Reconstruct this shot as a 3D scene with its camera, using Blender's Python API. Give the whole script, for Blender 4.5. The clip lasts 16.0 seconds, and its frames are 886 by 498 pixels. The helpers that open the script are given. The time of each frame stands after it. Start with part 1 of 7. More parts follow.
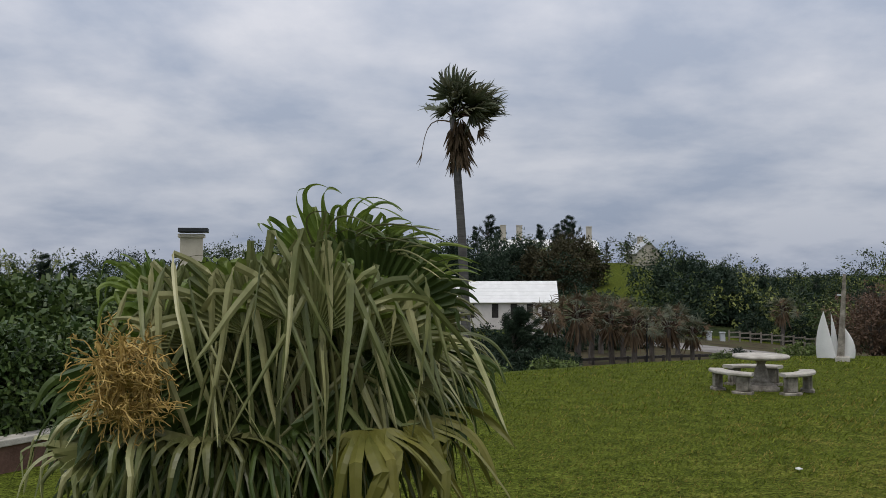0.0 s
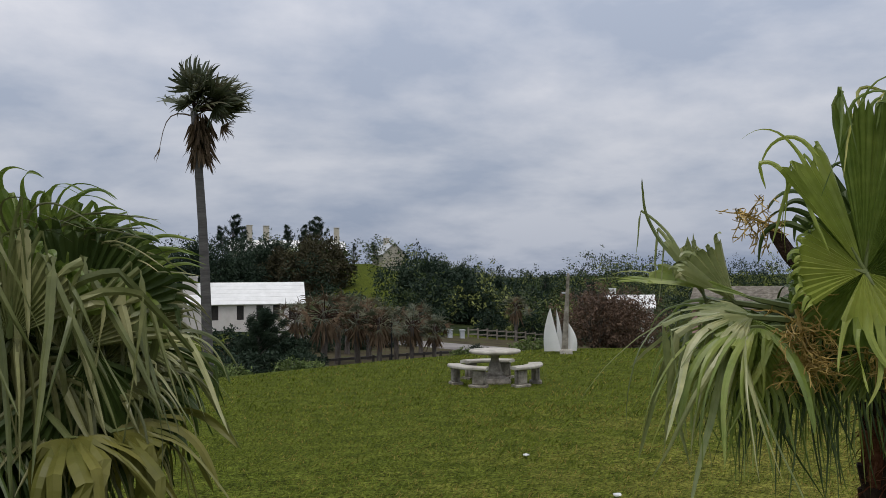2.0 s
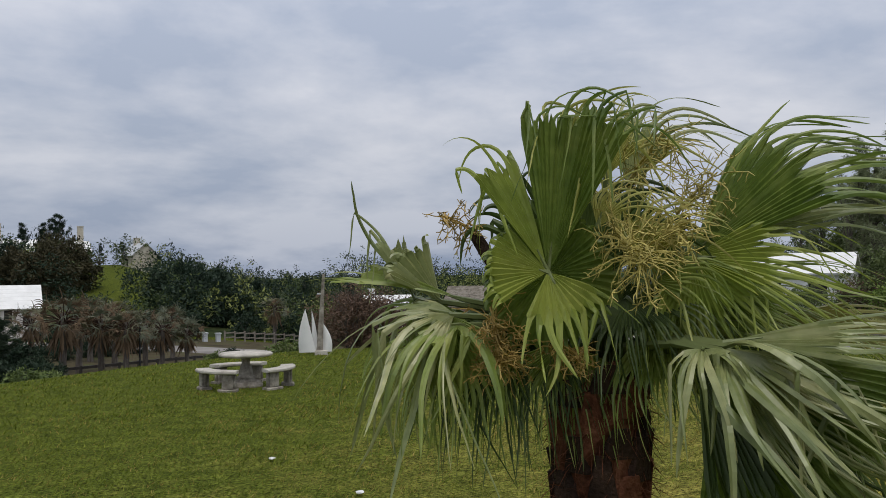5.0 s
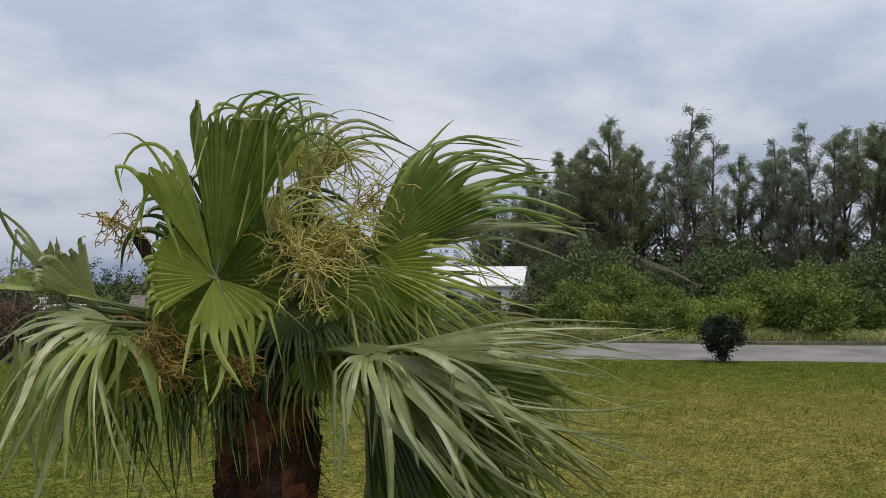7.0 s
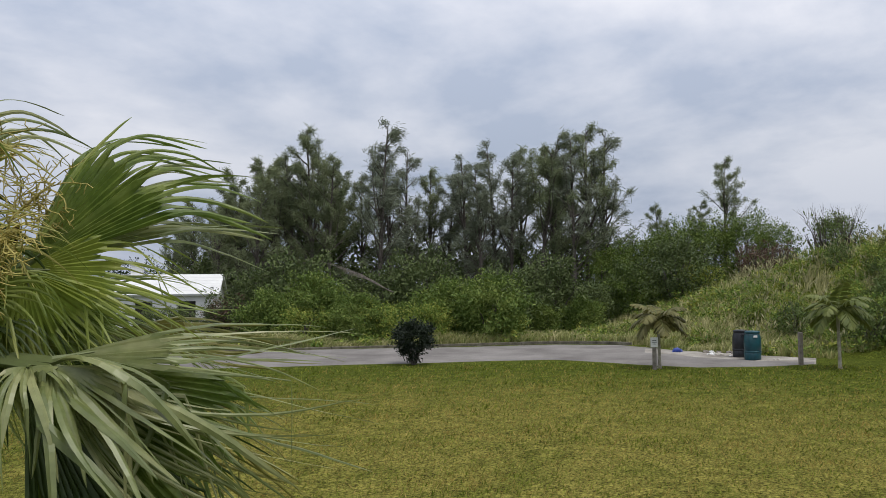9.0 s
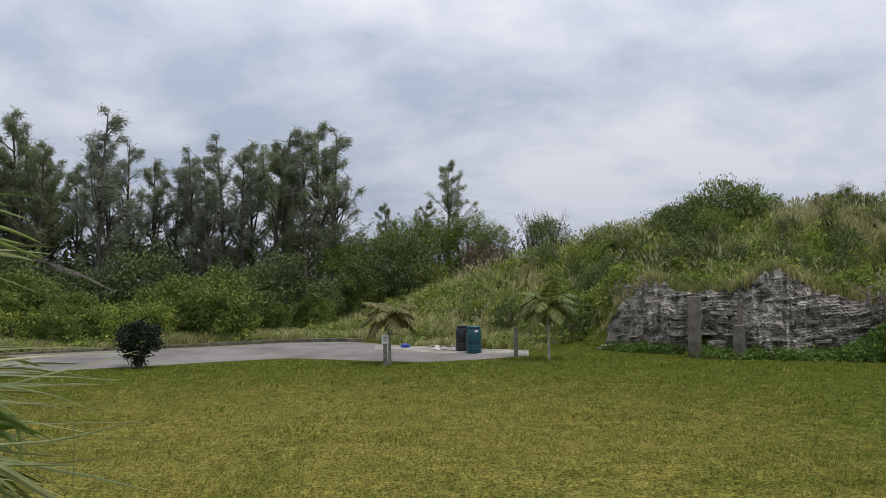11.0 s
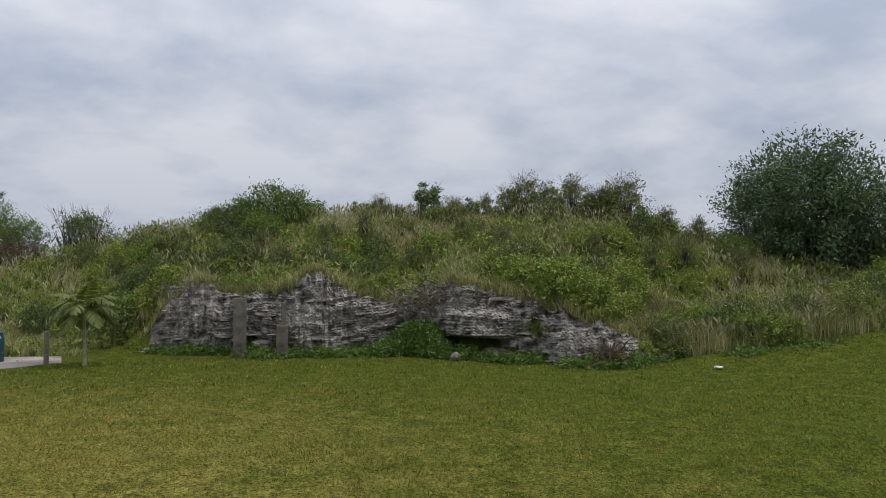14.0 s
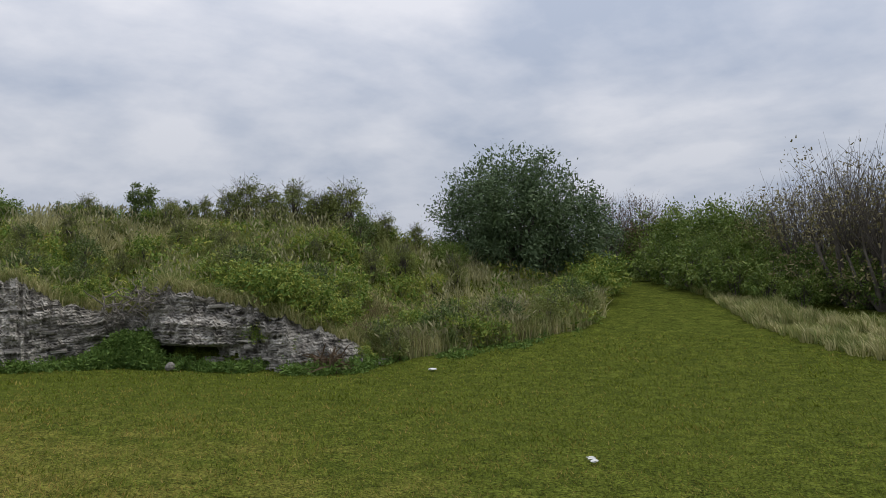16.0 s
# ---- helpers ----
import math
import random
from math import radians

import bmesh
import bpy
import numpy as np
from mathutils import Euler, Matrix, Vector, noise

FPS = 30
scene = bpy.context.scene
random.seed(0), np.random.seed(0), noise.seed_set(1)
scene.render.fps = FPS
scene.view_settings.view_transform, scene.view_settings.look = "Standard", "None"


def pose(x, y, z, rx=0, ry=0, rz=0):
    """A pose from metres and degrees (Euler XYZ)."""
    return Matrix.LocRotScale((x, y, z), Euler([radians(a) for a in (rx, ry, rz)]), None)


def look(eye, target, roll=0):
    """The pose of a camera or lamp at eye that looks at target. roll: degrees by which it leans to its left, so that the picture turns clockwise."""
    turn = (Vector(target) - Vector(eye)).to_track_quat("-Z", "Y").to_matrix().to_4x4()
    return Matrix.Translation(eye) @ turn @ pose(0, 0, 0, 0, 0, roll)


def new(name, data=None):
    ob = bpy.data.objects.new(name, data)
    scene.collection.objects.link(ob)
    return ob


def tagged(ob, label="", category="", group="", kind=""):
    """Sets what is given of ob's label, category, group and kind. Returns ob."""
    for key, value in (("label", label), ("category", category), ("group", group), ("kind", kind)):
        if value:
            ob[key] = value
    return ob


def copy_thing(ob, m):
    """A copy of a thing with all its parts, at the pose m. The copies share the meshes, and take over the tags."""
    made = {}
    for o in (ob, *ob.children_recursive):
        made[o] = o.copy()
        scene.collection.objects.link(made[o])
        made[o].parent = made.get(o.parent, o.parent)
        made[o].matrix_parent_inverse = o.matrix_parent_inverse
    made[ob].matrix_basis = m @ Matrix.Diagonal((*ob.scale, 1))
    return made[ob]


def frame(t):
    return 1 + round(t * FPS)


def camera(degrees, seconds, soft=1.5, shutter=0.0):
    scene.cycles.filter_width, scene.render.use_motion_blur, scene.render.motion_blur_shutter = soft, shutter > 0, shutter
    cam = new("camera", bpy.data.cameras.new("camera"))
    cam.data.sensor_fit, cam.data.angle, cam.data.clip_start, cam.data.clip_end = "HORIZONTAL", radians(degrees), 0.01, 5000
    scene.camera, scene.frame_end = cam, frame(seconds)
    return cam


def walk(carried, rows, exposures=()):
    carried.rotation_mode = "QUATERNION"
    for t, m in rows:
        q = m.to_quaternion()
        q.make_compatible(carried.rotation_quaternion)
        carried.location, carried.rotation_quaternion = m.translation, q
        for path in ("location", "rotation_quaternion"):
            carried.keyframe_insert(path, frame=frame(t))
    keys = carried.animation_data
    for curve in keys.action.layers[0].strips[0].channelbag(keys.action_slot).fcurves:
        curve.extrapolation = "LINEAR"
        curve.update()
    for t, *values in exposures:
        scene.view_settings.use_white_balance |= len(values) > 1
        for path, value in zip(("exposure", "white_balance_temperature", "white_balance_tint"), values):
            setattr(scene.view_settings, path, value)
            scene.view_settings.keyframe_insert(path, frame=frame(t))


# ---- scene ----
cam = camera(53.83, 16.0, soft=0.5)
# seconds, place, yaw, pitch, roll: a hand-held turn to the right with a slight sway
PATH = (
    (0.0, 0.000, 0.000, 2.620, 0.00, 1.78, 0.25), (0.5, 0.005, 0.035, 2.619, -5.42, 1.80, 0.09), (1.0, 0.040, 0.029, 2.609, -9.50, 2.04, 0.28),
    (1.5, 0.052, 0.053, 2.611, -13.56, 1.67, 0.27), (2.0, 0.085, 0.061, 2.589, -16.43, 1.75, 0.46), (2.5, 0.114, 0.070, 2.585, -19.59, 1.39, 0.56),
    (3.0, 0.143, 0.022, 2.590, -22.23, 1.22, 0.59), (3.2, 0.141, 0.016, 2.596, -23.11, 1.24, 0.50), (5.3, 0.286, -0.042, 2.584, -34.42, 1.82, 0.66),
    (5.5, 0.298, -0.048, 2.581, -36.28, 1.96, 0.55), (6.0, 0.306, -0.085, 2.578, -41.44, 2.09, 0.52), (6.5, 0.342, -0.070, 2.577, -47.18, 2.13, 0.28),
    (7.0, 0.355, -0.071, 2.575, -51.84, 2.16, 0.10), (7.5, 0.350, -0.111, 2.574, -56.67, 2.19, 0.21), (8.0, 0.323, -0.151, 2.569, -61.94, 2.35, 0.29),
    (8.5, 0.305, -0.176, 2.576, -66.31, 2.49, 0.49), (9.0, 0.350, -0.146, 2.558, -71.37, 2.56, 0.57), (9.2, 0.340, -0.145, 2.562, -72.75, 2.58, 0.66),
    (11.5, 0.020, 0.049, 2.677, -93.97, 1.99, 0.63), (12.0, 0.055, 0.044, 2.669, -98.46, 2.01, 0.59), (12.5, 0.041, 0.045, 2.667, -103.08, 2.04, 0.53),
    (13.0, 0.031, 0.016, 2.669, -108.04, 2.09, 0.40), (13.5, 0.052, -0.008, 2.680, -113.44, 1.89, 0.38), (14.0, 0.063, -0.011, 2.689, -118.15, 1.89, 0.21),
    (14.5, 0.017, -0.055, 2.692, -123.04, 1.82, 0.00), (15.0, 0.012, -0.079, 2.716, -127.33, 1.88, 0.03), (15.5, 0.012, -0.064, 2.730, -131.51, 1.96, 0.17),
    (16.0, -0.024, -0.040, 2.772, -136.13, 2.04, 0.36))
walk(cam, [(t, pose(x, y, z, 90 + pitch, roll, yaw)) for t, x, y, z, yaw, pitch, roll in PATH],
     ((0.0, -0.14), (3.2, -0.11), (5.5, -0.04), (9.0, 0.12), (11.5, 0.06), (13.0, -0.04), (16.0, -0.02)))


# ---- world, sun ----
def link(tree, a, b):
    tree.links.new(a, b)


def build_sky():
    world = bpy.data.worlds.new("overcast_sky")
    scene.world = world
    world.use_nodes = True
    tree = world.node_tree
    n = tree.nodes
    n.clear()
    out = n.new("ShaderNodeOutputWorld")
    back = n.new("ShaderNodeBackground")
    back.inputs["Strength"].default_value = 1.0
    link(tree, back.outputs[0], out.inputs[0])
    sky = n.new("ShaderNodeTexSky")
    sky.sky_type, sky.sun_disc = "NISHITA", False
    sky.sun_elevation, sky.sun_rotation = radians(69), radians(195)
    sky.dust_density = 3.0
    way = n.new("ShaderNodeTexCoord")
    sep = n.new("ShaderNodeSeparateXYZ")
    link(tree, way.outputs["Generated"], sep.inputs[0])

    def math_node(op, a, b=None):
        m = n.new("ShaderNodeMath")
        m.operation = op
        for i, v in enumerate((a, b)):
            if v is None:
                continue
            if isinstance(v, (int, float)):
                m.inputs[i].default_value = v
            else:
                link(tree, v, m.inputs[i])
        return m.outputs[0]

    up = math_node("MAXIMUM", sep.outputs["Z"], 0.0)
    far = math_node("ADD", up, 0.26)
    plane = n.new("ShaderNodeCombineXYZ")
    link(tree, math_node("DIVIDE", sep.outputs["X"], far), plane.inputs[0])
    link(tree, math_node("DIVIDE", sep.outputs["Y"], far), plane.inputs[1])
    # the deck of cloud, in two sizes
    big = n.new("ShaderNodeTexNoise")
    big.inputs["Scale"].default_value, big.inputs["Detail"].default_value, big.inputs["Roughness"].default_value = 1.1, 7.0, 0.52
    big.inputs["Distortion"].default_value = 0.4
    link(tree, plane.outputs[0], big.inputs["Vector"])
    ramp = n.new("ShaderNodeValToRGB")
    ramp.color_ramp.elements[0].position, ramp.color_ramp.elements[0].color = 0.415, (0.41, 0.468, 0.585, 1)
    ramp.color_ramp.elements[1].position, ramp.color_ramp.elements[1].color = 0.59, (0.70, 0.72, 0.785, 1)
    puff = n.new("ShaderNodeTexNoise")
    puff.inputs["Scale"].default_value, puff.inputs["Detail"].default_value, puff.inputs["Roughness"].default_value = 3.2, 6.0, 0.55
    link(tree, plane.outputs[0], puff.inputs["Vector"])
    deck = n.new("ShaderNodeMix")
    deck.inputs["Factor"].default_value = 0.30
    link(tree, big.outputs["Fac"], deck.inputs["A"])
    link(tree, puff.outputs["Fac"], deck.inputs["B"])
    link(tree, deck.outputs["Result"], ramp.inputs[0])
    # brighter overhead, bluer and darker low down
    height = n.new("ShaderNodeMapRange")
    height.inputs["From Min"].default_value, height.inputs["From Max"].default_value = 0.0, 0.42
    height.inputs["To Min"].default_value, height.inputs["To Max"].default_value = 0.0, 1.0
    link(tree, up, height.inputs["Value"])
    grad = n.new("ShaderNodeValToRGB")
    grad.color_ramp.elements[0].position, grad.color_ramp.elements[0].color = 0.0, (0.66, 0.70, 0.77, 1)
    grad.color_ramp.elements[1].position, grad.color_ramp.elements[1].color = 1.0, (1.35, 1.32, 1.30, 1)
    mid = grad.color_ramp.elements.new(0.35)
    mid.color = (0.95, 0.95, 0.955, 1)
    link(tree, height.outputs[0], grad.inputs[0])
    mul = n.new("ShaderNodeMix")
    mul.data_type, mul.blend_type = "RGBA", "MULTIPLY"
    mul.inputs["Factor"].default_value = 1.0
    link(tree, ramp.outputs[0], mul.inputs["A"])
    link(tree, grad.outputs[0], mul.inputs["B"])
    # thin cloud lets a little of the clear sky through
    thin = n.new("ShaderNodeMix")
    thin.data_type = "RGBA"
    thin.inputs["Factor"].default_value = 0.93
    dim = n.new("ShaderNodeMix")
    dim.data_type, dim.blend_type = "RGBA", "MULTIPLY"
    dim.inputs["Factor"].default_value = 1.0
    dim.inputs["B"].default_value = (0.12, 0.12, 0.12, 1)
    link(tree, sky.outputs[0], dim.inputs["A"])
    link(tree, dim.outputs["Result"], thin.inputs["A"])
    link(tree, mul.outputs["Result"], thin.inputs["B"])
    link(tree, thin.outputs["Result"], back.inputs["Color"])


build_sky()
sun = new("sun", bpy.data.lights.new("sun", "SUN"))
sun.data.energy, sun.data.angle, sun.data.color = 1.5, radians(30), (1.0, 0.96, 0.9)
sun.matrix_world = look((0, 0, 60), (6, 22, 0))


# ---- materials ----
def material(name, stops, scale=6.0, detail=5.0, rough=0.8, bump=0.2, bump_scale=40.0, fine=0.25, metal=0.0, spec=0.3, through_light=0.0,
             per_piece=0.0, stretch=(1, 1, 1), world_space=False):
    """A surface with a broad variation of colour by stops, a fine grain and relief; through_light for leaves, per_piece varies loose pieces."""
    m = bpy.data.materials.new(name)
    m.use_nodes = True
    t = m.node_tree
    n = t.nodes
    n.clear()
    out = n.new("ShaderNodeOutputMaterial")
    bsdf = n.new("ShaderNodeBsdfPrincipled")
    bsdf.inputs["Roughness"].default_value, bsdf.inputs["Metallic"].default_value = rough, metal
    bsdf.inputs["Specular IOR Level"].default_value = spec
    coord = n.new("ShaderNodeTexCoord")
    mapping = n.new("ShaderNodeMapping")
    mapping.inputs["Scale"].default_value = stretch
    if world_space:
        geo = n.new("ShaderNodeNewGeometry")
        link(t, geo.outputs["Position"], mapping.inputs["Vector"])
    else:
        link(t, coord.outputs["Object"], mapping.inputs["Vector"])
    broad = n.new("ShaderNodeTexNoise")
    broad.inputs["Scale"].default_value, broad.inputs["Detail"].default_value, broad.inputs["Roughness"].default_value = scale, detail, 0.6
    link(t, mapping.outputs[0], broad.inputs["Vector"])
    ramp = n.new("ShaderNodeValToRGB")
    ramp.color_ramp.elements[0].position, ramp.color_ramp.elements[1].position = 0.3, 0.7
    while len(ramp.color_ramp.elements) < len(stops):
        ramp.color_ramp.elements.new(0.5)
    for i, c in enumerate(stops):
        ramp.color_ramp.elements[i].position = 0.3 + 0.4 * i / max(1, len(stops) - 1)
        ramp.color_ramp.elements[i].color = (*c, 1)
    value = broad.outputs["Fac"]
    if per_piece:
        geo2 = n.new("ShaderNodeNewGeometry")
        mixv = n.new("ShaderNodeMix")
        mixv.inputs["Factor"].default_value = per_piece
        spread = n.new("ShaderNodeMapRange")
        spread.inputs["To Min"].default_value, spread.inputs["To Max"].default_value = 0.25, 0.75
        link(t, geo2.outputs["Random Per Island"], spread.inputs["Value"])
        link(t, value, mixv.inputs["A"])
        link(t, spread.outputs[0], mixv.inputs["B"])
        value = mixv.outputs["Result"]
    link(t, value, ramp.inputs[0])
    grain = n.new("ShaderNodeTexNoise")
    grain.inputs["Scale"].default_value, grain.inputs["Detail"].default_value = bump_scale, 4.0
    link(t, mapping.outputs[0], grain.inputs["Vector"])
    span = n.new("ShaderNodeMapRange")
    span.inputs["To Min"].default_value, span.inputs["To Max"].default_value = 1.0 - fine, 1.0 + fine
    link(t, grain.outputs["Fac"], span.inputs["Value"])
    mul = n.new("ShaderNodeMix")
    mul.data_type, mul.blend_type = "RGBA", "MULTIPLY"
    mul.inputs["Factor"].default_value = 1.0
    link(t, ramp.outputs[0], mul.inputs["A"])
    link(t, span.outputs[0], mul.inputs["B"])
    link(t, mul.outputs["Result"], bsdf.inputs["Base Color"])
    if bump:
        b = n.new("ShaderNodeBump")
        b.inputs["Strength"].default_value, b.inputs["Distance"].default_value = bump, 0.02
        link(t, grain.outputs["Fac"], b.inputs["Height"])
        link(t, b.outputs[0], bsdf.inputs["Normal"])
    if through_light:
        tr = n.new("ShaderNodeBsdfTranslucent")
        link(t, mul.outputs["Result"], tr.inputs["Color"])
        mix = n.new("ShaderNodeMixShader")
        mix.inputs[0].default_value = through_light
        link(t, bsdf.outputs[0], mix.inputs[1])
        link(t, tr.outputs[0], mix.inputs[2])
        link(t, mix.outputs[0], out.inputs[0])
    else:
        link(t, bsdf.outputs[0], out.inputs[0])
    return m


def lawn_material():
    """Mown grass: green, with a broad dry straw-coloured stretch in the middle of the lawn."""
    m = material("lawn", [(0.039, 0.051, 0.008), (0.058, 0.072, 0.011), (0.079, 0.091, 0.015)], 2.2, 9, 1.0, 0.6, 24, 0.55, spec=0.02, world_space=True)
    t, n = m.node_tree, m.node_tree.nodes
    bsdf = next(q for q in n if q.type == "BSDF_PRINCIPLED")
    green = bsdf.inputs["Base Color"].links[0].from_socket
    geo = n.new("ShaderNodeNewGeometry")
    flat = n.new("ShaderNodeVectorMath")
    flat.operation = "MULTIPLY"
    flat.inputs[1].default_value = (1, 1, 0)
    link(t, geo.outputs["Position"], flat.inputs[0])
    far = n.new("ShaderNodeVectorMath")
    far.operation = "DISTANCE"
    far.inputs[1].default_value = (13.5, 3.0, 0)
    link(t, flat.outputs[0], far.inputs[0])
    dry = n.new("ShaderNodeMapRange")
    dry.inputs["From Min"].default_value, dry.inputs["From Max"].default_value = 17.5, 5.0
    dry.inputs["To Min"].default_value, dry.inputs["To Max"].default_value = -0.25, 0.22
    dry.clamp = True
    link(t, far.outputs["Value"], dry.inputs["Value"])
    patch = n.new("ShaderNodeTexNoise")
    patch.inputs["Scale"].default_value, patch.inputs["Detail"].default_value = 0.9, 8.0
    patch.inputs["Roughness"].default_value = 0.7
    link(t, geo.outputs["Position"], patch.inputs["Vector"])
    add = n.new("ShaderNodeMath")
    link(t, dry.outputs[0], add.inputs[0])
    link(t, patch.outputs["Fac"], add.inputs[1])
    sharp = n.new("ShaderNodeMapRange")
    sharp.inputs["From Min"].default_value, sharp.inputs["From Max"].default_value = 0.42, 0.80
    link(t, add.outputs[0], sharp.inputs["Value"])
    mix = n.new("ShaderNodeMix")
    mix.data_type = "RGBA"
    link(t, sharp.outputs[0], mix.inputs["Factor"])
    link(t, green, mix.inputs["A"])
    mix.inputs["B"].default_value = (0.132, 0.120, 0.028, 1)
    # fine light and dark grain: self-shadow between tufts put into the grass colour
    fine = n.new("ShaderNodeTexNoise")
    fine.inputs["Scale"].default_value, fine.inputs["Detail"].default_value = 20.0, 5.0
    fine.inputs["Roughness"].default_value = 0.75
    link(t, geo.outputs["Position"], fine.inputs["Vector"])
    tone = n.new("ShaderNodeMapRange")
    tone.inputs["From Min"].default_value, tone.inputs["From Max"].default_value = 0.38, 0.62
    tone.inputs["To Min"].default_value, tone.inputs["To Max"].default_value = 0.22, 2.2
    link(t, fine.outputs["Fac"], tone.inputs["Value"])
    tint = n.new("ShaderNodeVectorMath")
    tint.operation = "SCALE"
    mottle = n.new("ShaderNodeTexNoise")
    mottle.inputs["Scale"].default_value, mottle.inputs["Detail"].default_value = 3.6, 6.0
    mottle.inputs["Roughness"].default_value = 0.65
    link(t, geo.outputs["Position"], mottle.inputs["Vector"])
    depth = n.new("ShaderNodeMapRange")
    depth.inputs["From Min"].default_value, depth.inputs["From Max"].default_value = 0.36, 0.64
    depth.inputs["To Min"].default_value, depth.inputs["To Max"].default_value = 0.74, 1.26
    link(t, mottle.outputs["Fac"], depth.inputs["Value"])
    both = n.new("ShaderNodeMath")
    both.operation = "MULTIPLY"
    link(t, tone.outputs[0], both.inputs[0])
    link(t, depth.outputs[0], both.inputs[1])
    link(t, mix.outputs["Result"], tint.inputs[0])
    link(t, both.outputs[0], tint.inputs["Scale"])
    link(t, tint.outputs[0], bsdf.inputs["Base Color"])
    return m


def leaf(name, stops, scale=0.5, rough=0.55, light=0.18, piece=0.65, spec=0.35):
    return material(name, stops, scale, 4, rough, 0, 20, 0.25, spec=spec, per_piece=piece, through_light=light, world_space=True)


LAWN = lawn_material()
ASPHALT = material("asphalt", [(0.15, 0.138, 0.128), (0.22, 0.205, 0.19), (0.28, 0.262, 0.245)], 0.5, 8, 0.95, 0.3, 60, 0.2, spec=0.08, world_space=True)
CONCRETE = material("concrete", [(0.29, 0.262, 0.222), (0.44, 0.410, 0.355), (0.57, 0.54, 0.475)], 4, 7, 0.85, 0.35, 60, 0.25)
SLAB = material("stained_slab", [(0.12, 0.105, 0.085), (0.29, 0.265, 0.225), (0.45, 0.42, 0.37)], 0.9, 9, 0.9, 0.3, 30, 0.3, world_space=True)
ROCK = material("weathered_limestone", [(0.055, 0.050, 0.042), (0.22, 0.203, 0.175), (0.38, 0.355, 0.31), (0.64, 0.605, 0.545)], 2.2, 10, 0.95, 0.9, 14, 0.5, stretch=(1, 1, 2.2))
WHITE = material("white_limewash", [(0.68, 0.68, 0.66), (0.80, 0.80, 0.78)], 1.2, 6, 0.8, 0.1, 40, 0.08)
BARK = material("bark", [(0.06, 0.05, 0.042), (0.16, 0.14, 0.12)], 6, 6, 0.9, 0.6, 30, 0.3, stretch=(1, 1, 0.3))
OAK = leaf("she_oak_needles", [(0.135, 0.170, 0.090), (0.325, 0.355, 0.195)], light=0.4, piece=0.4, spec=0.1)
OAK_GREY = leaf("grey_green_needles", [(0.135, 0.155, 0.108), (0.335, 0.368, 0.260)], light=0.4, piece=0.4, spec=0.1)
SCRUB = leaf("scrub_leaves", [(0.062, 0.104, 0.022), (0.142, 0.205, 0.046), (0.27, 0.315, 0.082)], 0.7, piece=0.45, spec=0.12)
SCRUB_DARK = leaf("dark_scrub_leaves", [(0.068, 0.105, 0.034), (0.180, 0.230, 0.072)], 0.7, piece=0.45, spec=0.12)
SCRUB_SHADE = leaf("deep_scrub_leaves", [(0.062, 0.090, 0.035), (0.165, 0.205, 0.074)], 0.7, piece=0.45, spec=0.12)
HEDGE = leaf("glossy_hedge_leaves", [(0.018, 0.038, 0.010), (0.055, 0.092, 0.022), (0.12, 0.165, 0.042)], 1.2, 0.4, 0.15, 0.5, 0.4)
BUSH = leaf("clipped_bush_leaves", [(0.008, 0.016, 0.008), (0.025, 0.038, 0.016)], light=0.15)
OLIVE = leaf("olive_leaves", [(0.120, 0.142, 0.038), (0.270, 0.300, 0.098)], spec=0.1)
TREEGREY = leaf("grey_green_leaves", [(0.062, 0.102, 0.046), (0.165, 0.225, 0.105)], 0.9, piece=0.4, spec=0.2)
REDTWIG = leaf("reddish_twigs", [(0.085, 0.056, 0.040), (0.190, 0.125, 0.086)], spec=0.1)
GREYTWIG = leaf("grey_twigs", [(0.125, 0.116, 0.052), (0.29, 0.248, 0.128)], 0.7, piece=0.5, spec=0.1)
HILLGREEN = leaf("hill_leaves", [(0.024, 0.042, 0.016), (0.058, 0.082, 0.029), (0.115, 0.132, 0.050)], 0.22, piece=0.35, spec=0.1)
HILLDARK = leaf("hill_dark_leaves", [(0.015, 0.029, 0.019), (0.038, 0.058, 0.033)], 0.22, piece=0.35, spec=0.1)
HILLBROWN = leaf("hill_brown_leaves", [(0.032, 0.032, 0.016), (0.080, 0.070, 0.036)], 0.22, piece=0.4, spec=0.1)
BROWNSTEM = leaf("brown_dry_stem", [(0.13, 0.092, 0.048), (0.29, 0.215, 0.118)], 0.8, piece=0.5, spec=0.1)
UNDERGROWTH = material("dark_undergrowth", [(0.016, 0.026, 0.010), (0.034, 0.046, 0.017), (0.060, 0.072, 0.028)], 0.12, 9, 1.0, 0.5, 2, 0.5, spec=0.05, world_space=True)
SOIL = material("leaf_litter_soil", [(0.036, 0.031, 0.018), (0.072, 0.060, 0.036), (0.060, 0.075, 0.022)], 0.5, 8, 1.0, 0.6, 8, 0.45, spec=0.05, world_space=True)
STRAW = leaf("dry_grass_blades", [(0.165, 0.190, 0.066), (0.395, 0.375, 0.165), (0.70, 0.635, 0.355)], 1.1, piece=0.35, spec=0.1)
SEEDHEAD = leaf("pale_seed_head", [(0.202, 0.200, 0.090), (0.343, 0.326, 0.170), (0.444, 0.420, 0.249)], 1.0, 0.8, 0.3, 0.6, 0.1)
ROUGH = leaf("rough_grass_blades", [(0.100, 0.148, 0.042), (0.245, 0.275, 0.085), (0.40, 0.350, 0.150)], 1.1, piece=0.35, spec=0.1)
WEED = leaf("weed_leaves", [(0.075, 0.141, 0.030), (0.210, 0.295, 0.059), (0.422, 0.402, 0.088)], 0.4, spec=0.1)
WEED_DARK = leaf("dark_weed_leaves", [(0.072, 0.138, 0.030), (0.185, 0.272, 0.062)], 0.4, spec=0.1)
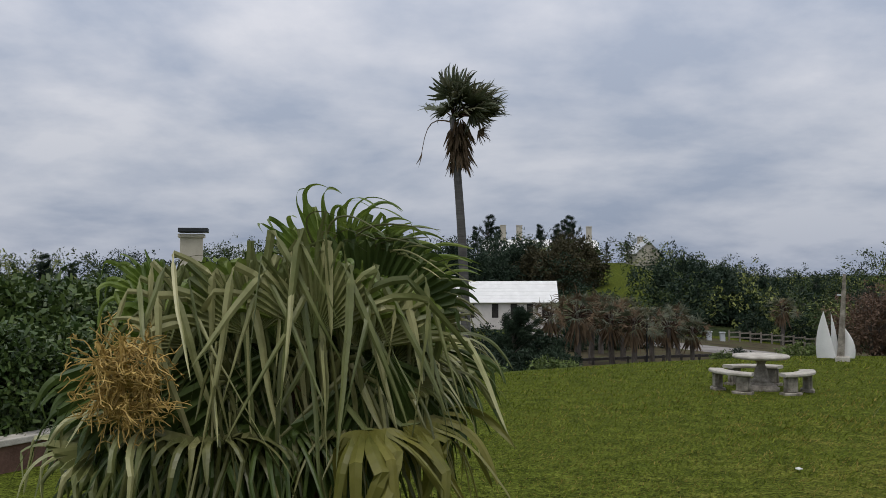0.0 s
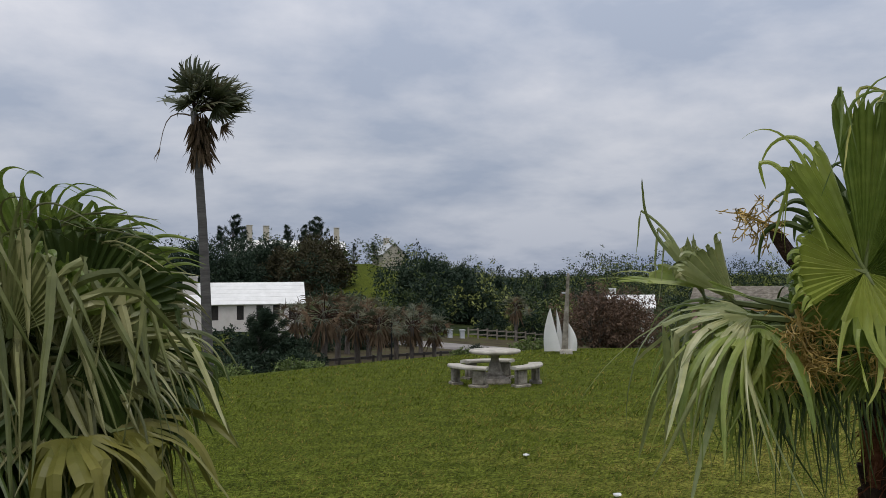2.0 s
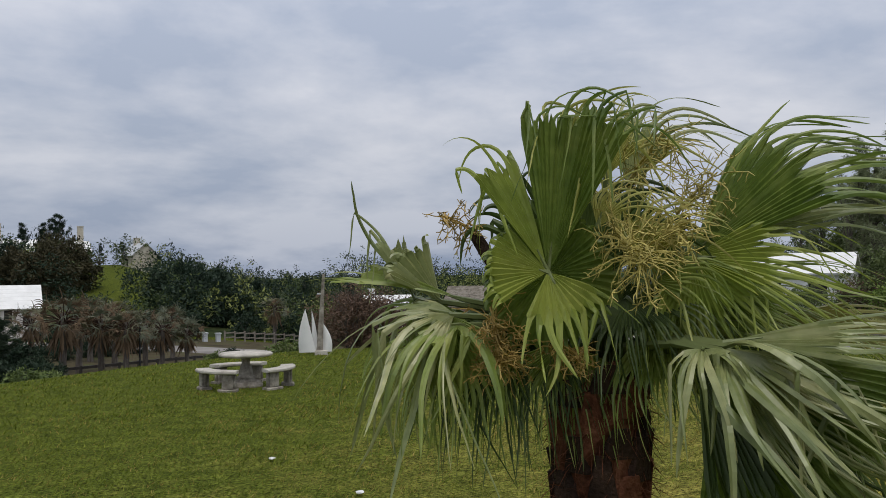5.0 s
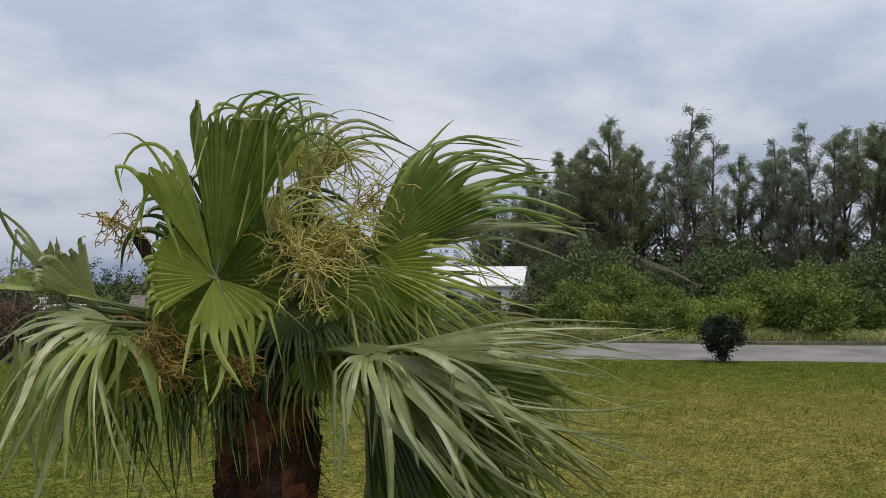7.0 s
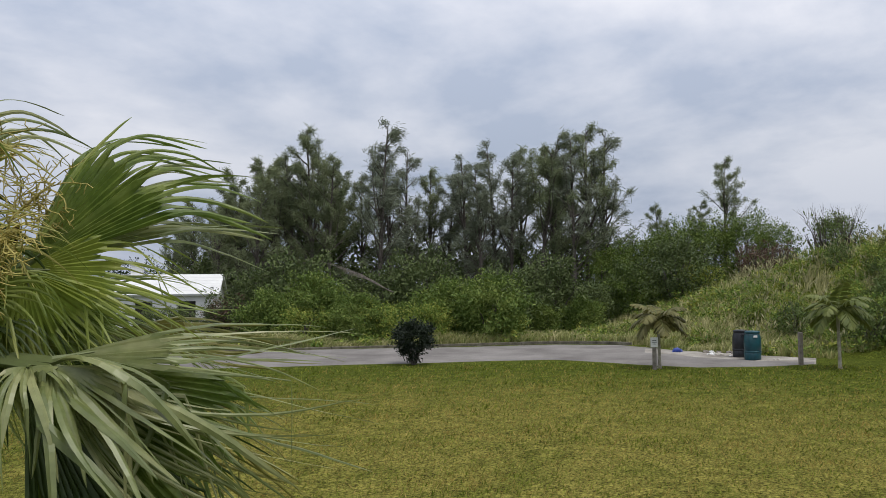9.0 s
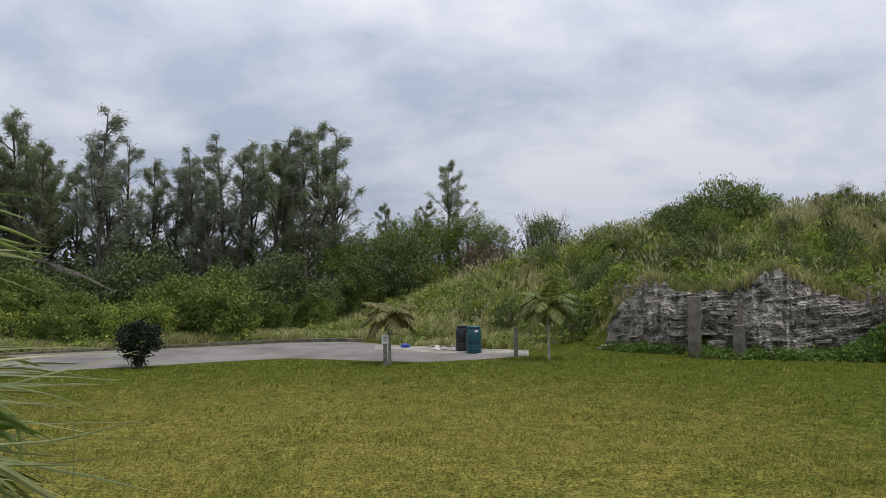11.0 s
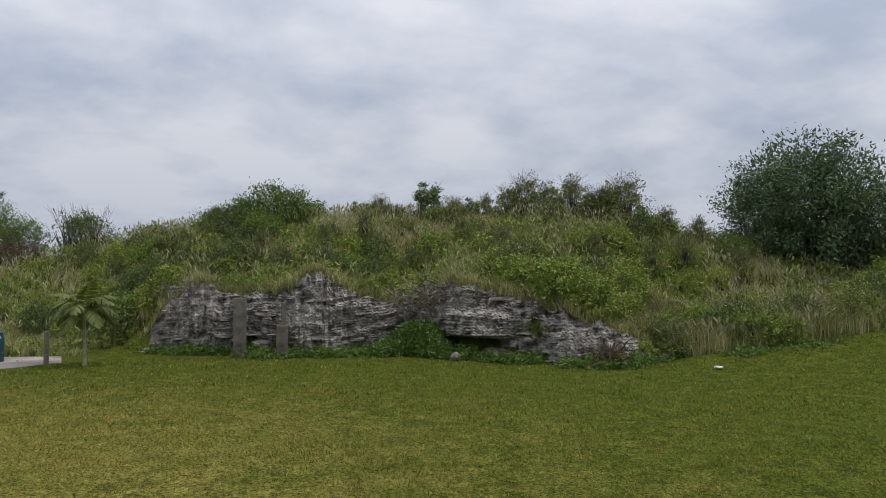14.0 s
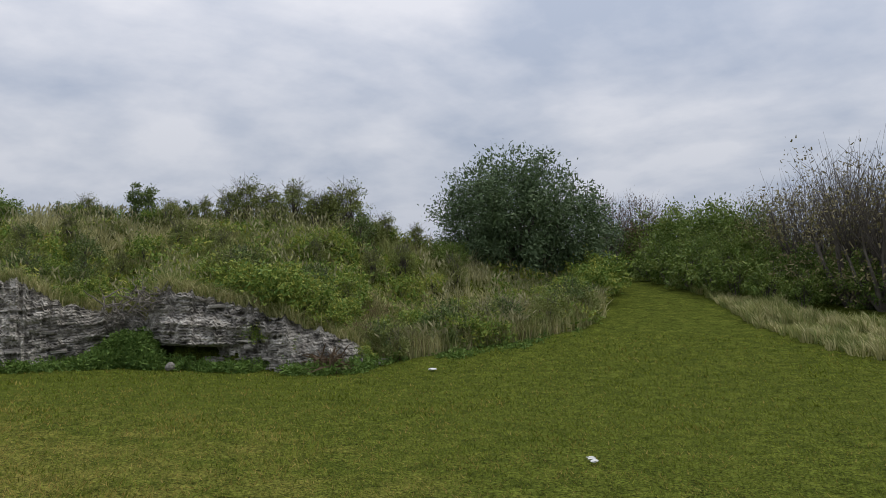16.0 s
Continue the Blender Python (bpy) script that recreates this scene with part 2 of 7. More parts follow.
FAN = leaf("fan_leaf", [(0.130, 0.190, 0.034), (0.250, 0.315, 0.065), (0.43, 0.44, 0.125)], 4.0, 0.38, 0.38, 0.35, 0.55)
FAN_PALE = leaf("pale_fan_leaf", [(0.118, 0.156, 0.045), (0.250, 0.280, 0.104), (0.46, 0.445, 0.215)], 6.0, 0.34, 0.26, 0.5, 0.55)
# the fan leaf darkened: shade inside the palm heads put into the colour
FAN_SHADED = leaf("shaded_fan_leaf", [(0.032, 0.056, 0.012), (0.085, 0.122, 0.028)], 4.0, 0.45, 0.22, 0.4, 0.35)
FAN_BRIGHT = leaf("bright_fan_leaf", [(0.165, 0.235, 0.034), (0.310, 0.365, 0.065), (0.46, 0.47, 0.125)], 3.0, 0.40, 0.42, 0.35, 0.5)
FAN_OLIVE = leaf("olive_fan_leaf", [(0.050, 0.060, 0.016), (0.125, 0.130, 0.045), (0.26, 0.25, 0.110)], 5.0, 0.40, 0.2, 0.55, 0.45)
FAN_YELLOW = leaf("yellowing_fan_leaf", [(0.11, 0.118, 0.022), (0.25, 0.228, 0.055)], 4.0, 0.45, 0.3, 0.5, 0.35)
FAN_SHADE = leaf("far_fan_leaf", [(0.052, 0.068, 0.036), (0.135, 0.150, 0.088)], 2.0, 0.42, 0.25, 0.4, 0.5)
OAKFAN = leaf("grey_fan_leaf", [(0.078, 0.082, 0.044), (0.175, 0.170, 0.100)], 2.0, 0.5, 0.25, 0.5)
DEADLEAF = leaf("dead_frond", [(0.082, 0.056, 0.034), (0.185, 0.130, 0.080)], 2.0, 0.8, 0.15, 0.6, 0.15)
STALK = leaf("leaf_stalk", [(0.10, 0.14, 0.04), (0.18, 0.20, 0.07)], 3.0, 0.5, 0.1, 0.5)
FIBRE = material("palm_fibre", [(0.048, 0.019, 0.010), (0.138, 0.052, 0.028), (0.262, 0.114, 0.064)], 8, 7, 0.95, 0.8, 60, 0.5, spec=0.1)
FIBRE_DARK = material("dark_palm_fibre", [(0.02, 0.013, 0.01), (0.07, 0.042, 0.03)], 8, 7, 0.95, 0.8, 60, 0.5, spec=0.1)
SPRAY = leaf("yellow_flower_stalk", [(0.30, 0.25, 0.06), (0.56, 0.47, 0.14)], 3.0, 0.6, 0.1, 0.5)
SPRAY_ORANGE = leaf("orange_flower_stalk", [(0.30, 0.195, 0.050), (0.54, 0.375, 0.115)], 3.0, 0.6, 0.1, 0.5)
# deep green; also shade painted on a wing, undersides and backing webs
FAN_DEEP = leaf("deep_green_and_shaded_fan_leaf", [(0.075, 0.128, 0.018), (0.150, 0.212, 0.036), (0.25, 0.295, 0.066)], 5.0, 0.40, 0.36, 0.25, 0.5)
FAN_WEB = leaf("grey_green_fan_leaf", [(0.065, 0.084, 0.024), (0.180, 0.196, 0.070), (0.43, 0.405, 0.195)], 6.0, 0.40, 0.12, 0.6, 0.45)
FAN_STRAW = leaf("straw_green_fan_leaf", [(0.21, 0.225, 0.040), (0.38, 0.375, 0.09), (0.55, 0.50, 0.18)], 5.0, 0.45, 0.35, 0.35, 0.4)
PALMBARK = material("palm_bark", [(0.072, 0.068, 0.066), (0.144, 0.136, 0.131)], 3, 6, 0.9, 0.6, 18, 0.35, stretch=(0.4, 0.4, 3))
DRYFROND = leaf("bleached_frond", [(0.095, 0.092, 0.026), (0.225, 0.205, 0.062)], 2.0)
FEATHER = leaf("feather_frond", [(0.085, 0.118, 0.022), (0.205, 0.225, 0.052)], 2.0)
ROCK_PALE = material("pale_limestone", [(0.10, 0.095, 0.085), (0.26, 0.24, 0.21), (0.42, 0.39, 0.34)], 2.5, 9, 0.95, 0.8, 14, 0.45)
KERBSTONE = material("mossy_kerb_concrete", [(0.07, 0.065, 0.045), (0.15, 0.135, 0.10), (0.24, 0.22, 0.17)], 3, 8, 0.9, 0.4, 50, 0.3)
WORN_CONCRETE = material("lichen_worn_concrete", [(0.12, 0.104, 0.082), (0.25, 0.225, 0.187), (0.40, 0.37, 0.315)], 6, 8, 0.9, 0.4, 50, 0.3)
YOUNGBARK = material("pale_young_palm_bark", [(0.20, 0.18, 0.13), (0.34, 0.31, 0.24), (0.44, 0.41, 0.33)], 5, 6, 0.9, 0.3, 40, 0.3)
STAINED = material("stained_concrete", [(0.075, 0.064, 0.050), (0.165, 0.145, 0.115), (0.26, 0.235, 0.195)], 3, 8, 0.9, 0.4, 50, 0.3)
DEADWOOD = material("bleached_wood", [(0.13, 0.115, 0.095), (0.28, 0.25, 0.21)], 7, 6, 0.9, 0.5, 40, 0.3)
DARKWOOD = material("dark_painted_wood", [(0.02, 0.017, 0.015), (0.045, 0.04, 0.036)], 4, 5, 0.6, 0.2, 40, 0.2)
GREYWHITE = material("pale_grey_paint", [(0.42, 0.44, 0.46), (0.55, 0.57, 0.58)], 2, 5, 0.6, 0.1, 40, 0.1)
PINKISH = material("pale_pinkish_render", [(0.55, 0.51, 0.48), (0.64, 0.60, 0.57)], 1.5, 6, 0.85, 0.15, 30, 0.1)
PINK = material("pink_render", [(0.50, 0.30, 0.27), (0.58, 0.37, 0.33)], 1.5, 6, 0.85, 0.15, 30, 0.1)
CREAM = material("cream_render", [(0.42, 0.38, 0.30), (0.54, 0.50, 0.41)], 1.5, 6, 0.85, 0.15, 30, 0.1)
TEAL = material("teal_plastic", [(0.005, 0.05, 0.065), (0.01, 0.085, 0.10)], 3, 5, 0.4, 0.05, 40, 0.1, spec=0.5)
BLACKBIN = material("black_plastic", [(0.010, 0.012, 0.015), (0.022, 0.025, 0.03)], 3, 5, 0.45, 0.05, 40, 0.1, spec=0.5)
BLUE = material("blue_plastic", [(0.01, 0.03, 0.22), (0.02, 0.06, 0.34)], 6, 4, 0.4, 0.2, 20, 0.2, spec=0.5)
PAPER = material("white_paper", [(0.62, 0.62, 0.60), (0.78, 0.78, 0.76)], 6, 4, 0.7, 0.2, 30, 0.1)
BRICKISH = material("brown_wall", [(0.10, 0.055, 0.04), (0.19, 0.11, 0.08)], 4, 7, 0.9, 0.4, 30, 0.3)
LAWN_BLADE = leaf("lawn_blade", [(0.040, 0.061, 0.008), (0.120, 0.153, 0.019), (0.284, 0.306, 0.053)], 0.8, 0.9, 0.3, 0.65, 0.03)
LAWN_DRY = leaf("dry_lawn_blade", [(0.172, 0.148, 0.030), (0.291, 0.225, 0.060), (0.424, 0.321, 0.111)], 0.8, 0.9, 0.3, 0.6, 0.03)


# ---- building helpers ----
WIND = Vector((0.90, -0.42, 0.05))


def thing(name, label, category, group="", at=(0, 0, 0)):
    ob = new(name)
    ob.empty_display_size = 0.2
    ob.location = at
    return tagged(ob, label, category, group)


def part_mesh(name, me, mat, parent=None, label="", smooth=False):
    for m in mat if isinstance(mat, (list, tuple)) else (mat,):
        me.materials.append(m)
    if smooth:
        me.shade_smooth()
    ob = new(name, me)
    if parent:
        ob.parent = parent
    if label:
        ob["label"] = label
    return ob


def part(name, bm, mat, parent=None, label="", smooth=False):
    """Links a bmesh as one mesh object, under a parent if one is given."""
    me = bpy.data.meshes.new(name)
    bm.to_mesh(me)
    bm.free()
    return part_mesh(name, me, mat, parent, label, smooth)


def raw(name, verts, faces, mat, parent=None, label="", smooth=False):
    me = bpy.data.meshes.new(name)
    me.from_pydata(verts, [], faces)
    me.update()
    return part_mesh(name, me, mat, parent, label, smooth)


def strips_mesh(name, v):
    """A mesh of n loose ribbons from an array (n, k, m, 3): k rows of m points each."""
    n, k, m = v.shape[:3]
    me = bpy.data.meshes.new(name)
    idx = np.arange(n * k * m).reshape(n, k, m)
    f = np.stack([idx[:, :-1, :-1], idx[:, :-1, 1:], idx[:, 1:, 1:], idx[:, 1:, :-1]], -1).reshape(-1, 4)
    me.vertices.add(n * k * m)
    me.vertices.foreach_set("co", np.ascontiguousarray(v, dtype=np.float32).ravel())
    me.loops.add(f.size)
    me.loops.foreach_set("vertex_index", f.ravel().astype(np.int32))
    me.polygons.add(len(f))
    me.polygons.foreach_set("loop_start", np.arange(0, f.size, 4, dtype=np.int32))
    me.update(calc_edges=True)
    return me


def strips(name, v, mat, parent=None, label="", smooth=False):
    return part_mesh(name, strips_mesh(name, v), mat, parent, label, smooth)


def box(bm, c, s, turn=0.0, bevel=0.0):
    g = bmesh.ops.create_cube(bm, size=1, matrix=Matrix.Translation(c) @ Matrix.Rotation(turn, 4, "Z") @ Matrix.Diagonal((*s, 1)))
    if bevel:
        edges = list({e for v in g["verts"] for e in v.link_edges})
        bmesh.ops.bevel(bm, geom=edges, offset=bevel, segments=2, affect="EDGES", profile=0.6)


def tube(verts, faces, pts, radii, sides=6, cap=True):
    """Adds a tapered tube along pts to the lists verts and faces."""
    start = len(verts)
    pts = [Vector(p) for p in pts]
    for i, p in enumerate(pts):
        d = (pts[min(i + 1, len(pts) - 1)] - pts[max(i - 1, 0)]).normalized()
        a = d.orthogonal().normalized() if abs(d.z) < 0.95 else d.cross(Vector((0, 1, 0))).normalized()
        if abs(d.z) < 0.95:
            a = d.cross(Vector((0, 0, 1))).normalized()
        b = d.cross(a)
        for k in range(sides):
            g = 2 * math.pi * k / sides
            verts.append(p + (a * math.cos(g) + b * math.sin(g)) * radii[i])
    for i in range(len(pts) - 1):
        for k in range(sides):
            j = (k + 1) % sides
            q = start + i * sides
            faces.append((q + k, q + j, q + sides + j, q + sides + k))
    if cap:
        faces.append(tuple(start + k for k in range(sides))[::-1])
        faces.append(tuple(start + (len(pts) - 1) * sides + k for k in range(sides)))


def lathe(name, profile, mat, parent=None, label="", sides=28, at=(0, 0, 0), scale=(1, 1)):
    """A turned form: profile is a row of (radius, height)."""
    verts, faces = [], []
    for r, z in profile:
        for k in range(sides):
            g = 2 * math.pi * k / sides
            verts.append((at[0] + r * scale[0] * math.cos(g), at[1] + r * scale[1] * math.sin(g), at[2] + z))
    for i in range(len(profile) - 1):
        for k in range(sides):
            j = (k + 1) % sides
            faces.append((i * sides + k, i * sides + j, (i + 1) * sides + j, (i + 1) * sides + k))
    faces.append(tuple(range(sides))[::-1])
    faces.append(tuple((len(profile) - 1) * sides + k for k in range(sides)))
    return raw(name, verts, faces, mat, parent, label, smooth=True)


def bearing(a, r, z=None):
    """The place r metres out on the bearing a, in degrees clockwise from north (+y); z on the ground if none is given."""
    x, y = r * math.sin(radians(a)), r * math.cos(radians(a))
    return Vector((x, y, ground_z(x, y) if z is None else z))


def step(a, b, v):
    v = min(1.0, max(0.0, (v - a) / (b - a)))
    return v * v * (3 - 2 * v)


def line(table, v):
    """Straight lines between the rows (v, value) of a short table."""
    if v <= table[0][0]:
        return table[0][1]
    for (a, x), (b, y) in zip(table, table[1:]):
        if v <= b:
            return x + (y - x) * (v - a) / (b - a)
    return table[-1][1]


# ---- the lie of the land, by bearing ----
LAWN_EDGE = ((-40, 18), (-20, 19), (0, 20.5), (8, 23), (15, 26), (24, 29.5), (40, 31), (60, 40))
DROP = ((-60, 0), (-30, 0.7), (-12, 1), (38, 1), (54, 0.0))
HILL = ((-60, 1), (-27, 0.8), (-21, 2.2), (-8, 5.4), (3, 5.4), (9, 5.2), (12, 5.4), (14.5, 2.6), (17, -0.8), (20, -1.6), (25, -1.2), (29, -4), (45, -4), (58, 0))
FOOT = ((80, 44), (84, 42), (88, 37.5), (92, 35), (96, 34), (100, 34), (103, 33), (107, 31.2), (111, 31), (116, 31.6), (120, 29.6), (126, 27.6),
        (130, 27), (134, 27.4), (138, 28.2), (142, 29.6), (145.5, 31.5), (147, 34.5))
CREST = ((80, 0), (82.5, 0.5), (85, 1.1), (88, 1.9), (92, 2.9), (96, 3.8), (100, 4.6), (106, 5.1), (114, 5.3), (124, 5.1), (130, 4.7), (135, 3.9), (140, 3.1), (146, 2.4), (149, 0))
CLIFF = ((98, 0.2), (99.4, 1.1), (102.6, 2.5), (104.6, 1.95), (107.5, 2.1), (110, 2.7), (112, 2.1), (114.4, 1.75), (116.4, 1.7), (117.8, 2.1), (118.6, 2.4), (121.5, 2.1), (126, 1.5), (130, 0.9), (133, 0))


def polar(x, y):
    a = math.degrees(math.atan2(x, y))
    return (a + 360 if a < -120 else a), math.hypot(x, y)


def ground_z(x, y):
    a, r = polar(x, y)
    z = 0.92 * (1 - step(3.0, 8.0, r))
    edge, d = line(LAWN_EDGE, a), line(DROP, a)
    if d > 0 and r > edge:
        z += -3.6 * d * step(edge, edge + 28, r) - 2.8 * d * step(70, 110, r) * step(14, 30, a)
        z += (line(HILL, a) + 3.6 * d + 2.8 * d * step(14, 30, a)) * step(92, 188, r)
        z -= 10 * d * step(210, 330, r) * (1 - step(20, 28, a))
    ramp = 0.0
    if a > 126:
        ramp = step(126, 140, a) * (1 - step(190, 220, a)) * 2.9 * step(20, 50, r)
    if 80 < a < 150:
        foot, crest, cliff = line(FOOT, a), line(CREST, a), line(CLIFF, a)
        z += max(ramp, cliff * step(foot + 0.15, foot + 1.0, r) + (crest - cliff) * step(foot + 0.4, foot + 11, r))
    else:
        z += ramp
    if r > 5:
        z += 0.05 * noise.noise((x * 0.15, y * 0.15, 0)) * step(5, 12, r)
    return z


def build_ground():
    rings = [0.0] + [1.5 * 1.036 ** i for i in range(135)]
    while rings[-1] < 4200:
        rings.append(rings[-1] * 1.12)
    seg = 400
    verts, faces = [(0, 0, ground_z(0, 0))], []
    for r in rings[1:]:
        for k in range(seg):
            g = 2 * math.pi * k / seg
            x, y = r * math.sin(g), r * math.cos(g)
            verts.append((x, y, ground_z(x, y)))
    for k in range(seg):
        faces.append((0, 1 + (k + 1) % seg, 1 + k))
    for i in range(len(rings) - 2):
        a, b = 1 + i * seg, 1 + (i + 1) * seg
        for k in range(seg):
            j = (k + 1) % seg
            faces.append((a + k, a + j, b + j, b + k))
    return tagged(raw("ground", verts, faces, LAWN, smooth=True), "mown green lawn with dry patches, rising to rough wild land", "lawn", kind="structure")


build_ground()

# ---- the road round the lawn and down into the valley ----
ROAD_NEAR = ((5, 92), (12, 80), (20, 68), (28, 54), (36, 41), (46, 32), (56, 29.4), (62, 29.3), (70, 29.5), (75, 30.4), (79, 30.8), (84, 29.2), (88, 28.6), (92, 29.6), (94.5, 31))
ROAD_FAR = ((5, 98), (12, 88), (20, 77), (28, 63), (36, 50), (46, 40.5), (56, 37.6), (62, 37.6), (70, 38.6), (75, 39.4), (79, 40), (83, 39.3), (86.5, 36), (91, 34), (94.5, 32.8))


def sheet(name, a0, a1, near, far, lift, mat, rows=6, steps_per=2.0):
    verts, faces = [], []
    n = int((a1 - a0) * steps_per) + 1
    for i in range(n + 1):
        a = a0 + (a1 - a0) * i / n
        lo, hi = line(near, a), line(far, a)
        for k in range(rows + 1):
            p = bearing(a, lo + (hi - lo) * k / rows)
            verts.append((p.x, p.y, p.z + (lift if 0 < k < rows else -0.06)))
    for i in range(n):
        for k in range(rows):
            q = i * (rows + 1) + k
            faces.append((q, q + rows + 1, q + rows + 2, q + 1))
    return raw(name, verts, faces, mat, smooth=True)


tagged(sheet("road", 5, 94.5, ROAD_NEAR, ROAD_FAR, 0.05, ASPHALT, 8, 3.0), "pale worn asphalt road curving round the lawn", "road", kind="structure")
SLAB_NEAR = ((84.6, 33.2), (88, 31.2), (91, 30.6), (94.6, 30.8))
SLAB_FAR = ((84.6, 36.6), (88, 35.6), (91, 34.4), (94.6, 33.3))
tagged(sheet("pavement", 84.6, 94.6, SLAB_NEAR, SLAB_FAR, 0.065, SLAB, 4, 3.0), "cracked pale concrete slab beside the road", "concrete slab", kind="structure")


tagged(sheet("soil_bank", 2.5, 31, ((2.5, 37), (8, 38), (15, 41), (22, 43), (31, 44)), ((2.5, 92), (12, 94), (22, 92), (31, 80)), 0.03, SOIL, 44, 4.0), "dark leaf-littered soil under the row of palms", "soil", kind="structure")


def build_kerb():
    """A low concrete kerb along the road's far side, in lengths."""
    kerb = tagged(new("kerb"), "low weathered concrete kerb along the road", "kerb", kind="structure")
    a = 47.0
    while a < 83.5:
        b = a + 1.75
        p, q = bearing(a, line(ROAD_FAR, a) + 0.05), bearing(b - 0.03, line(ROAD_FAR, b) + 0.05)
        bm = bmesh.new()
        box(bm, (p + q) / 2 + Vector((0, 0, 0.005 + 0.03 * math.sin(a * 7.3))), ((q - p).length, 0.16, 0.2), math.atan2(q.y - p.y, q.x - p.x), 0.02)
        part("kerb_stone", bm, KERBSTONE, kerb)
        a = b


build_kerb()


# ---- plants: the shared ways of making them ----
def unit(v):
    return v / np.maximum(np.linalg.norm(v, axis=-1, keepdims=True), 1e-6)


def leaf_strips(p, d, n, length, width, droop=0.0, plain=False):
    """Small leaves at p, along d, facing n: two faces each, or one where they are far off."""
    side = unit(np.cross(d, n)) * (np.asarray(width) * 0.5)[:, None]
    along = d * np.asarray(length)[:, None]
    down = np.array([0, 0, -1.0]) * (np.asarray(length) * droop)[:, None]
    mid, tip = p + along * 0.5 + down * 0.25, p + along + down
    if plain:
        return np.stack([np.stack([p - side * 0.8, p + side * 0.8], 1), np.stack([tip - side * 0.45, tip + side * 0.45], 1)], 1)
    return np.stack([np.stack([p - side * 0.25, p + side * 0.25], 1), np.stack([mid - side, mid + side], 1),
                     np.stack([tip - side * 0.12, tip + side * 0.12], 1)], 1)


def clumps(rng, centre, radii, count, per, spread, size, aspect=0.5, shell=0.55, bumpy=0.35, flat=0.3, low=0.75, plain=True):
    """Leaves in clumps over an uneven round form, with gaps between the clumps."""
    w = unit(rng.normal(size=(count, 3)))
    w[:, 2] = np.where(rng.random(count) < low, w[:, 2], np.abs(w[:, 2]))
    bump = 1 + bumpy * np.sin(w[:, 0] * 5 + centre[0]) * np.sin(w[:, 1] * 6 + centre[1]) * 0.7 + bumpy * 0.6 * rng.normal(size=count) * 0.5
    rad = np.minimum((shell + (1 - shell) * rng.random(count)) * bump, 1.08)
    c = np.asarray(centre) + w * rad[:, None] * np.asarray(radii)
    p = np.repeat(c, per, 0) + rng.normal(size=(count * per, 3)) * spread * np.array([1, 1, 0.8])
    out = np.repeat(w, per, 0)
    d = unit(out * 0.6 + rng.normal(size=p.shape) * 0.7 + np.array([0, 0, 0.15]))
    n = unit(rng.normal(size=p.shape) * 0.7 + np.array([0, 0, 1.0]) * (1 - flat) + out * flat)
    s = size * (0.6 + 0.8 * rng.random(len(p)))
    return leaf_strips(p, d, n, s, s * aspect, 0.15, plain)


def branch_set(verts, faces, rng, base, height, spread, count, radius, kinks=4):
    """Bare stems that fork upwards from a base; gives back their tips."""
    tips = []
    for _ in range(count):
        g = rng.random() * 2 * math.pi
        lean = spread * (0.3 + 0.7 * rng.random())
        h = height * (0.6 + 0.4 * rng.random())
        pts, p = [], Vector(base)
        for i in range(kinks + 1):
            f = i / kinks
            pts.append(p + Vector((math.cos(g) * lean * f ** 0.8 + rng.normal() * 0.03 * height * f, math.sin(g) * lean * f ** 0.8 + rng.normal() * 0.03 * height * f, h * f)))
        tube(verts, faces, pts, [radius * (1 - 0.8 * i / kinks) for i in range(kinks + 1)], 4)
        tips.append(pts)
    return tips


def broadleaf(name, seed, h, r, leaf, mat, label, category, count=70, per=26, stems=6, bare=0):
    """A many-stemmed shrub or small tree standing at the origin."""
    rng = np.random.default_rng(seed)
    ob = thing(name, label, category)
    verts, faces = [], []
    branch_set(verts, faces, rng, (0, 0, -0.1), h * 0.75, r * 0.6, stems, 0.035 * h ** 0.7)
    if bare:
        for tip in branch_set(verts, faces, rng, (0, 0, h * 0.3), h * 0.8, r * 0.9, bare, 0.012):
            for i in (2, 3):
                q = tip[i]
                tube(verts, faces, [q, q + Vector((rng.normal() * 0.25, rng.normal() * 0.25, 0.35 + 0.2 * rng.random()))], [0.007, 0.003], 4)
    raw("stem", verts, faces, BARK, ob)
    v = clumps(rng, (0, 0, h * 0.46), (r, r, h * 0.54), round(count * 1.25), round(per * 1.7), 0.105 * r + 0.02, leaf * 0.70, aspect=0.62, low=1.0)
    v[..., 2] = np.maximum(v[..., 2], 0.02)
    strips("foliage", v, mat, ob)
    return ob


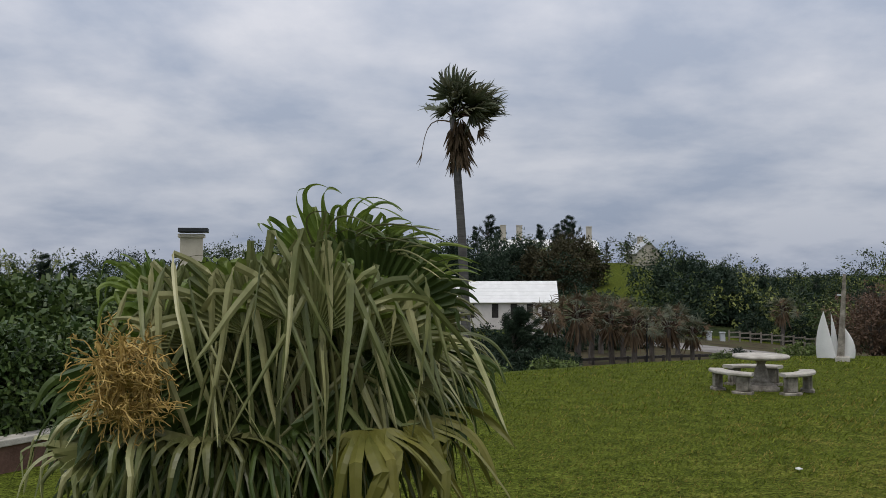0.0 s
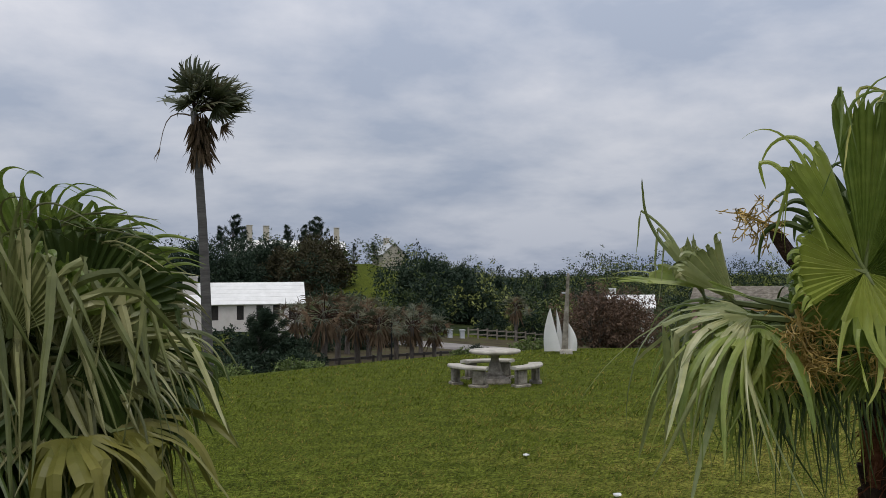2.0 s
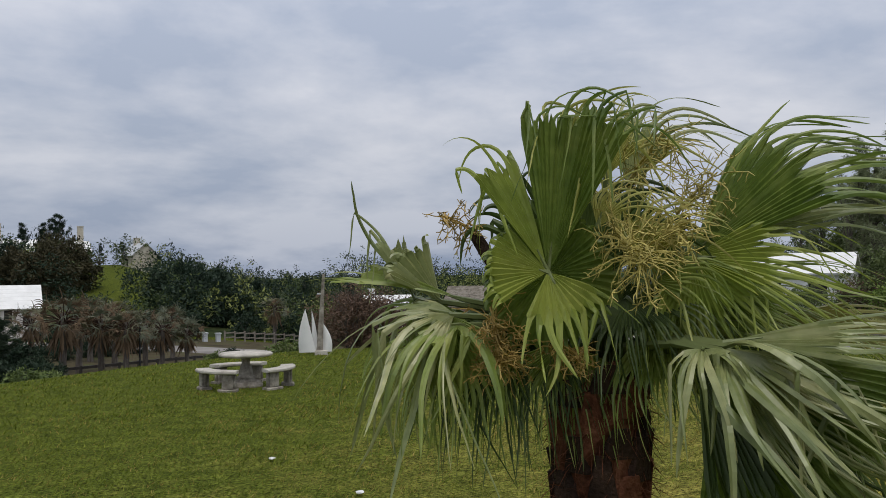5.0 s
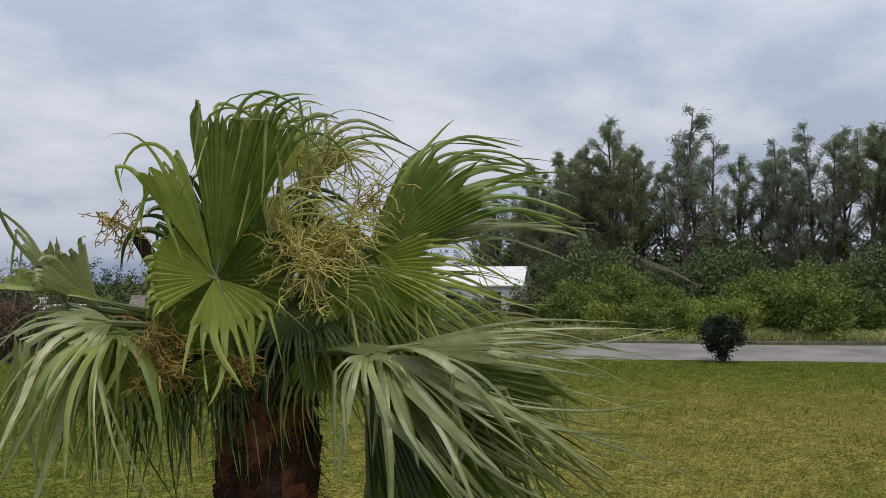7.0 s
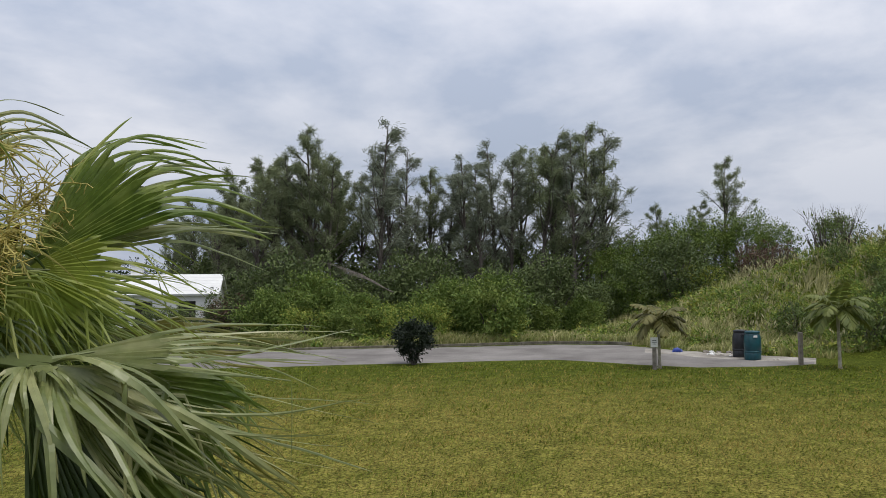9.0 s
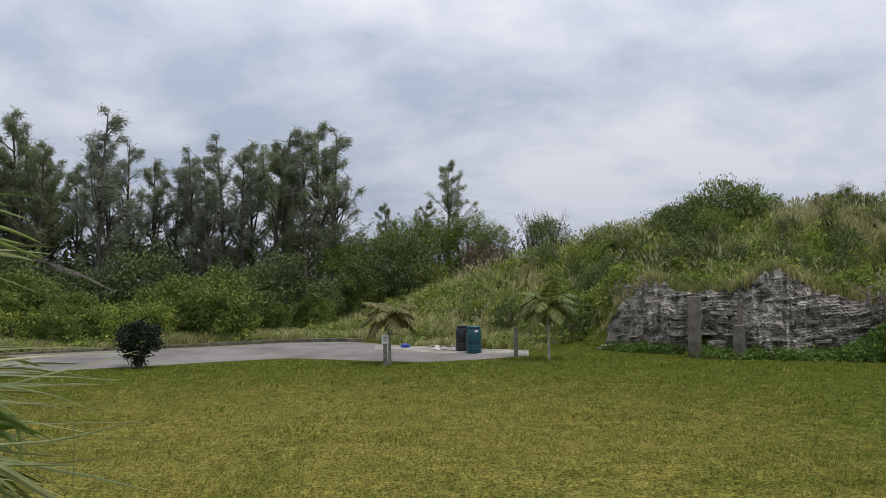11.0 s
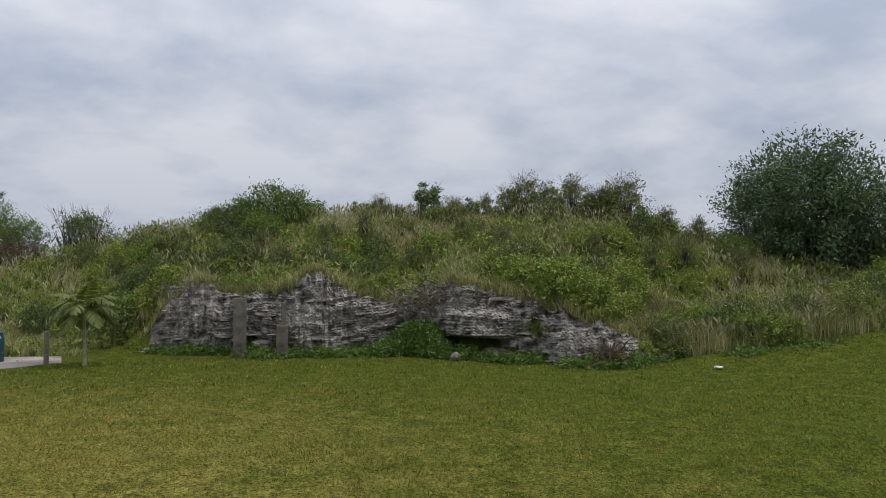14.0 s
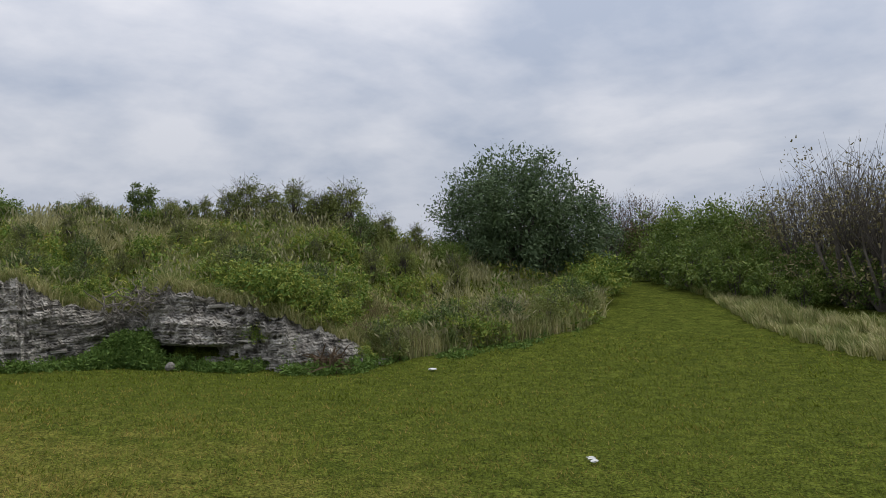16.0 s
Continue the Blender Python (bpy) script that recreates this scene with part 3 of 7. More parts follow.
def she_oak(name, seed, h, r, mat, label, tufts=300, low=0.15, needle=0.6):
    """A tall feathery tree: a leaning trunk, rising limbs, and drooping needle tufts blown to one side."""
    rng = np.random.default_rng(seed)
    ob = thing(name, label, "tree")
    verts, faces = [], []
    bend = Vector((rng.normal() * 0.3, rng.normal() * 0.3, 0))
    trunk = [Vector((0, 0, -0.2)) + bend * f * f + WIND * (0.09 * h * f * f) * 0.5 + Vector((0, 0, h * f)) for f in (0, 0.2, 0.4, 0.6, 0.8, 1.0)]
    tube(verts, faces, trunk, [0.016 * h * (1 - 0.9 * f) for f in (0, 0.2, 0.4, 0.6, 0.8, 1.0)], 7)
    raw("trunk", verts, faces, BARK, ob)
    verts, faces, tips = [], [], []
    limbs = 32
    for k in range(limbs):
        f = low + (0.98 - low) * (k + rng.random()) / limbs
        i = min(4, int(f * 5))
        base = trunk[i].lerp(trunk[i + 1], f * 5 - i)
        g = rng.random() * 2 * math.pi
        reach = r * (0.12 + 0.95 * math.sin(math.pi * min(1, 0.34 + 0.66 * f)) ** 1.1) * (0.45 + 1.15 * rng.random())
        pts = [base]
        for j in (1, 2, 3):
            t = j / 3
            pts.append(base + Vector((math.cos(g), math.sin(g), 0)) * reach * t + WIND * 0.25 * reach * t * t + Vector((0, 0, reach * (1.05 * t - 0.05 * t * t) + rng.normal() * 0.05)))
        tube(verts, faces, pts, [0.05, 0.035, 0.022, 0.01], 4, False)
        tips.append(pts)
    for k in range(6):
        g, f = rng.random() * 2 * math.pi, 0.35 + 0.3 * rng.random()
        base = Vector((0, 0, h * f)) + bend * f * f
        o = Vector((math.cos(g), math.sin(g), 0)) * r * (0.3 + 0.4 * rng.random())
        up = h * (0.6 + 0.34 * rng.random())
        pts = [base, base.lerp(Vector((o.x, o.y, up)), 0.35) + o * 0.3, base.lerp(Vector((o.x, o.y, up)), 0.7) + o * 0.2, Vector((o.x, o.y, up)) + WIND * 0.3]
        tube(verts, faces, pts, [0.07, 0.05, 0.03, 0.01], 4, False)
        tips += [pts] * 2
    raw("limb_set", verts, faces, BARK, ob)
    P, D = [], []
    for _ in range(tufts * 4):
        pts = tips[int(rng.integers(len(tips)))]
        t = 0.42 + 0.62 * rng.random() ** 0.8
        j = min(2, int(t * 3))
        P.append(list(pts[j].lerp(pts[j + 1], t * 3 - j)))
        D.append(list((pts[j + 1] - pts[j]).normalized()))
    P, D = np.repeat(np.array(P), 17, 0), np.repeat(np.array(D), 17, 0)
    P = P + rng.normal(size=P.shape) * np.array([0.13, 0.13, 0.12])
    d = unit(rng.normal(size=P.shape) * 0.45 + D * 0.55 + np.array(WIND) * 0.55 + np.array([0, 0, 0.1]))
    n = unit(rng.normal(size=P.shape))
    s = needle * 0.48 * (0.5 + rng.random(len(P)))
    strips("crown", leaf_strips(P, d, n, s, s * 0.07 + 0.022, 0.3, True), mat, ob)
    return ob


def place(ob, spots, group):
    """The built thing goes to the first spot, copies to the others: (bearing, distance, turn, size)."""
    ob["group"] = group
    for i, (a, r, turn, size) in enumerate(spots):
        m = Matrix.Translation(bearing(a, r)) @ Matrix.Rotation(radians(turn), 4, "Z")
        if i == 0:
            first, first_size = m, size
        else:
            c = copy_thing(ob, m)
            c.scale = (size, size, size)
    ob.matrix_basis = first
    ob.scale = (first_size,) * 3


def grass_blades(rng, xy, h, w, lean, k=3):
    """Blades of grass at the ground points xy, bent over by the wind."""
    n = len(xy)
    z = np.array([ground_z(x, y) for x, y in xy])
    p = np.column_stack([xy, z - 0.02])
    g = rng.random(n) * 2 * np.pi
    side = np.column_stack([np.cos(g), np.sin(g), np.zeros(n)])
    d = rng.normal(size=(n, 3)) * lean + np.array(WIND) * lean * 0.6
    d[:, 2] = 0
    rows = []
    for i in range(k):
        f = i / (k - 1)
        c = p + np.array([0, 0, 1.0]) * (h * f * (1 - 0.25 * f))[:, None] + d * (h * f * f)[:, None]
        s = side * (w * (1 - 0.85 * f ** 1.5) * 0.5)[:, None]
        rows.append(np.stack([c - s, c + s], 1))
    return np.stack(rows, 1)


def tussocks(rng, hearts, tall, per):
    """Grass in tufts: each tuft's blades start close together and spread outwards and downwind."""
    n = len(hearts) * per
    g = rng.random(n) * 2 * np.pi
    out = np.column_stack([np.cos(g), np.sin(g)]) * (rng.random(n) ** 0.5)[:, None]
    xy = np.repeat(hearts, per, 0) + out * 0.13
    z = np.repeat(np.array([ground_z(x, y) for x, y in hearts]), per)
    p = np.column_stack([xy, z - 0.03])
    h = np.repeat(tall, per) * (0.65 + 0.5 * rng.random(n))
    d = np.column_stack([out * 0.45, np.zeros(n)]) + np.array(WIND) * np.array([1, 1, 0]) * (0.12 + 0.3 * rng.random(n))[:, None] + rng.normal(size=(n, 3)) * np.array([0.12, 0.12, 0])
    w = 0.022 + 0.028 * rng.random(n)
    k = g + 1.57 + rng.normal(size=n) * 0.5
    side = np.column_stack([np.cos(k), np.sin(k), np.zeros(n)])
    rows = []
    for f in (0.0, 0.55, 1.0):
        c = p + np.array([0, 0, 1.0]) * (h * f * (1 - 0.3 * f))[:, None] + d * (h * f * f)[:, None]
        rows.append(np.stack([c - side * (w * (1 - 0.85 * f ** 1.5) * 0.5)[:, None], c + side * (w * (1 - 0.85 * f ** 1.5) * 0.5)[:, None]], 1))
    return np.stack(rows, 1)


def scatter(rng, n, a0, a1, near, far, power=1.0):
    """n ground points between two bearings and between two distances given by bearing."""
    a = a0 + (a1 - a0) * rng.random(n)
    lo = np.array([line(near, q) for q in a])
    hi = np.array([line(far, q) for q in a])
    r = lo + (hi - lo) * rng.random(n) ** power
    return np.column_stack([r * np.sin(np.radians(a)), r * np.cos(np.radians(a))])


# ---- the tall feathery trees and the thicket behind the road ----
def build_wood():
    a = she_oak("she_oak", 1, 12.0, 1.75, OAK, "tall dark feathery evergreen tree bent by the wind", 120)
    place(a, [(58.4, 56, 0, 0.72), (60.8, 55, 30, 0.85), (63.2, 54, 60, 1.05), (65.0, 57, 200, 0.85), (70.8, 56, 10, 0.86), (76.8, 57, 20, 0.98), (85.6, 58, 75, 0.55), (62.0, 55, 130, 0.92), (64.2, 53, 250, 0.88), (66.4, 56, 30, 0.82), (59.6, 53, 300, 0.78), (78.8, 54, 10, 0.92)], "tall trees behind the road")
    b = she_oak("she_oak", 2, 12.0, 1.5, OAK_GREY, "tall thin grey-green tree with open wind-blown branches", 84, 0.25)
    place(b, [(67.5, 53, 0, 1.07), (69.2, 55, 40, 0.95), (73.2, 54, 80, 0.9), (75.1, 55, 100, 0.98), (72.0, 56, 290, 0.82), (68.3, 54, 120, 0.9), (74.2, 53, 190, 0.82), (76.1, 54, 250, 0.9), (80.2, 53, 60, 0.98), (82.0, 55, 20, 1.0)], "tall trees behind the road")
    c = she_oak("she_oak", 3, 12.0, 2.0, OAK, "tall evergreen tree with dense lower branches", 130, 0.12)
    place(c, [(78.0, 53.5, 0, 1.0), (81.0, 54, 50, 1.04), (79.6, 56, 120, 0.95), (61.8, 60, 85, 0.8), (89.5, 54, 40, 0.66), (87.6, 56, 0, 0.5), (56.5, 60, 10, 0.7), (74.0, 60, 190, 0.8), (57.6, 57, 60, 0.7), (55.4, 62, 140, 0.62), (58.8, 58, 220, 0.85), (54.2, 64, 20, 0.62), (60.0, 57, 50, 0.9), (61.2, 58, 170, 0.92), (62.6, 57, 280, 0.95), (57.0, 55, 330, 0.75), (64.6, 59, 100, 0.9), (55.8, 58, 250, 0.68)], "tall trees behind the road")
    d = broadleaf("shrub", 4, 3.0, 1.7, 0.17, SCRUB, "dense green wild shrub at the edge of the wood", "shrub", 150, 36)
    place(d, [(60.4 + 2.9 * i, 42.5 + 0.55 * max(0, i - 4) ** 2 + 1.6 * math.sin(i * 2.3), 47 * i, (0.84 - 0.03 * max(0, i - 5)) + 0.26 * math.sin(i * 1.7)) for i in range(9)], "shrubs along the road")
    e = broadleaf("shrub", 5, 3.6, 1.9, 0.2, SCRUB_SHADE, "dark green wild shrub with dead twigs showing", "shrub", 100, 26, 6, 14)
    place(e, [(59.6 + 2.7 * i, 46.5 + 1.2 * max(0, i - 6) + 1.2 * math.sin(i * 3.1), 71 * i, 1.05 - 0.05 * max(0, i - 6) + 0.26 * math.sin(i * 2.1)) for i in range(11)] + [(55.0, 44, 0, 0.5), (53.6, 44.5, 80, 0.5), (57.2, 45.5, 40, 0.5)], "shrubs along the road")
    k = broadleaf("shrub", 9, 2.4, 1.5, 0.14, WEED, "bright green leafy shrub at the edge of the wood", "shrub", 90, 26)
    place(k, [(62.4, 41.6, 0, 0.8), (67.4, 41.2, 60, 0.9), (70.6, 41.0, 130, 0.85), (75.8, 41.6, 40, 0.7), (80.4, 48, 10, 0.7), (84.2, 51, 70, 0.75), (88.0, 51, 10, 0.85)], "shrubs along the road")
    q = broadleaf("shrub", 10, 4.6, 2.4, 0.26, SCRUB_SHADE, "tall dark shrub filling the wood under the trees", "shrub", 130, 22)
    place(q, [(57.0 + 2.4 * i, 58 + 1.5 * math.sin(i * 1.9), 67 * i, 1.15 + 0.25 * math.sin(i * 2.7)) for i in range(12)], "shrubs under the wood")
    f = broadleaf("small_tree", 6, 5.2, 2.1, 0.16, SCRUB, "leafy green small tree behind the grassy slope", "tree", 190, 36)
    place(f, [(82.4, 54, 0, 0.92), (84.6, 56, 60, 0.95), (86.6, 56, 140, 0.95), (88.4, 54, 200, 0.9), (90.6, 54, 30, 0.85), (92.4, 52, 90, 0.6), (83.6, 51, 20, 0.62), (95.8, 48, 70, 0.45)], "trees behind the slope")
    g = broadleaf("shrub", 7, 2.2, 1.3, 0.14, REDTWIG, "bare reddish-brown wild shrub", "shrub", 60, 20, 8, 20)
    place(g, [(91.4, 49, 0, 0.9), (92.8, 47, 50, 0.7), (58.3, 45.5, 20, 1.0), (57.2, 46.5, 80, 0.8)], "bare shrubs on the slope")
    h = broadleaf("bare_tree", 8, 2.6, 1.3, 0.16, SCRUB_DARK, "half-bare small tree on the skyline of the slope", "tree", 26, 16, 8, 26)
    place(h, [(95.0, 45.5, 0, 1.0), (96.4, 45, 70, 0.85)], "half-bare trees on the slope")


build_wood()


# ---- the round clipped bush by the road ----
def build_round_bush():
    ob = thing("round_bush", "small round clipped dark green bush at the lawn's edge", "bush")
    rng = np.random.default_rng(21)
    verts, faces = [], []
    branch_set(verts, faces, rng, (0, 0, -0.05), 0.75, 0.34, 9, 0.05)
    raw("stem", verts, faces, BARK, ob)
    v = clumps(rng, (0, 0, 0.9), (0.66, 0.66, 0.58), 190, 26, 0.08, 0.085, 0.55, 0.6, 0.08, plain=False)
    v2 = clumps(rng, (0, 0, 0.42), (0.34, 0.34, 0.32), 30, 20, 0.08, 0.085, 0.55, 0.6, 0.1, plain=False)
    strips("foliage", np.concatenate([v, v2]), BUSH, ob)
    ob.location = bearing(69.9, 29.6)


build_round_bush()


# ---- woods on the far hill ----
for a0, a1 in ((-45, 8.6), (13.9, 58)):
    tagged(sheet("hill_floor", a0, a1, ((a0, 96), (a1, 96)), ((a0, 400), (a1, 400)), 0.3, UNDERGROWTH, 60, 2.0), "dark undergrowth covering the far hillside", "undergrowth", kind="structure")


def build_hill():
    rng = np.random.default_rng(31)
    out, dark, pale = [], [], []
    n = 0
    while n < 690:
        a, r = -40 + 96 * rng.random(), 88 + 125 * rng.random() ** 0.8
        if n > 410:
            a, r = 13 + 18 * rng.random(), 95 + 90 * rng.random()
        # a mown clearing runs up to the house on the hill
        if 9.0 < a < 13.5 and 118 < r < 183 and rng.random() < 0.6:
            continue
        if -2 < a < 9.5 and r < 108 or (a < 22 and r < 98 and a > 9):
            continue
        if n > 520:
            a, r = 25 + 33 * rng.random(), 150 + 90 * rng.random()
        elif a > 26 and rng.random() < 0.45:
            continue
        h = (3.0 + 3.0 * rng.random()) * (1.25 if a < 20 else 1.0)
        if a > 26 and r > 150:
            h *= 1.9
        p = bearing(a, r)
        kind = noise.noise((p.x * 0.03, p.y * 0.03, 3)) + 0.25 * rng.normal()
        v = clumps(rng, (p.x, p.y, p.z + h * 0.45), (h * 0.62, h * 0.62, h * 0.55), 27, 12, 0.38, 0.37, 0.6, 0.6, 0.4)
        (dark if kind < -0.02 else pale if rng.random() < 0.25 else out).append(v)
        n += 1
    tagged(strips("hill_woodland", np.concatenate(out), HILLGREEN), "mixed green woodland covering the far hillside", "woodland", kind="stuff")
    tagged(strips("hill_woodland", np.concatenate(dark), HILLDARK), "dark evergreen woodland on the far hillside", "woodland", kind="stuff")
    tagged(strips("hill_woodland", np.concatenate(pale), OLIVE), "paler olive trees among the hillside woodland", "woodland", kind="stuff")
    s = she_oak("pine_tree", 33, 9.0, 1.5, HILLDARK, "dark upright evergreen on the hill's skyline", 110, 0.1, 0.7)
    place(s, [(2.9, 186, 0, 1.15), (7.3, 188, 40, 0.95), (7.9, 187, 100, 1.05), (8.5, 188, 170, 1.15), (3.4, 190, 20, 0.9), (6.5, 190, 220, 0.95), (2.3, 190, 220, 0.9), (5.6, 190, 70, 0.5), (10.6, 188, 70, 0.5), (12.0, 184, 170, 0.5), (14.0, 182, 60, 0.5), (16.6, 150, 70, 0.5),
              (23.0, 120, 40, 0.75), (25.8, 112, 10, 0.8), (22.4, 124, 90, 0.6), (25.2, 115, 60, 0.6), (15.4, 130, 90, 0.65), (16.2, 128, 30, 0.7), (17.2, 130, 160, 0.65), (18.0, 134, 200, 0.6), (-24.8, 120, 30, 0.85), (-23.2, 125, 70, 0.7)], "evergreens on the hill")
    b = broadleaf("brown_tree", 35, 7.0, 3.4, 0.5, HILLBROWN, "broad olive-brown tree on the far hillside", "tree", 120, 24)
    place(b, [(7.6, 132, 40, 1.1), (9.0, 140, 10, 1.05), (6.0, 136, 200, 0.9), (8.2, 150, 90, 1.0), (-4.0, 130, 30, 1.0)], "brown trees on the hill")
    t = broadleaf("dark_tree", 34, 7.5, 3.6, 0.5, HILLDARK, "broad dark evergreen tree below the hill", "tree", 130, 26)
    place(t, [(15.2, 118, 0, 1.0), (16.8, 116, 80, 1.0), (18.2, 120, 150, 0.85), (2.0, 125, 30, 0.9), (5.0, 140, 60, 1.0), (0.5, 135, 10, 1.0), (-2, 120, 10, 1.0), (16.0, 112, 40, 0.9), (17.6, 110, 200, 0.85), (3.4, 128, 250, 0.9), (19.4, 124, 70, 0.8)], "dark trees below the hill")


build_hill()


# ---- mound: rough grass, weeds and shrubs ----
def build_mound_plants():
    rng = np.random.default_rng(41)
    near = tuple((a, r + 0.35 + (0.7 if line(CLIFF, a) > 0.3 else 0.0)) for a, r in FOOT)
    far = tuple((a, r + 15) for a, r in FOOT)
    heart = scatter(rng, 5200, 82.5, 146.5, near, far, 1.15)
    kind = np.array([noise.noise((x * 0.16, y * 0.16, 7)) + 0.6 * noise.noise((x * 0.5, y * 0.5, 2)) for x, y in heart]) + 0.2 * rng.normal(size=len(heart)) + np.array([0.18 if polar(x, y)[0] < 101 or polar(x, y)[0] > 128 else 0.0 for x, y in heart])
    tall = np.array([0.75 + 0.5 * noise.noise((x * 0.3, y * 0.3, 21)) for x, y in heart]) * (0.6 + 0.6 * rng.random(len(heart)))
    for name, sel, mat, label in (("dry_grass", kind > 0.0, STRAW, "tall dry straw-coloured grass tussocks on the mound"),
                                  ("rough_grass", kind <= 0.0, ROUGH, "tall rough green grass tussocks on the mound")):
        tagged(strips(name, tussocks(rng, heart[sel], tall[sel], 15), mat), label, "grass", kind="stuff")
    # low leafy weeds between the grass
    xy = scatter(rng, 1900, 83, 146, near, far, 1.2)
    out = []
    for x, y in xy:
        if noise.noise((x * 0.22, y * 0.22, 11)) < -0.08:
            continue
        s = 0.22 + 0.5 * rng.random() ** 1.5
        out.append(clumps(rng, (x, y, ground_z(x, y) + s * 0.4), (s, s, s * 0.8), 8, 8, 0.10, 0.14, 0.55))
    tagged(strips("weeds", np.concatenate(out), WEED), "leafy green and yellow weeds among the rough grass", "weeds", kind="stuff")
    # a fringe of grass and weeds along the foot and the road's far side
    foot_in = tuple((a, r - 0.9) for a, r in FOOT)
    foot_out = tuple((a, r + 0.35) for a, r in FOOT)
    out = []
    gap_in, gap_out = tuple((a, r - 1.5) for a, r in FOOT), tuple((a, r - 0.45) for a, r in FOOT)
    low_in, low_out = tuple((a, r - 1.6) for a, r in FOOT), tuple((a, r - 0.4) for a, r in FOOT)
    for x, y in np.concatenate([scatter(rng, 1150, 98, 146.5, foot_in, foot_out), scatter(rng, 760, 113.4, 118.2, gap_in, gap_out), scatter(rng, 700, 100, 133, low_in, low_out, 0.6)]):
        if noise.noise((x * 0.7, y * 0.7, 4)) < -0.12 and not 113.5 < polar(x, y)[0] < 118.5:
            continue
        s = 0.10 + 0.26 * rng.random() ** 1.6
        pile = 0.8 * step(113.6, 116.4, polar(x, y)[0]) * step(118.6, 117.2, polar(x, y)[0]) * step(-1.7, -0.5, polar(x, y)[1] - line(FOOT, polar(x, y)[0]))
        out.append(clumps(rng, (x, y, ground_z(x, y) * 0.6 + s * 0.3 + pile), (s, s, s), 6, 8, 0.06, 0.085, 0.6))
    tagged(strips("weeds", np.concatenate(out), WEED_DARK), "low dark green weeds along the foot of the rock", "weeds", kind="stuff")
    v0 = tuple((a, r + 0.12) for a, r in ROAD_FAR)
    v1 = tuple((a, r + (3.6 if a < 76 else 6.0)) for a, r in ROAD_FAR)
    for mat, n, label in ((STRAW, 1500, "tall pale verge grass along the road"), (ROUGH, 1900, "green verge grass and weeds along the road")):
        heart = scatter(rng, n, 50, 95.5, v0, v1, 0.9)
        tall = np.array([max(0.25, 0.55 + 0.55 * noise.noise((x * 0.35, y * 0.35, 31))) for x, y in heart]) * (0.6 + 0.6 * rng.random(n))
        tagged(strips("verge_grass", tussocks(rng, heart, tall, 14), mat), label, "grass", kind="stuff")
    out = []
    for x, y in scatter(rng, 260, 50, 95.5, v0, v1, 0.8):
        q = 0.15 + 0.35 * rng.random() ** 1.5
        out.append(clumps(rng, (x, y, ground_z(x, y) + q * 0.4), (q, q, q * 0.9), 9, 9, 0.09, 0.12, 0.6))
    tagged(strips("weeds", np.concatenate(out), WEED), "leafy green weeds along the road's edge", "weeds", kind="stuff")
    # a thick stand of tall grass on the bank past the rock
    b0, b1 = tuple((a, r + 0.15) for a, r in FOOT), tuple((a, r + 4.2) for a, r in FOOT)
    for name, mat, label in (("rough_grass", ROUGH, "tall green grass on the bank beside the path"), ("dry_grass", STRAW, "tall dry grass on the bank beside the path")):
        xy = scatter(rng, 7000, 131.5, 146.6, b0, b1, 0.8)
        n = len(xy)
        tagged(strips(name, grass_blades(rng, xy, 0.6 + 0.6 * rng.random(n), 0.014 + 0.02 * rng.random(n), 0.25), mat), label, "grass", kind="stuff")
    xy = scatter(rng, 11000, 127.0, 145.5, b0, b1, 0.6)
    xy = xy[np.array([noise.noise((x * 0.45, y * 0.45, 13)) > -0.15 for x, y in xy])]
    n = len(xy)
    tagged(strips("dry_weeds", grass_blades(rng, xy, 0.55 + 0.55 * rng.random(n), 0.018 + 0.022 * rng.random(n), 0.28), BROWNSTEM), "brown dry weed stems on the bank beside the path", "weeds", kind="stuff")
    # pale seed heads on tall stems, and bare dry stalks along the crest
    xy = np.concatenate([scatter(rng, 9500, 90, 146, near, far, 0.9), scatter(rng, 2200, 130, 146.6, b0, b1, 0.9)])
    xy = xy[np.array([noise.noise((x * 0.2, y * 0.2, 7)) + 0.5 * noise.noise((x * 0.6, y * 0.6, 2)) > -0.12 for x, y in xy])]
    n = len(xy)
    h = 0.75 + 0.55 * rng.random(n)
    stems = grass_blades(rng, xy, h, np.full(n, 0.012), 0.22)
    heads = stems.copy()
    mid, way = stems[:, 2].mean(1), unit(stems[:, 2].mean(1) - stems[:, 1].mean(1))
    side = unit(rng.normal(size=(n, 3)) * np.array([1, 1, 0.15]))
    for i, (f, w) in enumerate(((-0.10, 0.008), (0.03, 0.034), (0.16, 0.006))):
        heads[:, i, 0] = mid + way * f - side * w
        heads[:, i, 1] = mid + way * f + side * w
    tagged(strips("seed_grass", np.concatenate([stems, heads]), SEEDHEAD), "tall grass with pale seed heads on the mound", "grass", kind="stuff")
    c0, c1 = tuple((a, r + 9) for a, r in FOOT), tuple((a, r + 14) for a, r in FOOT)
    xy = scatter(rng, 420, 112, 137, c0, c1)
    n = len(xy)
    tagged(strips("dry_stalks", grass_blades(rng, xy, 0.9 + 0.9 * rng.random(n) ** 1.5, 0.02 + 0.015 * rng.random(n), 0.10), GREYTWIG), "bare grey-brown dry stalks on the mound's crest", "stalks", kind="stuff")
    # shrubs on the crest
    a = broadleaf("shrub", 42, 1.7, 1.5, 0.13, SCRUB, "low rounded green shrub on top of the mound", "shrub", 120, 26)
    place(a, [(105.6, 41.5, 0, 0.85), (107.4, 41, 70, 1.1), (103.6, 42, 130, 0.7), (106.4, 39, 30, 0.7), (109.2, 42, 40, 0.7), (99.5, 38, 200, 0.7), (113.5, 43, 10, 0.6), (136.5, 37, 20, 0.6), (98, 36.5, 70, 0.75)], "shrubs on the mound")
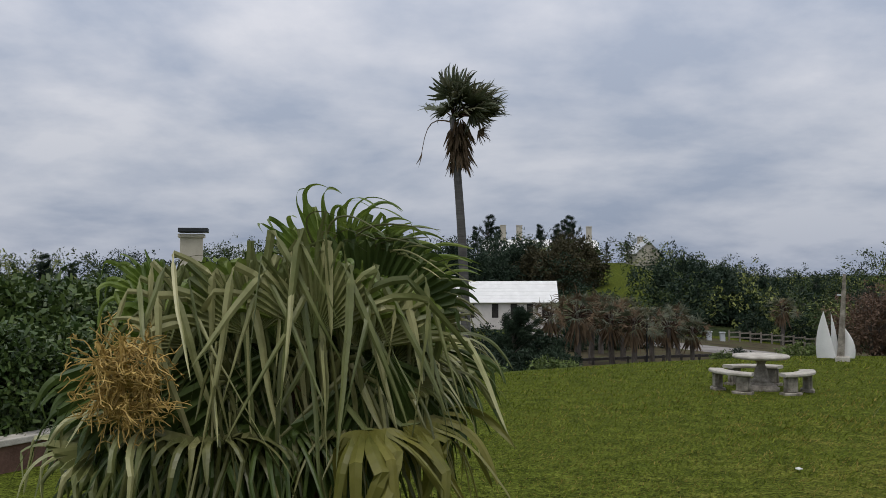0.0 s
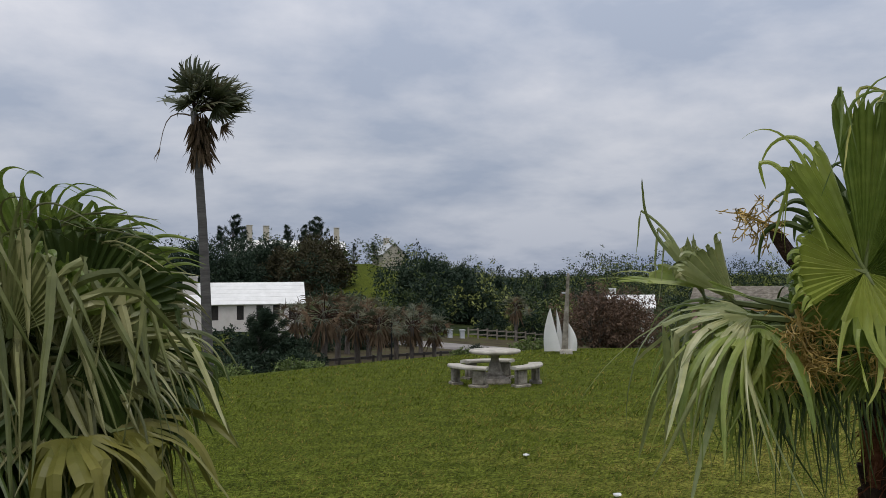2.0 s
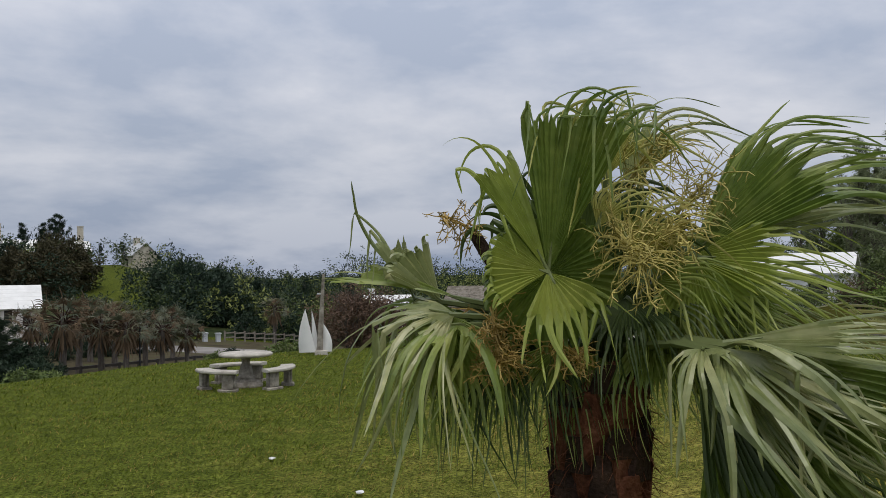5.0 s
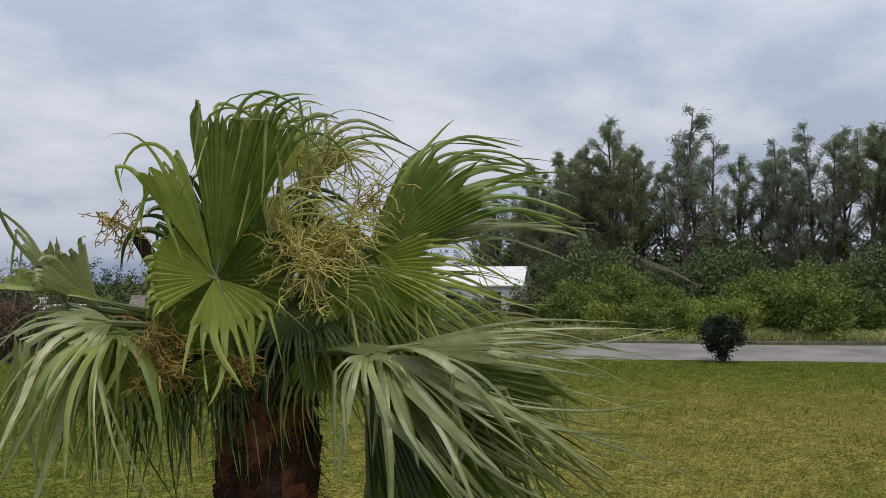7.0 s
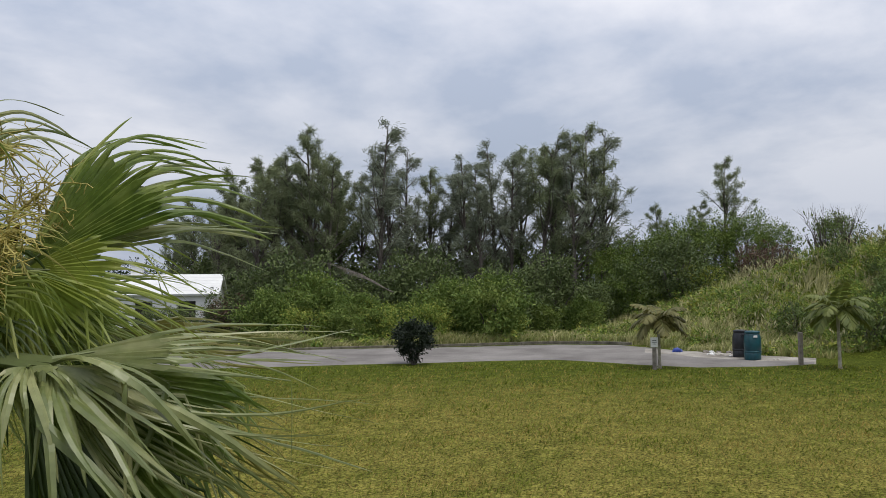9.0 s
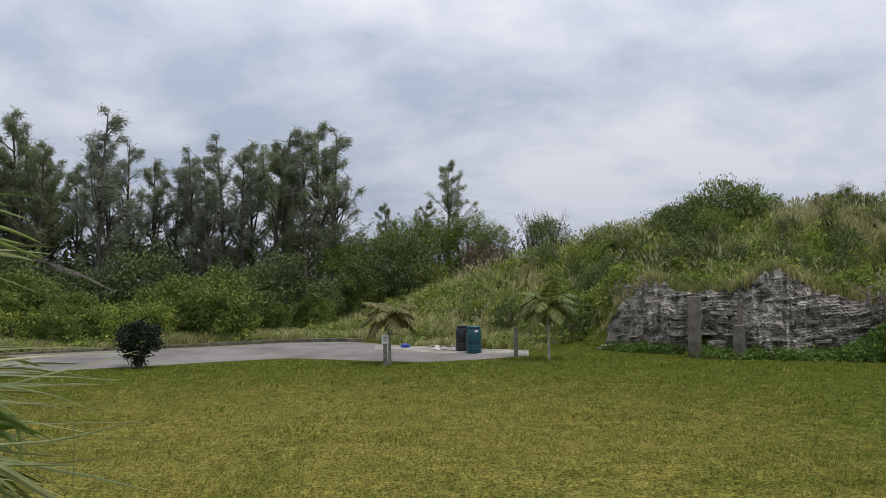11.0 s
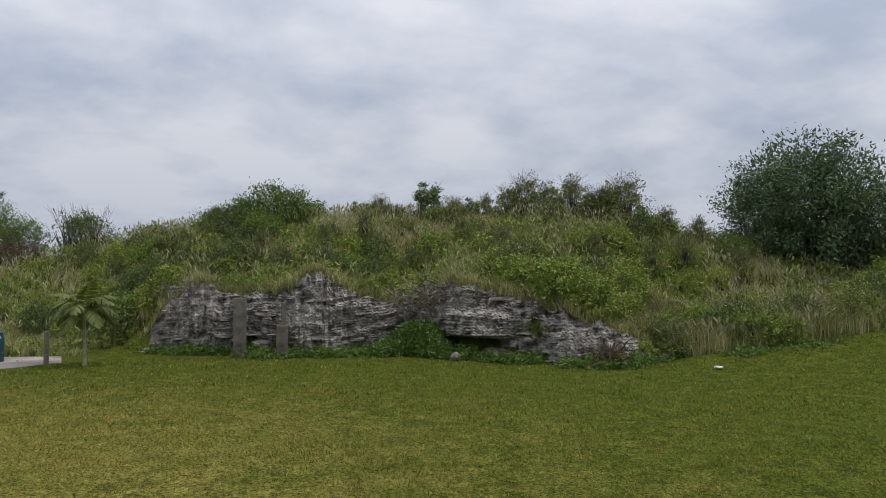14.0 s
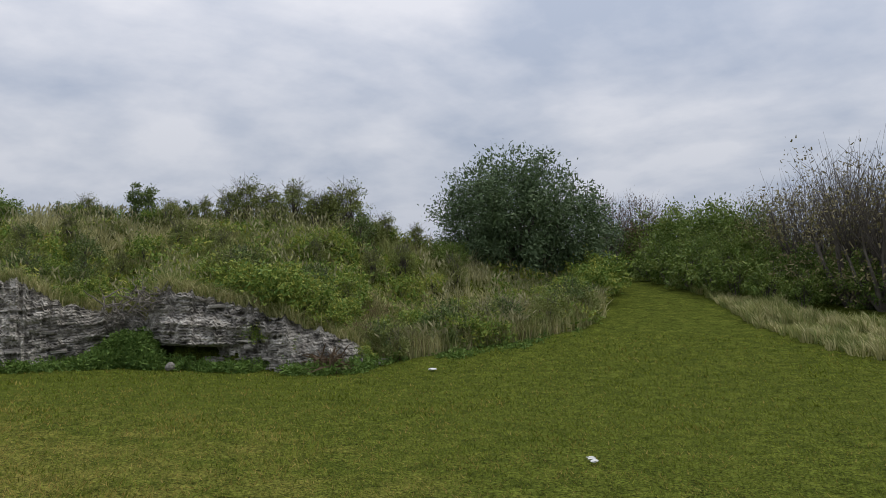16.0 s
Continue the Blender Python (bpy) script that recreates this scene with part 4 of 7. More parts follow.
    b = broadleaf("bush", 43, 2.0, 0.75, 0.14, SCRUB_DARK, "upright dark green bush on the mound's skyline", "bush", 60, 24, 6, 5)
    place(b, [(117.2, 41, 0, 0.95), (120.0, 41.5, 70, 0.6), (112.6, 43, 20, 0.55), (128.6, 38.5, 100, 0.8), (115.3, 42.5, 20, 0.45)], "bushes on the mound")
    c = broadleaf("bush", 44, 2.3, 0.85, 0.12, OLIVE, "loose olive-green bush with bare twigs on the mound", "bush", 80, 20, 11, 34)
    place(c, [(122.4, 39.5, 0, 0.75), (123.6, 39.5, 30, 0.95), (125.0, 39, 60, 0.8), (126.6, 38.5, 120, 0.95), (127.9, 38, 200, 0.75), (130.0, 37.5, 20, 1.0), (128.9, 38.2, 250, 0.85), (121.0, 40.5, 90, 0.6), (118.9, 41, 200, 0.55), (114.0, 42, 30, 0.6), (132.5, 38, 40, 0.6), (134.5, 38, 70, 0.55), (110.4, 36.5, 70, 0.5), (113.0, 38.5, 20, 0.55), (116.0, 36, 110, 0.5), (119.4, 36.4, 10, 0.5), (122.0, 34.6, 200, 0.5), (128.0, 33.4, 80, 0.5), (131.6, 33.5, 10, 0.55), (133.6, 34.5, 130, 0.6), (137.0, 35, 60, 0.6), (106.4, 37, 60, 0.5)], "bushes on the mound")
    d = broadleaf("shrub_tree", 45, 5.6, 2.6, 0.20, TREEGREY, "large rounded grey-green shrub tree on the mound's end", "tree", 250, 26, 8, 14)
    place(d, [(140.4, 39.5, 0, 0.98), (142.8, 40.5, 90, 1.0), (145.0, 42, 160, 0.8), (138.4, 39, 220, 0.75)], "large shrub trees at the mound's end")
    e = broadleaf("weed_bush", 46, 1.2, 0.9, 0.12, WEED, "yellow-green leafy bush hanging over the rock's edge", "bush", 70, 24)
    place(e, [(125.4, 29.4, 0, 1.3), (127.6, 28.8, 60, 1.1), (123.8, 30.2, 120, 1.2), (122.4, 30.8, 40, 0.9), (126.6, 29.4, 220, 1.2), (128.8, 28.2, 150, 0.8), (113.2, 32.4, 40, 0.6), (104.6, 33.6, 80, 0.7), (106.4, 32.6, 10, 0.6), (144.6, 36, 20, 1.0), (142.6, 35.2, 90, 0.75), (101.0, 36, 20, 1.0), (98.6, 36, 90, 1.1), (96.8, 37, 160, 0.9), (104.2, 35.6, 30, 0.8), (107.0, 34.0, 80, 0.6), (111.6, 34.6, 130, 0.65), (114.4, 33.6, 10, 0.75), (121.2, 32.8, 60, 0.7), (129.8, 29.4, 160, 0.8), (132.0, 29.6, 20, 0.7), (134.4, 30.6, 100, 0.8), (137.4, 32.4, 60, 0.8), (140.2, 33.8, 10, 0.8), (145.6, 37.5, 40, 1.3), (146.2, 39.5, 100, 1.5), (144.2, 35.6, 200, 1.0), (143.2, 34.4, 60, 0.9), (93.6, 38, 20, 0.8), (91.2, 39.6, 90, 0.8), (115.4, 31.6, 0, 0.6), (124.2, 28.7, 10, 0.7), (126.8, 27.9, 80, 0.65), (129.2, 27.5, 150, 0.6), (130.8, 27.3, 40, 0.55), (109.0, 31.6, 60, 0.5), (112.4, 31.6, 170, 0.5)], "leafy bushes on the rock's edge")


build_mound_plants()


def build_mound_bushes():
    """Lumps of leafy growth scattered over the mound's slope."""
    rng = np.random.default_rng(47)
    kinds = [broadleaf("wild_bush", 48, 1.1, 0.85, 0.125, WEED, "yellow-green leafy wild bush on the mound's slope", "bush", 46, 18),
             broadleaf("wild_bush", 49, 1.2, 0.8, 0.115, SCRUB_DARK, "dark green wild bush on the mound's slope", "bush", 46, 18, 6, 6),
             broadleaf("wild_bush", 50, 1.3, 0.7, 0.105, OLIVE, "olive wild bush with dry stems on the mound's slope", "bush", 48, 18, 7, 4)]
    spots = [[], [], []]
    for i in range(66):
        a = 90 + 55 * rng.random()
        f = 1.6 + 9.5 * rng.random() ** 0.8
        k = 0 if a < 102 and rng.random() < 0.6 else int(rng.integers(3))
        spots[k].append((a, line(FOOT, a) + f, 360 * rng.random(), 0.45 + 0.55 * rng.random()))
    for i in range(40):
        spots[(0, 1, 0, 2, 1)[i % 5]].append((93.5 + 11.5 * rng.random(), line(FOOT, 98) + 1.0 + 7 * rng.random(), 360 * rng.random(), 0.7 + 0.5 * rng.random()))
    # a thick bank of growth along the mound's foot, past the rock
    for i in range(34):
        a = 121.5 + 24.5 * (i + rng.random()) / 34
        k = (0, 2, 1, 2, 0, 2)[i % 6]
        lift = 1.5 if a < 131 else 0.4
        spots[k].append((a, line(FOOT, a) + lift + 2.6 * rng.random(), 360 * rng.random(), 0.6 + 0.6 * rng.random()))
    for ob, s in zip(kinds, spots):
        place(ob, s, "wild bushes on the mound")


build_mound_bushes()


# ---- thicket and grass beyond the rising path ----
def build_thicket():
    rng = np.random.default_rng(51)
    a = broadleaf("thicket_bush", 52, 3.6, 1.8, 0.18, SCRUB, "dense green bush beside the rising grass path", "bush", 115, 26, 8, 10)
    place(a, [(149.8, 52, 0, 1.05), (151.6, 49, 40, 1.05), (153.6, 46, 90, 1.05), (155.4, 44, 150, 1.0), (148.2, 55, 200, 0.9), (157.0, 39.5, 20, 0.62), (158.8, 38, 80, 0.6), (160.4, 37, 140, 0.55), (162.2, 36, 10, 0.6), (164.4, 35.4, 60, 0.55), (166.4, 35, 160, 0.6), (168.6, 35, 20, 0.6), (155.8, 42, 60, 0.7), (154.4, 50, 60, 0.95), (152.4, 53, 10, 0.95), (147.4, 52, 30, 0.75), (148.6, 50.5, 110, 0.7), (150.2, 47.5, 170, 0.6), (151.4, 45, 10, 0.55), (146.4, 54, 10, 0.8), (152.8, 43.5, 80, 0.6), (154.2, 41.5, 200, 0.65)], "bushes beyond the path")
    b = broadleaf("thicket_bush", 53, 4.2, 2.0, 0.12, GREYTWIG, "half-bare grey-brown thicket of twigs and small leaves", "bush", 46, 13, 14, 60)
    place(b, [(157.6, 41, 0, 1.0), (159.8, 40, 60, 1.05), (161.8, 38, 120, 1.1), (163.8, 37, 200, 1.05), (166, 36, 20, 1.0), (168.5, 36, 70, 1.0), (171, 36, 150, 1.0), (160.6, 44, 30, 1.25), (156.4, 46, 80, 1.0), (162.6, 43, 130, 1.3), (161.2, 36.5, 20, 1.45), (163.0, 35.5, 70, 1.35), (158.8, 39, 200, 1.2)], "thicket beyond the path")
    c = broadleaf("thicket_bush", 54, 4.0, 1.8, 0.12, REDTWIG, "reddish-brown bare bush behind the grass path", "bush", 50, 14, 12, 46)
    place(c, [(147.2, 50, 0, 1.15), (148.8, 52, 50, 1.2), (150.2, 56, 120, 1.1)], "thicket beyond the path")
    e = broadleaf("thicket_bush", 56, 3.4, 1.3, 0.15, OLIVE, "loose olive-green bush with bare tips in the thicket", "bush", 46, 13, 9, 24)
    place(e, [(154.6, 45, 0, 1.0), (156.2, 43.5, 60, 1.05), (157.6, 42, 130, 0.95), (159.4, 41, 20, 0.9), (161.6, 38.5, 90, 0.95), (163.4, 37, 200, 0.9), (153.0, 48, 40, 0.95)], "olive bushes in the thicket")
    d = broadleaf("thicket_bush", 55, 2.2, 1.4, 0.24, SCRUB, "green leafy bush at the head of the grass path", "bush", 46, 15, 6, 8)
    place(d, [(150.6, 43, 0, 0.8), (152.0, 41, 60, 0.85), (153.4, 39.5, 130, 0.75), (154.8, 38.5, 20, 0.8), (149.4, 45, 90, 0.8), (156.6, 37, 160, 0.65), (158.6, 36, 10, 0.6)], "green bushes at the head of the path")
    lo = ((150, 44), (152.2, 40), (156, 32), (159.4, 29), (163, 27), (170, 26))
    hi = ((150, 48), (152.2, 43), (156, 37), (159.4, 34.5), (163, 33), (170, 33))
    for mat, n, a0, label in ((STRAW, 420, 153.2, "tall pale dry grass along the path's edge"), (ROUGH, 620, 151.0, "green grass along the path's edge")):
        heart = scatter(rng, n, a0, 170, lo, hi, 0.9)
        tall = np.array([max(0.2, 0.6 + 0.6 * noise.noise((x * 0.4, y * 0.4, 3))) for x, y in heart]) * (0.6 + 0.6 * rng.random(n))
        tagged(strips("bank_grass", tussocks(rng, heart, tall, 15), mat), label, "grass", kind="stuff")


build_thicket()


# ---- fan palms ----
def basis(toward):
    """Right, up and towards, as a viewer at the porch sees a thing that lies that way."""
    k = -Vector(toward).normalized()
    k.z = 0
    k.normalize()
    u = Vector((0, 0, 1))
    return np.array([u.cross(k), u, k])


def fan_blade(rng, hub, a, n, size, spread, droop, wind, cup=0.25, seg=46, rows=13, fuse=0.42, ragged=0.55, slim=0.74):
    """A pleated fan leaf: segments joined near the hub, then loose ribbons that fold over and hang."""
    a = unit(np.array(a, float))
    n = np.array(n, float)
    n = unit(n - a * (n @ a))
    b = np.cross(a, n)
    th = np.radians(np.linspace(-spread / 2, spread / 2, seg) + rng.normal(size=seg) * 0.4)
    d = unit(np.cos(th)[:, None] * a + np.sin(th)[:, None] * b + cup * np.abs(np.sin(th))[:, None] * n)
    nn = unit(n - d * (d @ n)[:, None])
    length = size * (0.5 + 0.5 * np.cos(th * 0.5)) * (1 - ragged * rng.random(seg) ** 2)
    soft = 0.45 + 1.0 * rng.random(seg)
    fold = fuse * (0.95 + 0.6 * rng.random(seg))
    kink = np.where(rng.random(seg) < 0.35, 0.55 + 0.35 * rng.random(seg), 9.0)
    gust = np.clip(0.35 + 0.9 * rng.random(seg) + 0.3 * np.sin(th * 3 + rng.random() * 6), 0.1, 2)
    flat = d * np.array([1, 1, 0.0])
    hang = unit(np.array([0, 0, -1.0]) + gust[:, None] * wind * np.array(WIND) * 1.15 + flat * 0.22 + rng.normal(size=(seg, 3)) * 0.25)
    sway = rng.normal(size=(seg, 3)) * 0.07
    p = np.array(hub, float) + d * 0.012
    full = 2 * np.tan(np.radians(spread) / (seg - 1) / 2) * size * fuse * 1.2
    ends = 0.55 + 0.45 * length / size
    out = []
    for i in range(rows):
        s = i / (rows - 1)
        nn = unit(nn - d * np.sum(d * nn, 1)[:, None])
        side = np.cross(d, nn)
        if s <= fuse:
            w = (full * s / fuse + 0.004) * ends
        else:
            q = (s - fuse) / (1 - fuse)
            w = full * ends * (slim + (1 - slim) * math.exp(-q * 9)) * (1 - q) ** 0.5 + 0.0012
        ridge = nn * (w * 0.34)[:, None]
        out.append(np.stack([p - side * w[:, None] * 0.5, p + ridge, p + side * w[:, None] * 0.5], 1))
        rate = np.clip((s - fold) * 7, 0, 1) * np.clip(droop * 0.46 * soft, 0, 0.8)
        rate = np.where(s > kink, np.maximum(rate, 0.6), rate)
        d = unit(d + (hang - d) * rate[:, None] + sway * (1.6 if s > fuse else 0.0))
        p = p + d * (length / (rows - 1))[:, None]
    return np.stack(out, 1)


def flower_spray(tree, rng, at, way, size, mat, twigs=46, name="flower_spray"):
    """A tangle of thin, much-forked flower stalks round one stem."""
    verts, faces = [], []
    at, way = Vector(at), Vector(way).normalized()
    main = [at + way * size * f + Vector((0, 0, -0.15 * size * f * f)) for f in (0, 0.35, 0.7, 1.0)]
    tube(verts, faces, main, [0.009, 0.007, 0.005, 0.003], 5)
    for _ in range(round(twigs * 0.62)):
        p = main[0].lerp(main[3], 0.1 + 0.9 * rng.random()) + Vector(rng.normal(size=3)) * 0.01
        d = (Vector(rng.normal(size=3)) + way * 0.3).normalized()
        pts = [p]
        for _k in range(6):
            d = (d + Vector(rng.normal(size=3)) * 0.34 + Vector((0, 0, -0.10)) + WIND * 0.06).normalized()
            p = p + d * size * 0.12
            pts.append(p)
        tube(verts, faces, pts, [0.0030, 0.0029, 0.0028, 0.0026, 0.0023, 0.002, 0.0016], 3, False)
        for _k in range(4):
            q = pts[1 + int(rng.integers(5))]
            e = (Vector(rng.normal(size=3)) + Vector((0, 0, -0.2))).normalized()
            m = q + e * size * 0.08
            tube(verts, faces, [q, m, m + (e + Vector(rng.normal(size=3)) * 0.6).normalized() * size * 0.09], [0.0028, 0.0025, 0.0018], 3, False)
    return raw(name, verts, faces, mat, tree)


def palm_trunk(tree, rng, at, top, r0, r1, boots=46):
    """A stout trunk clad in brown fibre and the stubs of old leaves."""
    verts, faces = [], []
    at = Vector(at)
    h = top - at.z
    sides, rows = 26, 26
    for i in range(rows + 1):
        f = i / rows
        r = r0 + (r1 - r0) * f
        r *= 1 + 0.13 * math.sin(f * 9.0 + 1.0) * (0.4 + f)
        for k in range(sides):
            g = 2 * math.pi * k / sides
            q = r * (1 + 0.10 * noise.noise((math.cos(g) * 3, math.sin(g) * 3, f * 9)) + 0.05 * rng.normal())
            verts.append(at + Vector((q * math.cos(g), q * math.sin(g), h * f)))
    for i in range(rows):
        for k in range(sides):
            j = (k + 1) % sides
            faces.append((i * sides + k, i * sides + j, (i + 1) * sides + j, (i + 1) * sides + k))
    faces.append(tuple(rows * sides + k for k in range(sides)))
    trunk = raw("trunk", verts, faces, FIBRE, tree, "stout trunk wrapped in red-brown fibre")
    for i in range(boots):
        g = i * 2.4
        f = 0.35 + 0.68 * i / boots
        r = (r0 + (r1 - r0) * f) * 0.98
        o = Vector((math.cos(g), math.sin(g), 0))
        s = Vector((-math.sin(g), math.cos(g), 0))
        c = at + o * r + Vector((0, 0, h * f))
        w, l = 0.07 * (0.7 + 0.5 * rng.random()), 0.10 + 0.10 * rng.random()
        t = c + o * (0.015 + 0.03 * rng.random()) + Vector((0, 0, l))
        v = [c - s * w - o * 0.03, c + s * w - o * 0.03, t + s * w * 0.45, t - s * w * 0.45, c - s * w * 0.9 + o * 0.035, c + s * w * 0.9 + o * 0.035, t + s * w * 0.35 + o * 0.02, t - s * w * 0.35 + o * 0.02]
        raw("leaf_stub", v, [(0, 3, 2, 1), (4, 5, 6, 7), (0, 1, 5, 4), (1, 2, 6, 5), (2, 3, 7, 6), (3, 0, 4, 7)], FIBRE_DARK if i % 3 else FIBRE, trunk)
    # loose hair-like fibre
    n = 1500
    g = rng.random(n) * 2 * np.pi
    f = 0.2 + 0.85 * rng.random(n)
    r = (r0 + (r1 - r0) * f) * 1.06
    p = np.column_stack([at.x + r * np.cos(g), at.y + r * np.sin(g), at.z + h * f])
    o = np.column_stack([np.cos(g), np.sin(g), np.zeros(n)])
    d = unit(o * 0.5 + rng.normal(size=(n, 3)) * 0.5 + np.array([0, 0, -0.35]))
    strips("loose_fibre", leaf_strips(p, d, unit(rng.normal(size=(n, 3))), 0.05 + 0.09 * rng.random(n), np.full(n, 0.004), 0.3), FIBRE, trunk)
    return trunk


def fan_leaf(rng, hub, a, n, size, lo, hi, seg, fuse, droop, gust, cup=0.15, kink=0.25, fall=0.25, arch=0.06, slim=0.72, ragged=0.55, wild=0.2, early=0.6, rows=12):
    """A great fan leaf as one skin: a pleated web round the hub that splits into ribbons; the ribbons lie over in the wind, fold and hang."""
    a = unit(np.array(a, float))
    n = np.array(n, float)
    n = unit(n - a * (n @ a))
    b = np.cross(a, n)
    m = 2 * seg + 1
    th = np.radians(np.linspace(lo, hi, m) + rng.normal(size=m) * 0.25)
    ray = unit(np.cos(th)[:, None] * a + np.sin(th)[:, None] * b + cup * np.abs(np.sin(th))[:, None] * n)
    wind = np.array(WIND)
    lean = np.array([0, 0, -1.0]) * (0.4 + 0.5 * droop) + wind * gust * 0.5
    half = math.radians(hi - lo) / m
    pleat = np.where(np.arange(m) % 2, 1.0, -1.0)
    # each segment parts from its neighbours at its own distance
    torn = 1 + (0.16 if fuse < 0.55 else 0.07) * rng.normal(size=m).clip(-1.6, 1.6) * np.where(np.arange(m) % 2, 0.4, 1.0)
    wave = n * (0.10 * np.sin(th * 3.1 + rng.random() * 6) + 0.05 * np.sin(th * 7.3 + rng.random() * 6))[:, None]
    web = 6
    verts, faces = [], []
    for i in range(web):
        f = ((0.01 + 0.99 * i / (web - 1)) * fuse * torn)[:, None]
        p = np.array(hub, float) + ray * size * f + lean * (arch * size * f * f / fuse) + n * pleat[:, None] * half * 0.6 * size * f + wave * f * f * size
        verts.append(p)
    for i in range(web - 1):
        for k in range(m - 1):
            q = i * m + k
            faces.append((q, q + 1, q + m + 1, q + m))
    verts = [np.concatenate(verts)]
    # clumped variation: neighbours go together
    knots = rng.random(seg // 3 + 3)
    group = np.interp(np.arange(seg) / 3.0, np.arange(len(knots)), knots)
    iid = rng.random(seg)
    mid = np.arange(seg) * 2 + 1
    left, right = verts[0][(web - 1) * m + mid - 1], verts[0][(web - 1) * m + mid + 1]
    p = (left + right) / 2
    d = unit(ray[mid] + lean * arch * 1.6)
    nn = np.repeat(n[None], seg, 0)
    length = size * (1 - fuse) * (0.78 + 0.22 * np.cos(th[mid])) * (1 - ragged * iid ** 2) * (0.8 + 0.35 * group)
    thread = rng.random(seg) < 0.14
    length = np.where(thread, length * 1.1, length)
    narrow = np.where(thread, 0.25, 0.6 + 0.5 * rng.random(seg))
    twist = rng.normal(size=seg) * 1.3
    joined = 2 * half * size * fuse
    loose = 2 * half * size * max(fuse, 0.38) * slim * narrow * 1.35
    target = unit(np.array([0, 0, -1.0]) * droop + wind * (gust * (0.45 + 0.9 * group + 0.3 * iid))[:, None] + n * fall + ray[mid] * np.array([1, 1, 0]) * 0.2 + rng.normal(size=(seg, 3)) * wild)
    drop = unit(np.array([0, 0, -1.0]) + wind * (gust * 0.28 * iid)[:, None] + n * fall * 0.5 + rng.normal(size=(seg, 3)) * wild)
    soft = (0.09 + 0.20 * (0.6 * group + 0.4 * rng.random(seg))) * min(1.8, 0.55 + 0.5 * (droop + gust))
    fold = np.where(rng.random(seg) < kink, 0.03 + early * rng.random(seg) ** 1.4, 9.0)
    crest = verts[0][(web - 1) * m + mid]
    run = np.sum((right - left) * np.cross(d, nn), 1)[:, None] >= 0
    verts.append(np.stack([np.where(run, left, right), crest, np.where(run, right, left)], 1).reshape(-1, 3))
    base = web * m
    for i in range(1, rows):
        q = i / (rows - 1)
        goal = np.where((q > fold)[:, None], drop, target)
        rate = np.where((q > fold) & (q < fold + 0.12), 0.92, soft * (0.4 + 1.1 * q))
        d = unit(d + (goal - d) * rate[:, None])
        p = p + d * (length / (rows - 1))[:, None]
        nn = unit(nn - d * np.sum(d * nn, 1)[:, None])
        side = np.cross(d, nn)
        roll = (twist * q)[:, None]
        side, face = side * np.cos(roll) + nn * np.sin(roll), nn * np.cos(roll) - side * np.sin(roll)
        w = (loose + (joined - loose) * math.exp(-q * 9)) * (1 - q) ** 0.5 + 0.0014
        d = unit(d + rng.normal(size=(seg, 3)) * 0.05)
        verts.append(np.stack([p - side * w[:, None] * 0.5, p + face * (w * 0.2)[:, None], p + side * w[:, None] * 0.5], 1).reshape(-1, 3))
        for k in range(seg):
            t = base + i * seg * 3 + k * 3
            o = (t - seg * 3, t - seg * 3 + 1, t - seg * 3 + 2)
            faces += [(o[0], o[1], t + 1, t), (o[1], o[2], t + 2, t + 1)]
    return np.concatenate(verts), faces


def great_frond(tree, rng, origin, fr, mat, hub, a, n, size, lo, hi, seg, fuse, droop, gust, base=(0, -0.1, 0), stalk=0.015, **more):
    """One leaf of a palm with its stalk: hub, axis and facing are given as right, up, towards."""
    h = np.array(origin) + np.array(hub) @ fr
    axis = np.array(a, float) @ fr
    verts, faces = fan_leaf(rng, h, axis, np.array(n) @ fr, size, lo, hi, seg, fuse, droop, gust, **more)
    ob = raw("frond", [tuple(v) for v in verts], faces, mat, tree)
    foot, hv = Vector(np.array(origin) + np.array(base) @ fr), Vector(h)
    mid = (foot + hv) / 2 + Vector((0, 0, 0.08 * (hv - foot).length + 0.02))
    verts, faces = [], []
    tip = hv + Vector(unit(axis)) * size * 0.12
    tube(verts, faces, [foot, foot.lerp(mid, 0.6), mid.lerp(hv, 0.5), hv, tip], [stalk * 1.4, stalk * 1.1, stalk, stalk * 0.8, 0.003], 5)
    raw("leaf_stalk", verts, faces, STALK, ob)


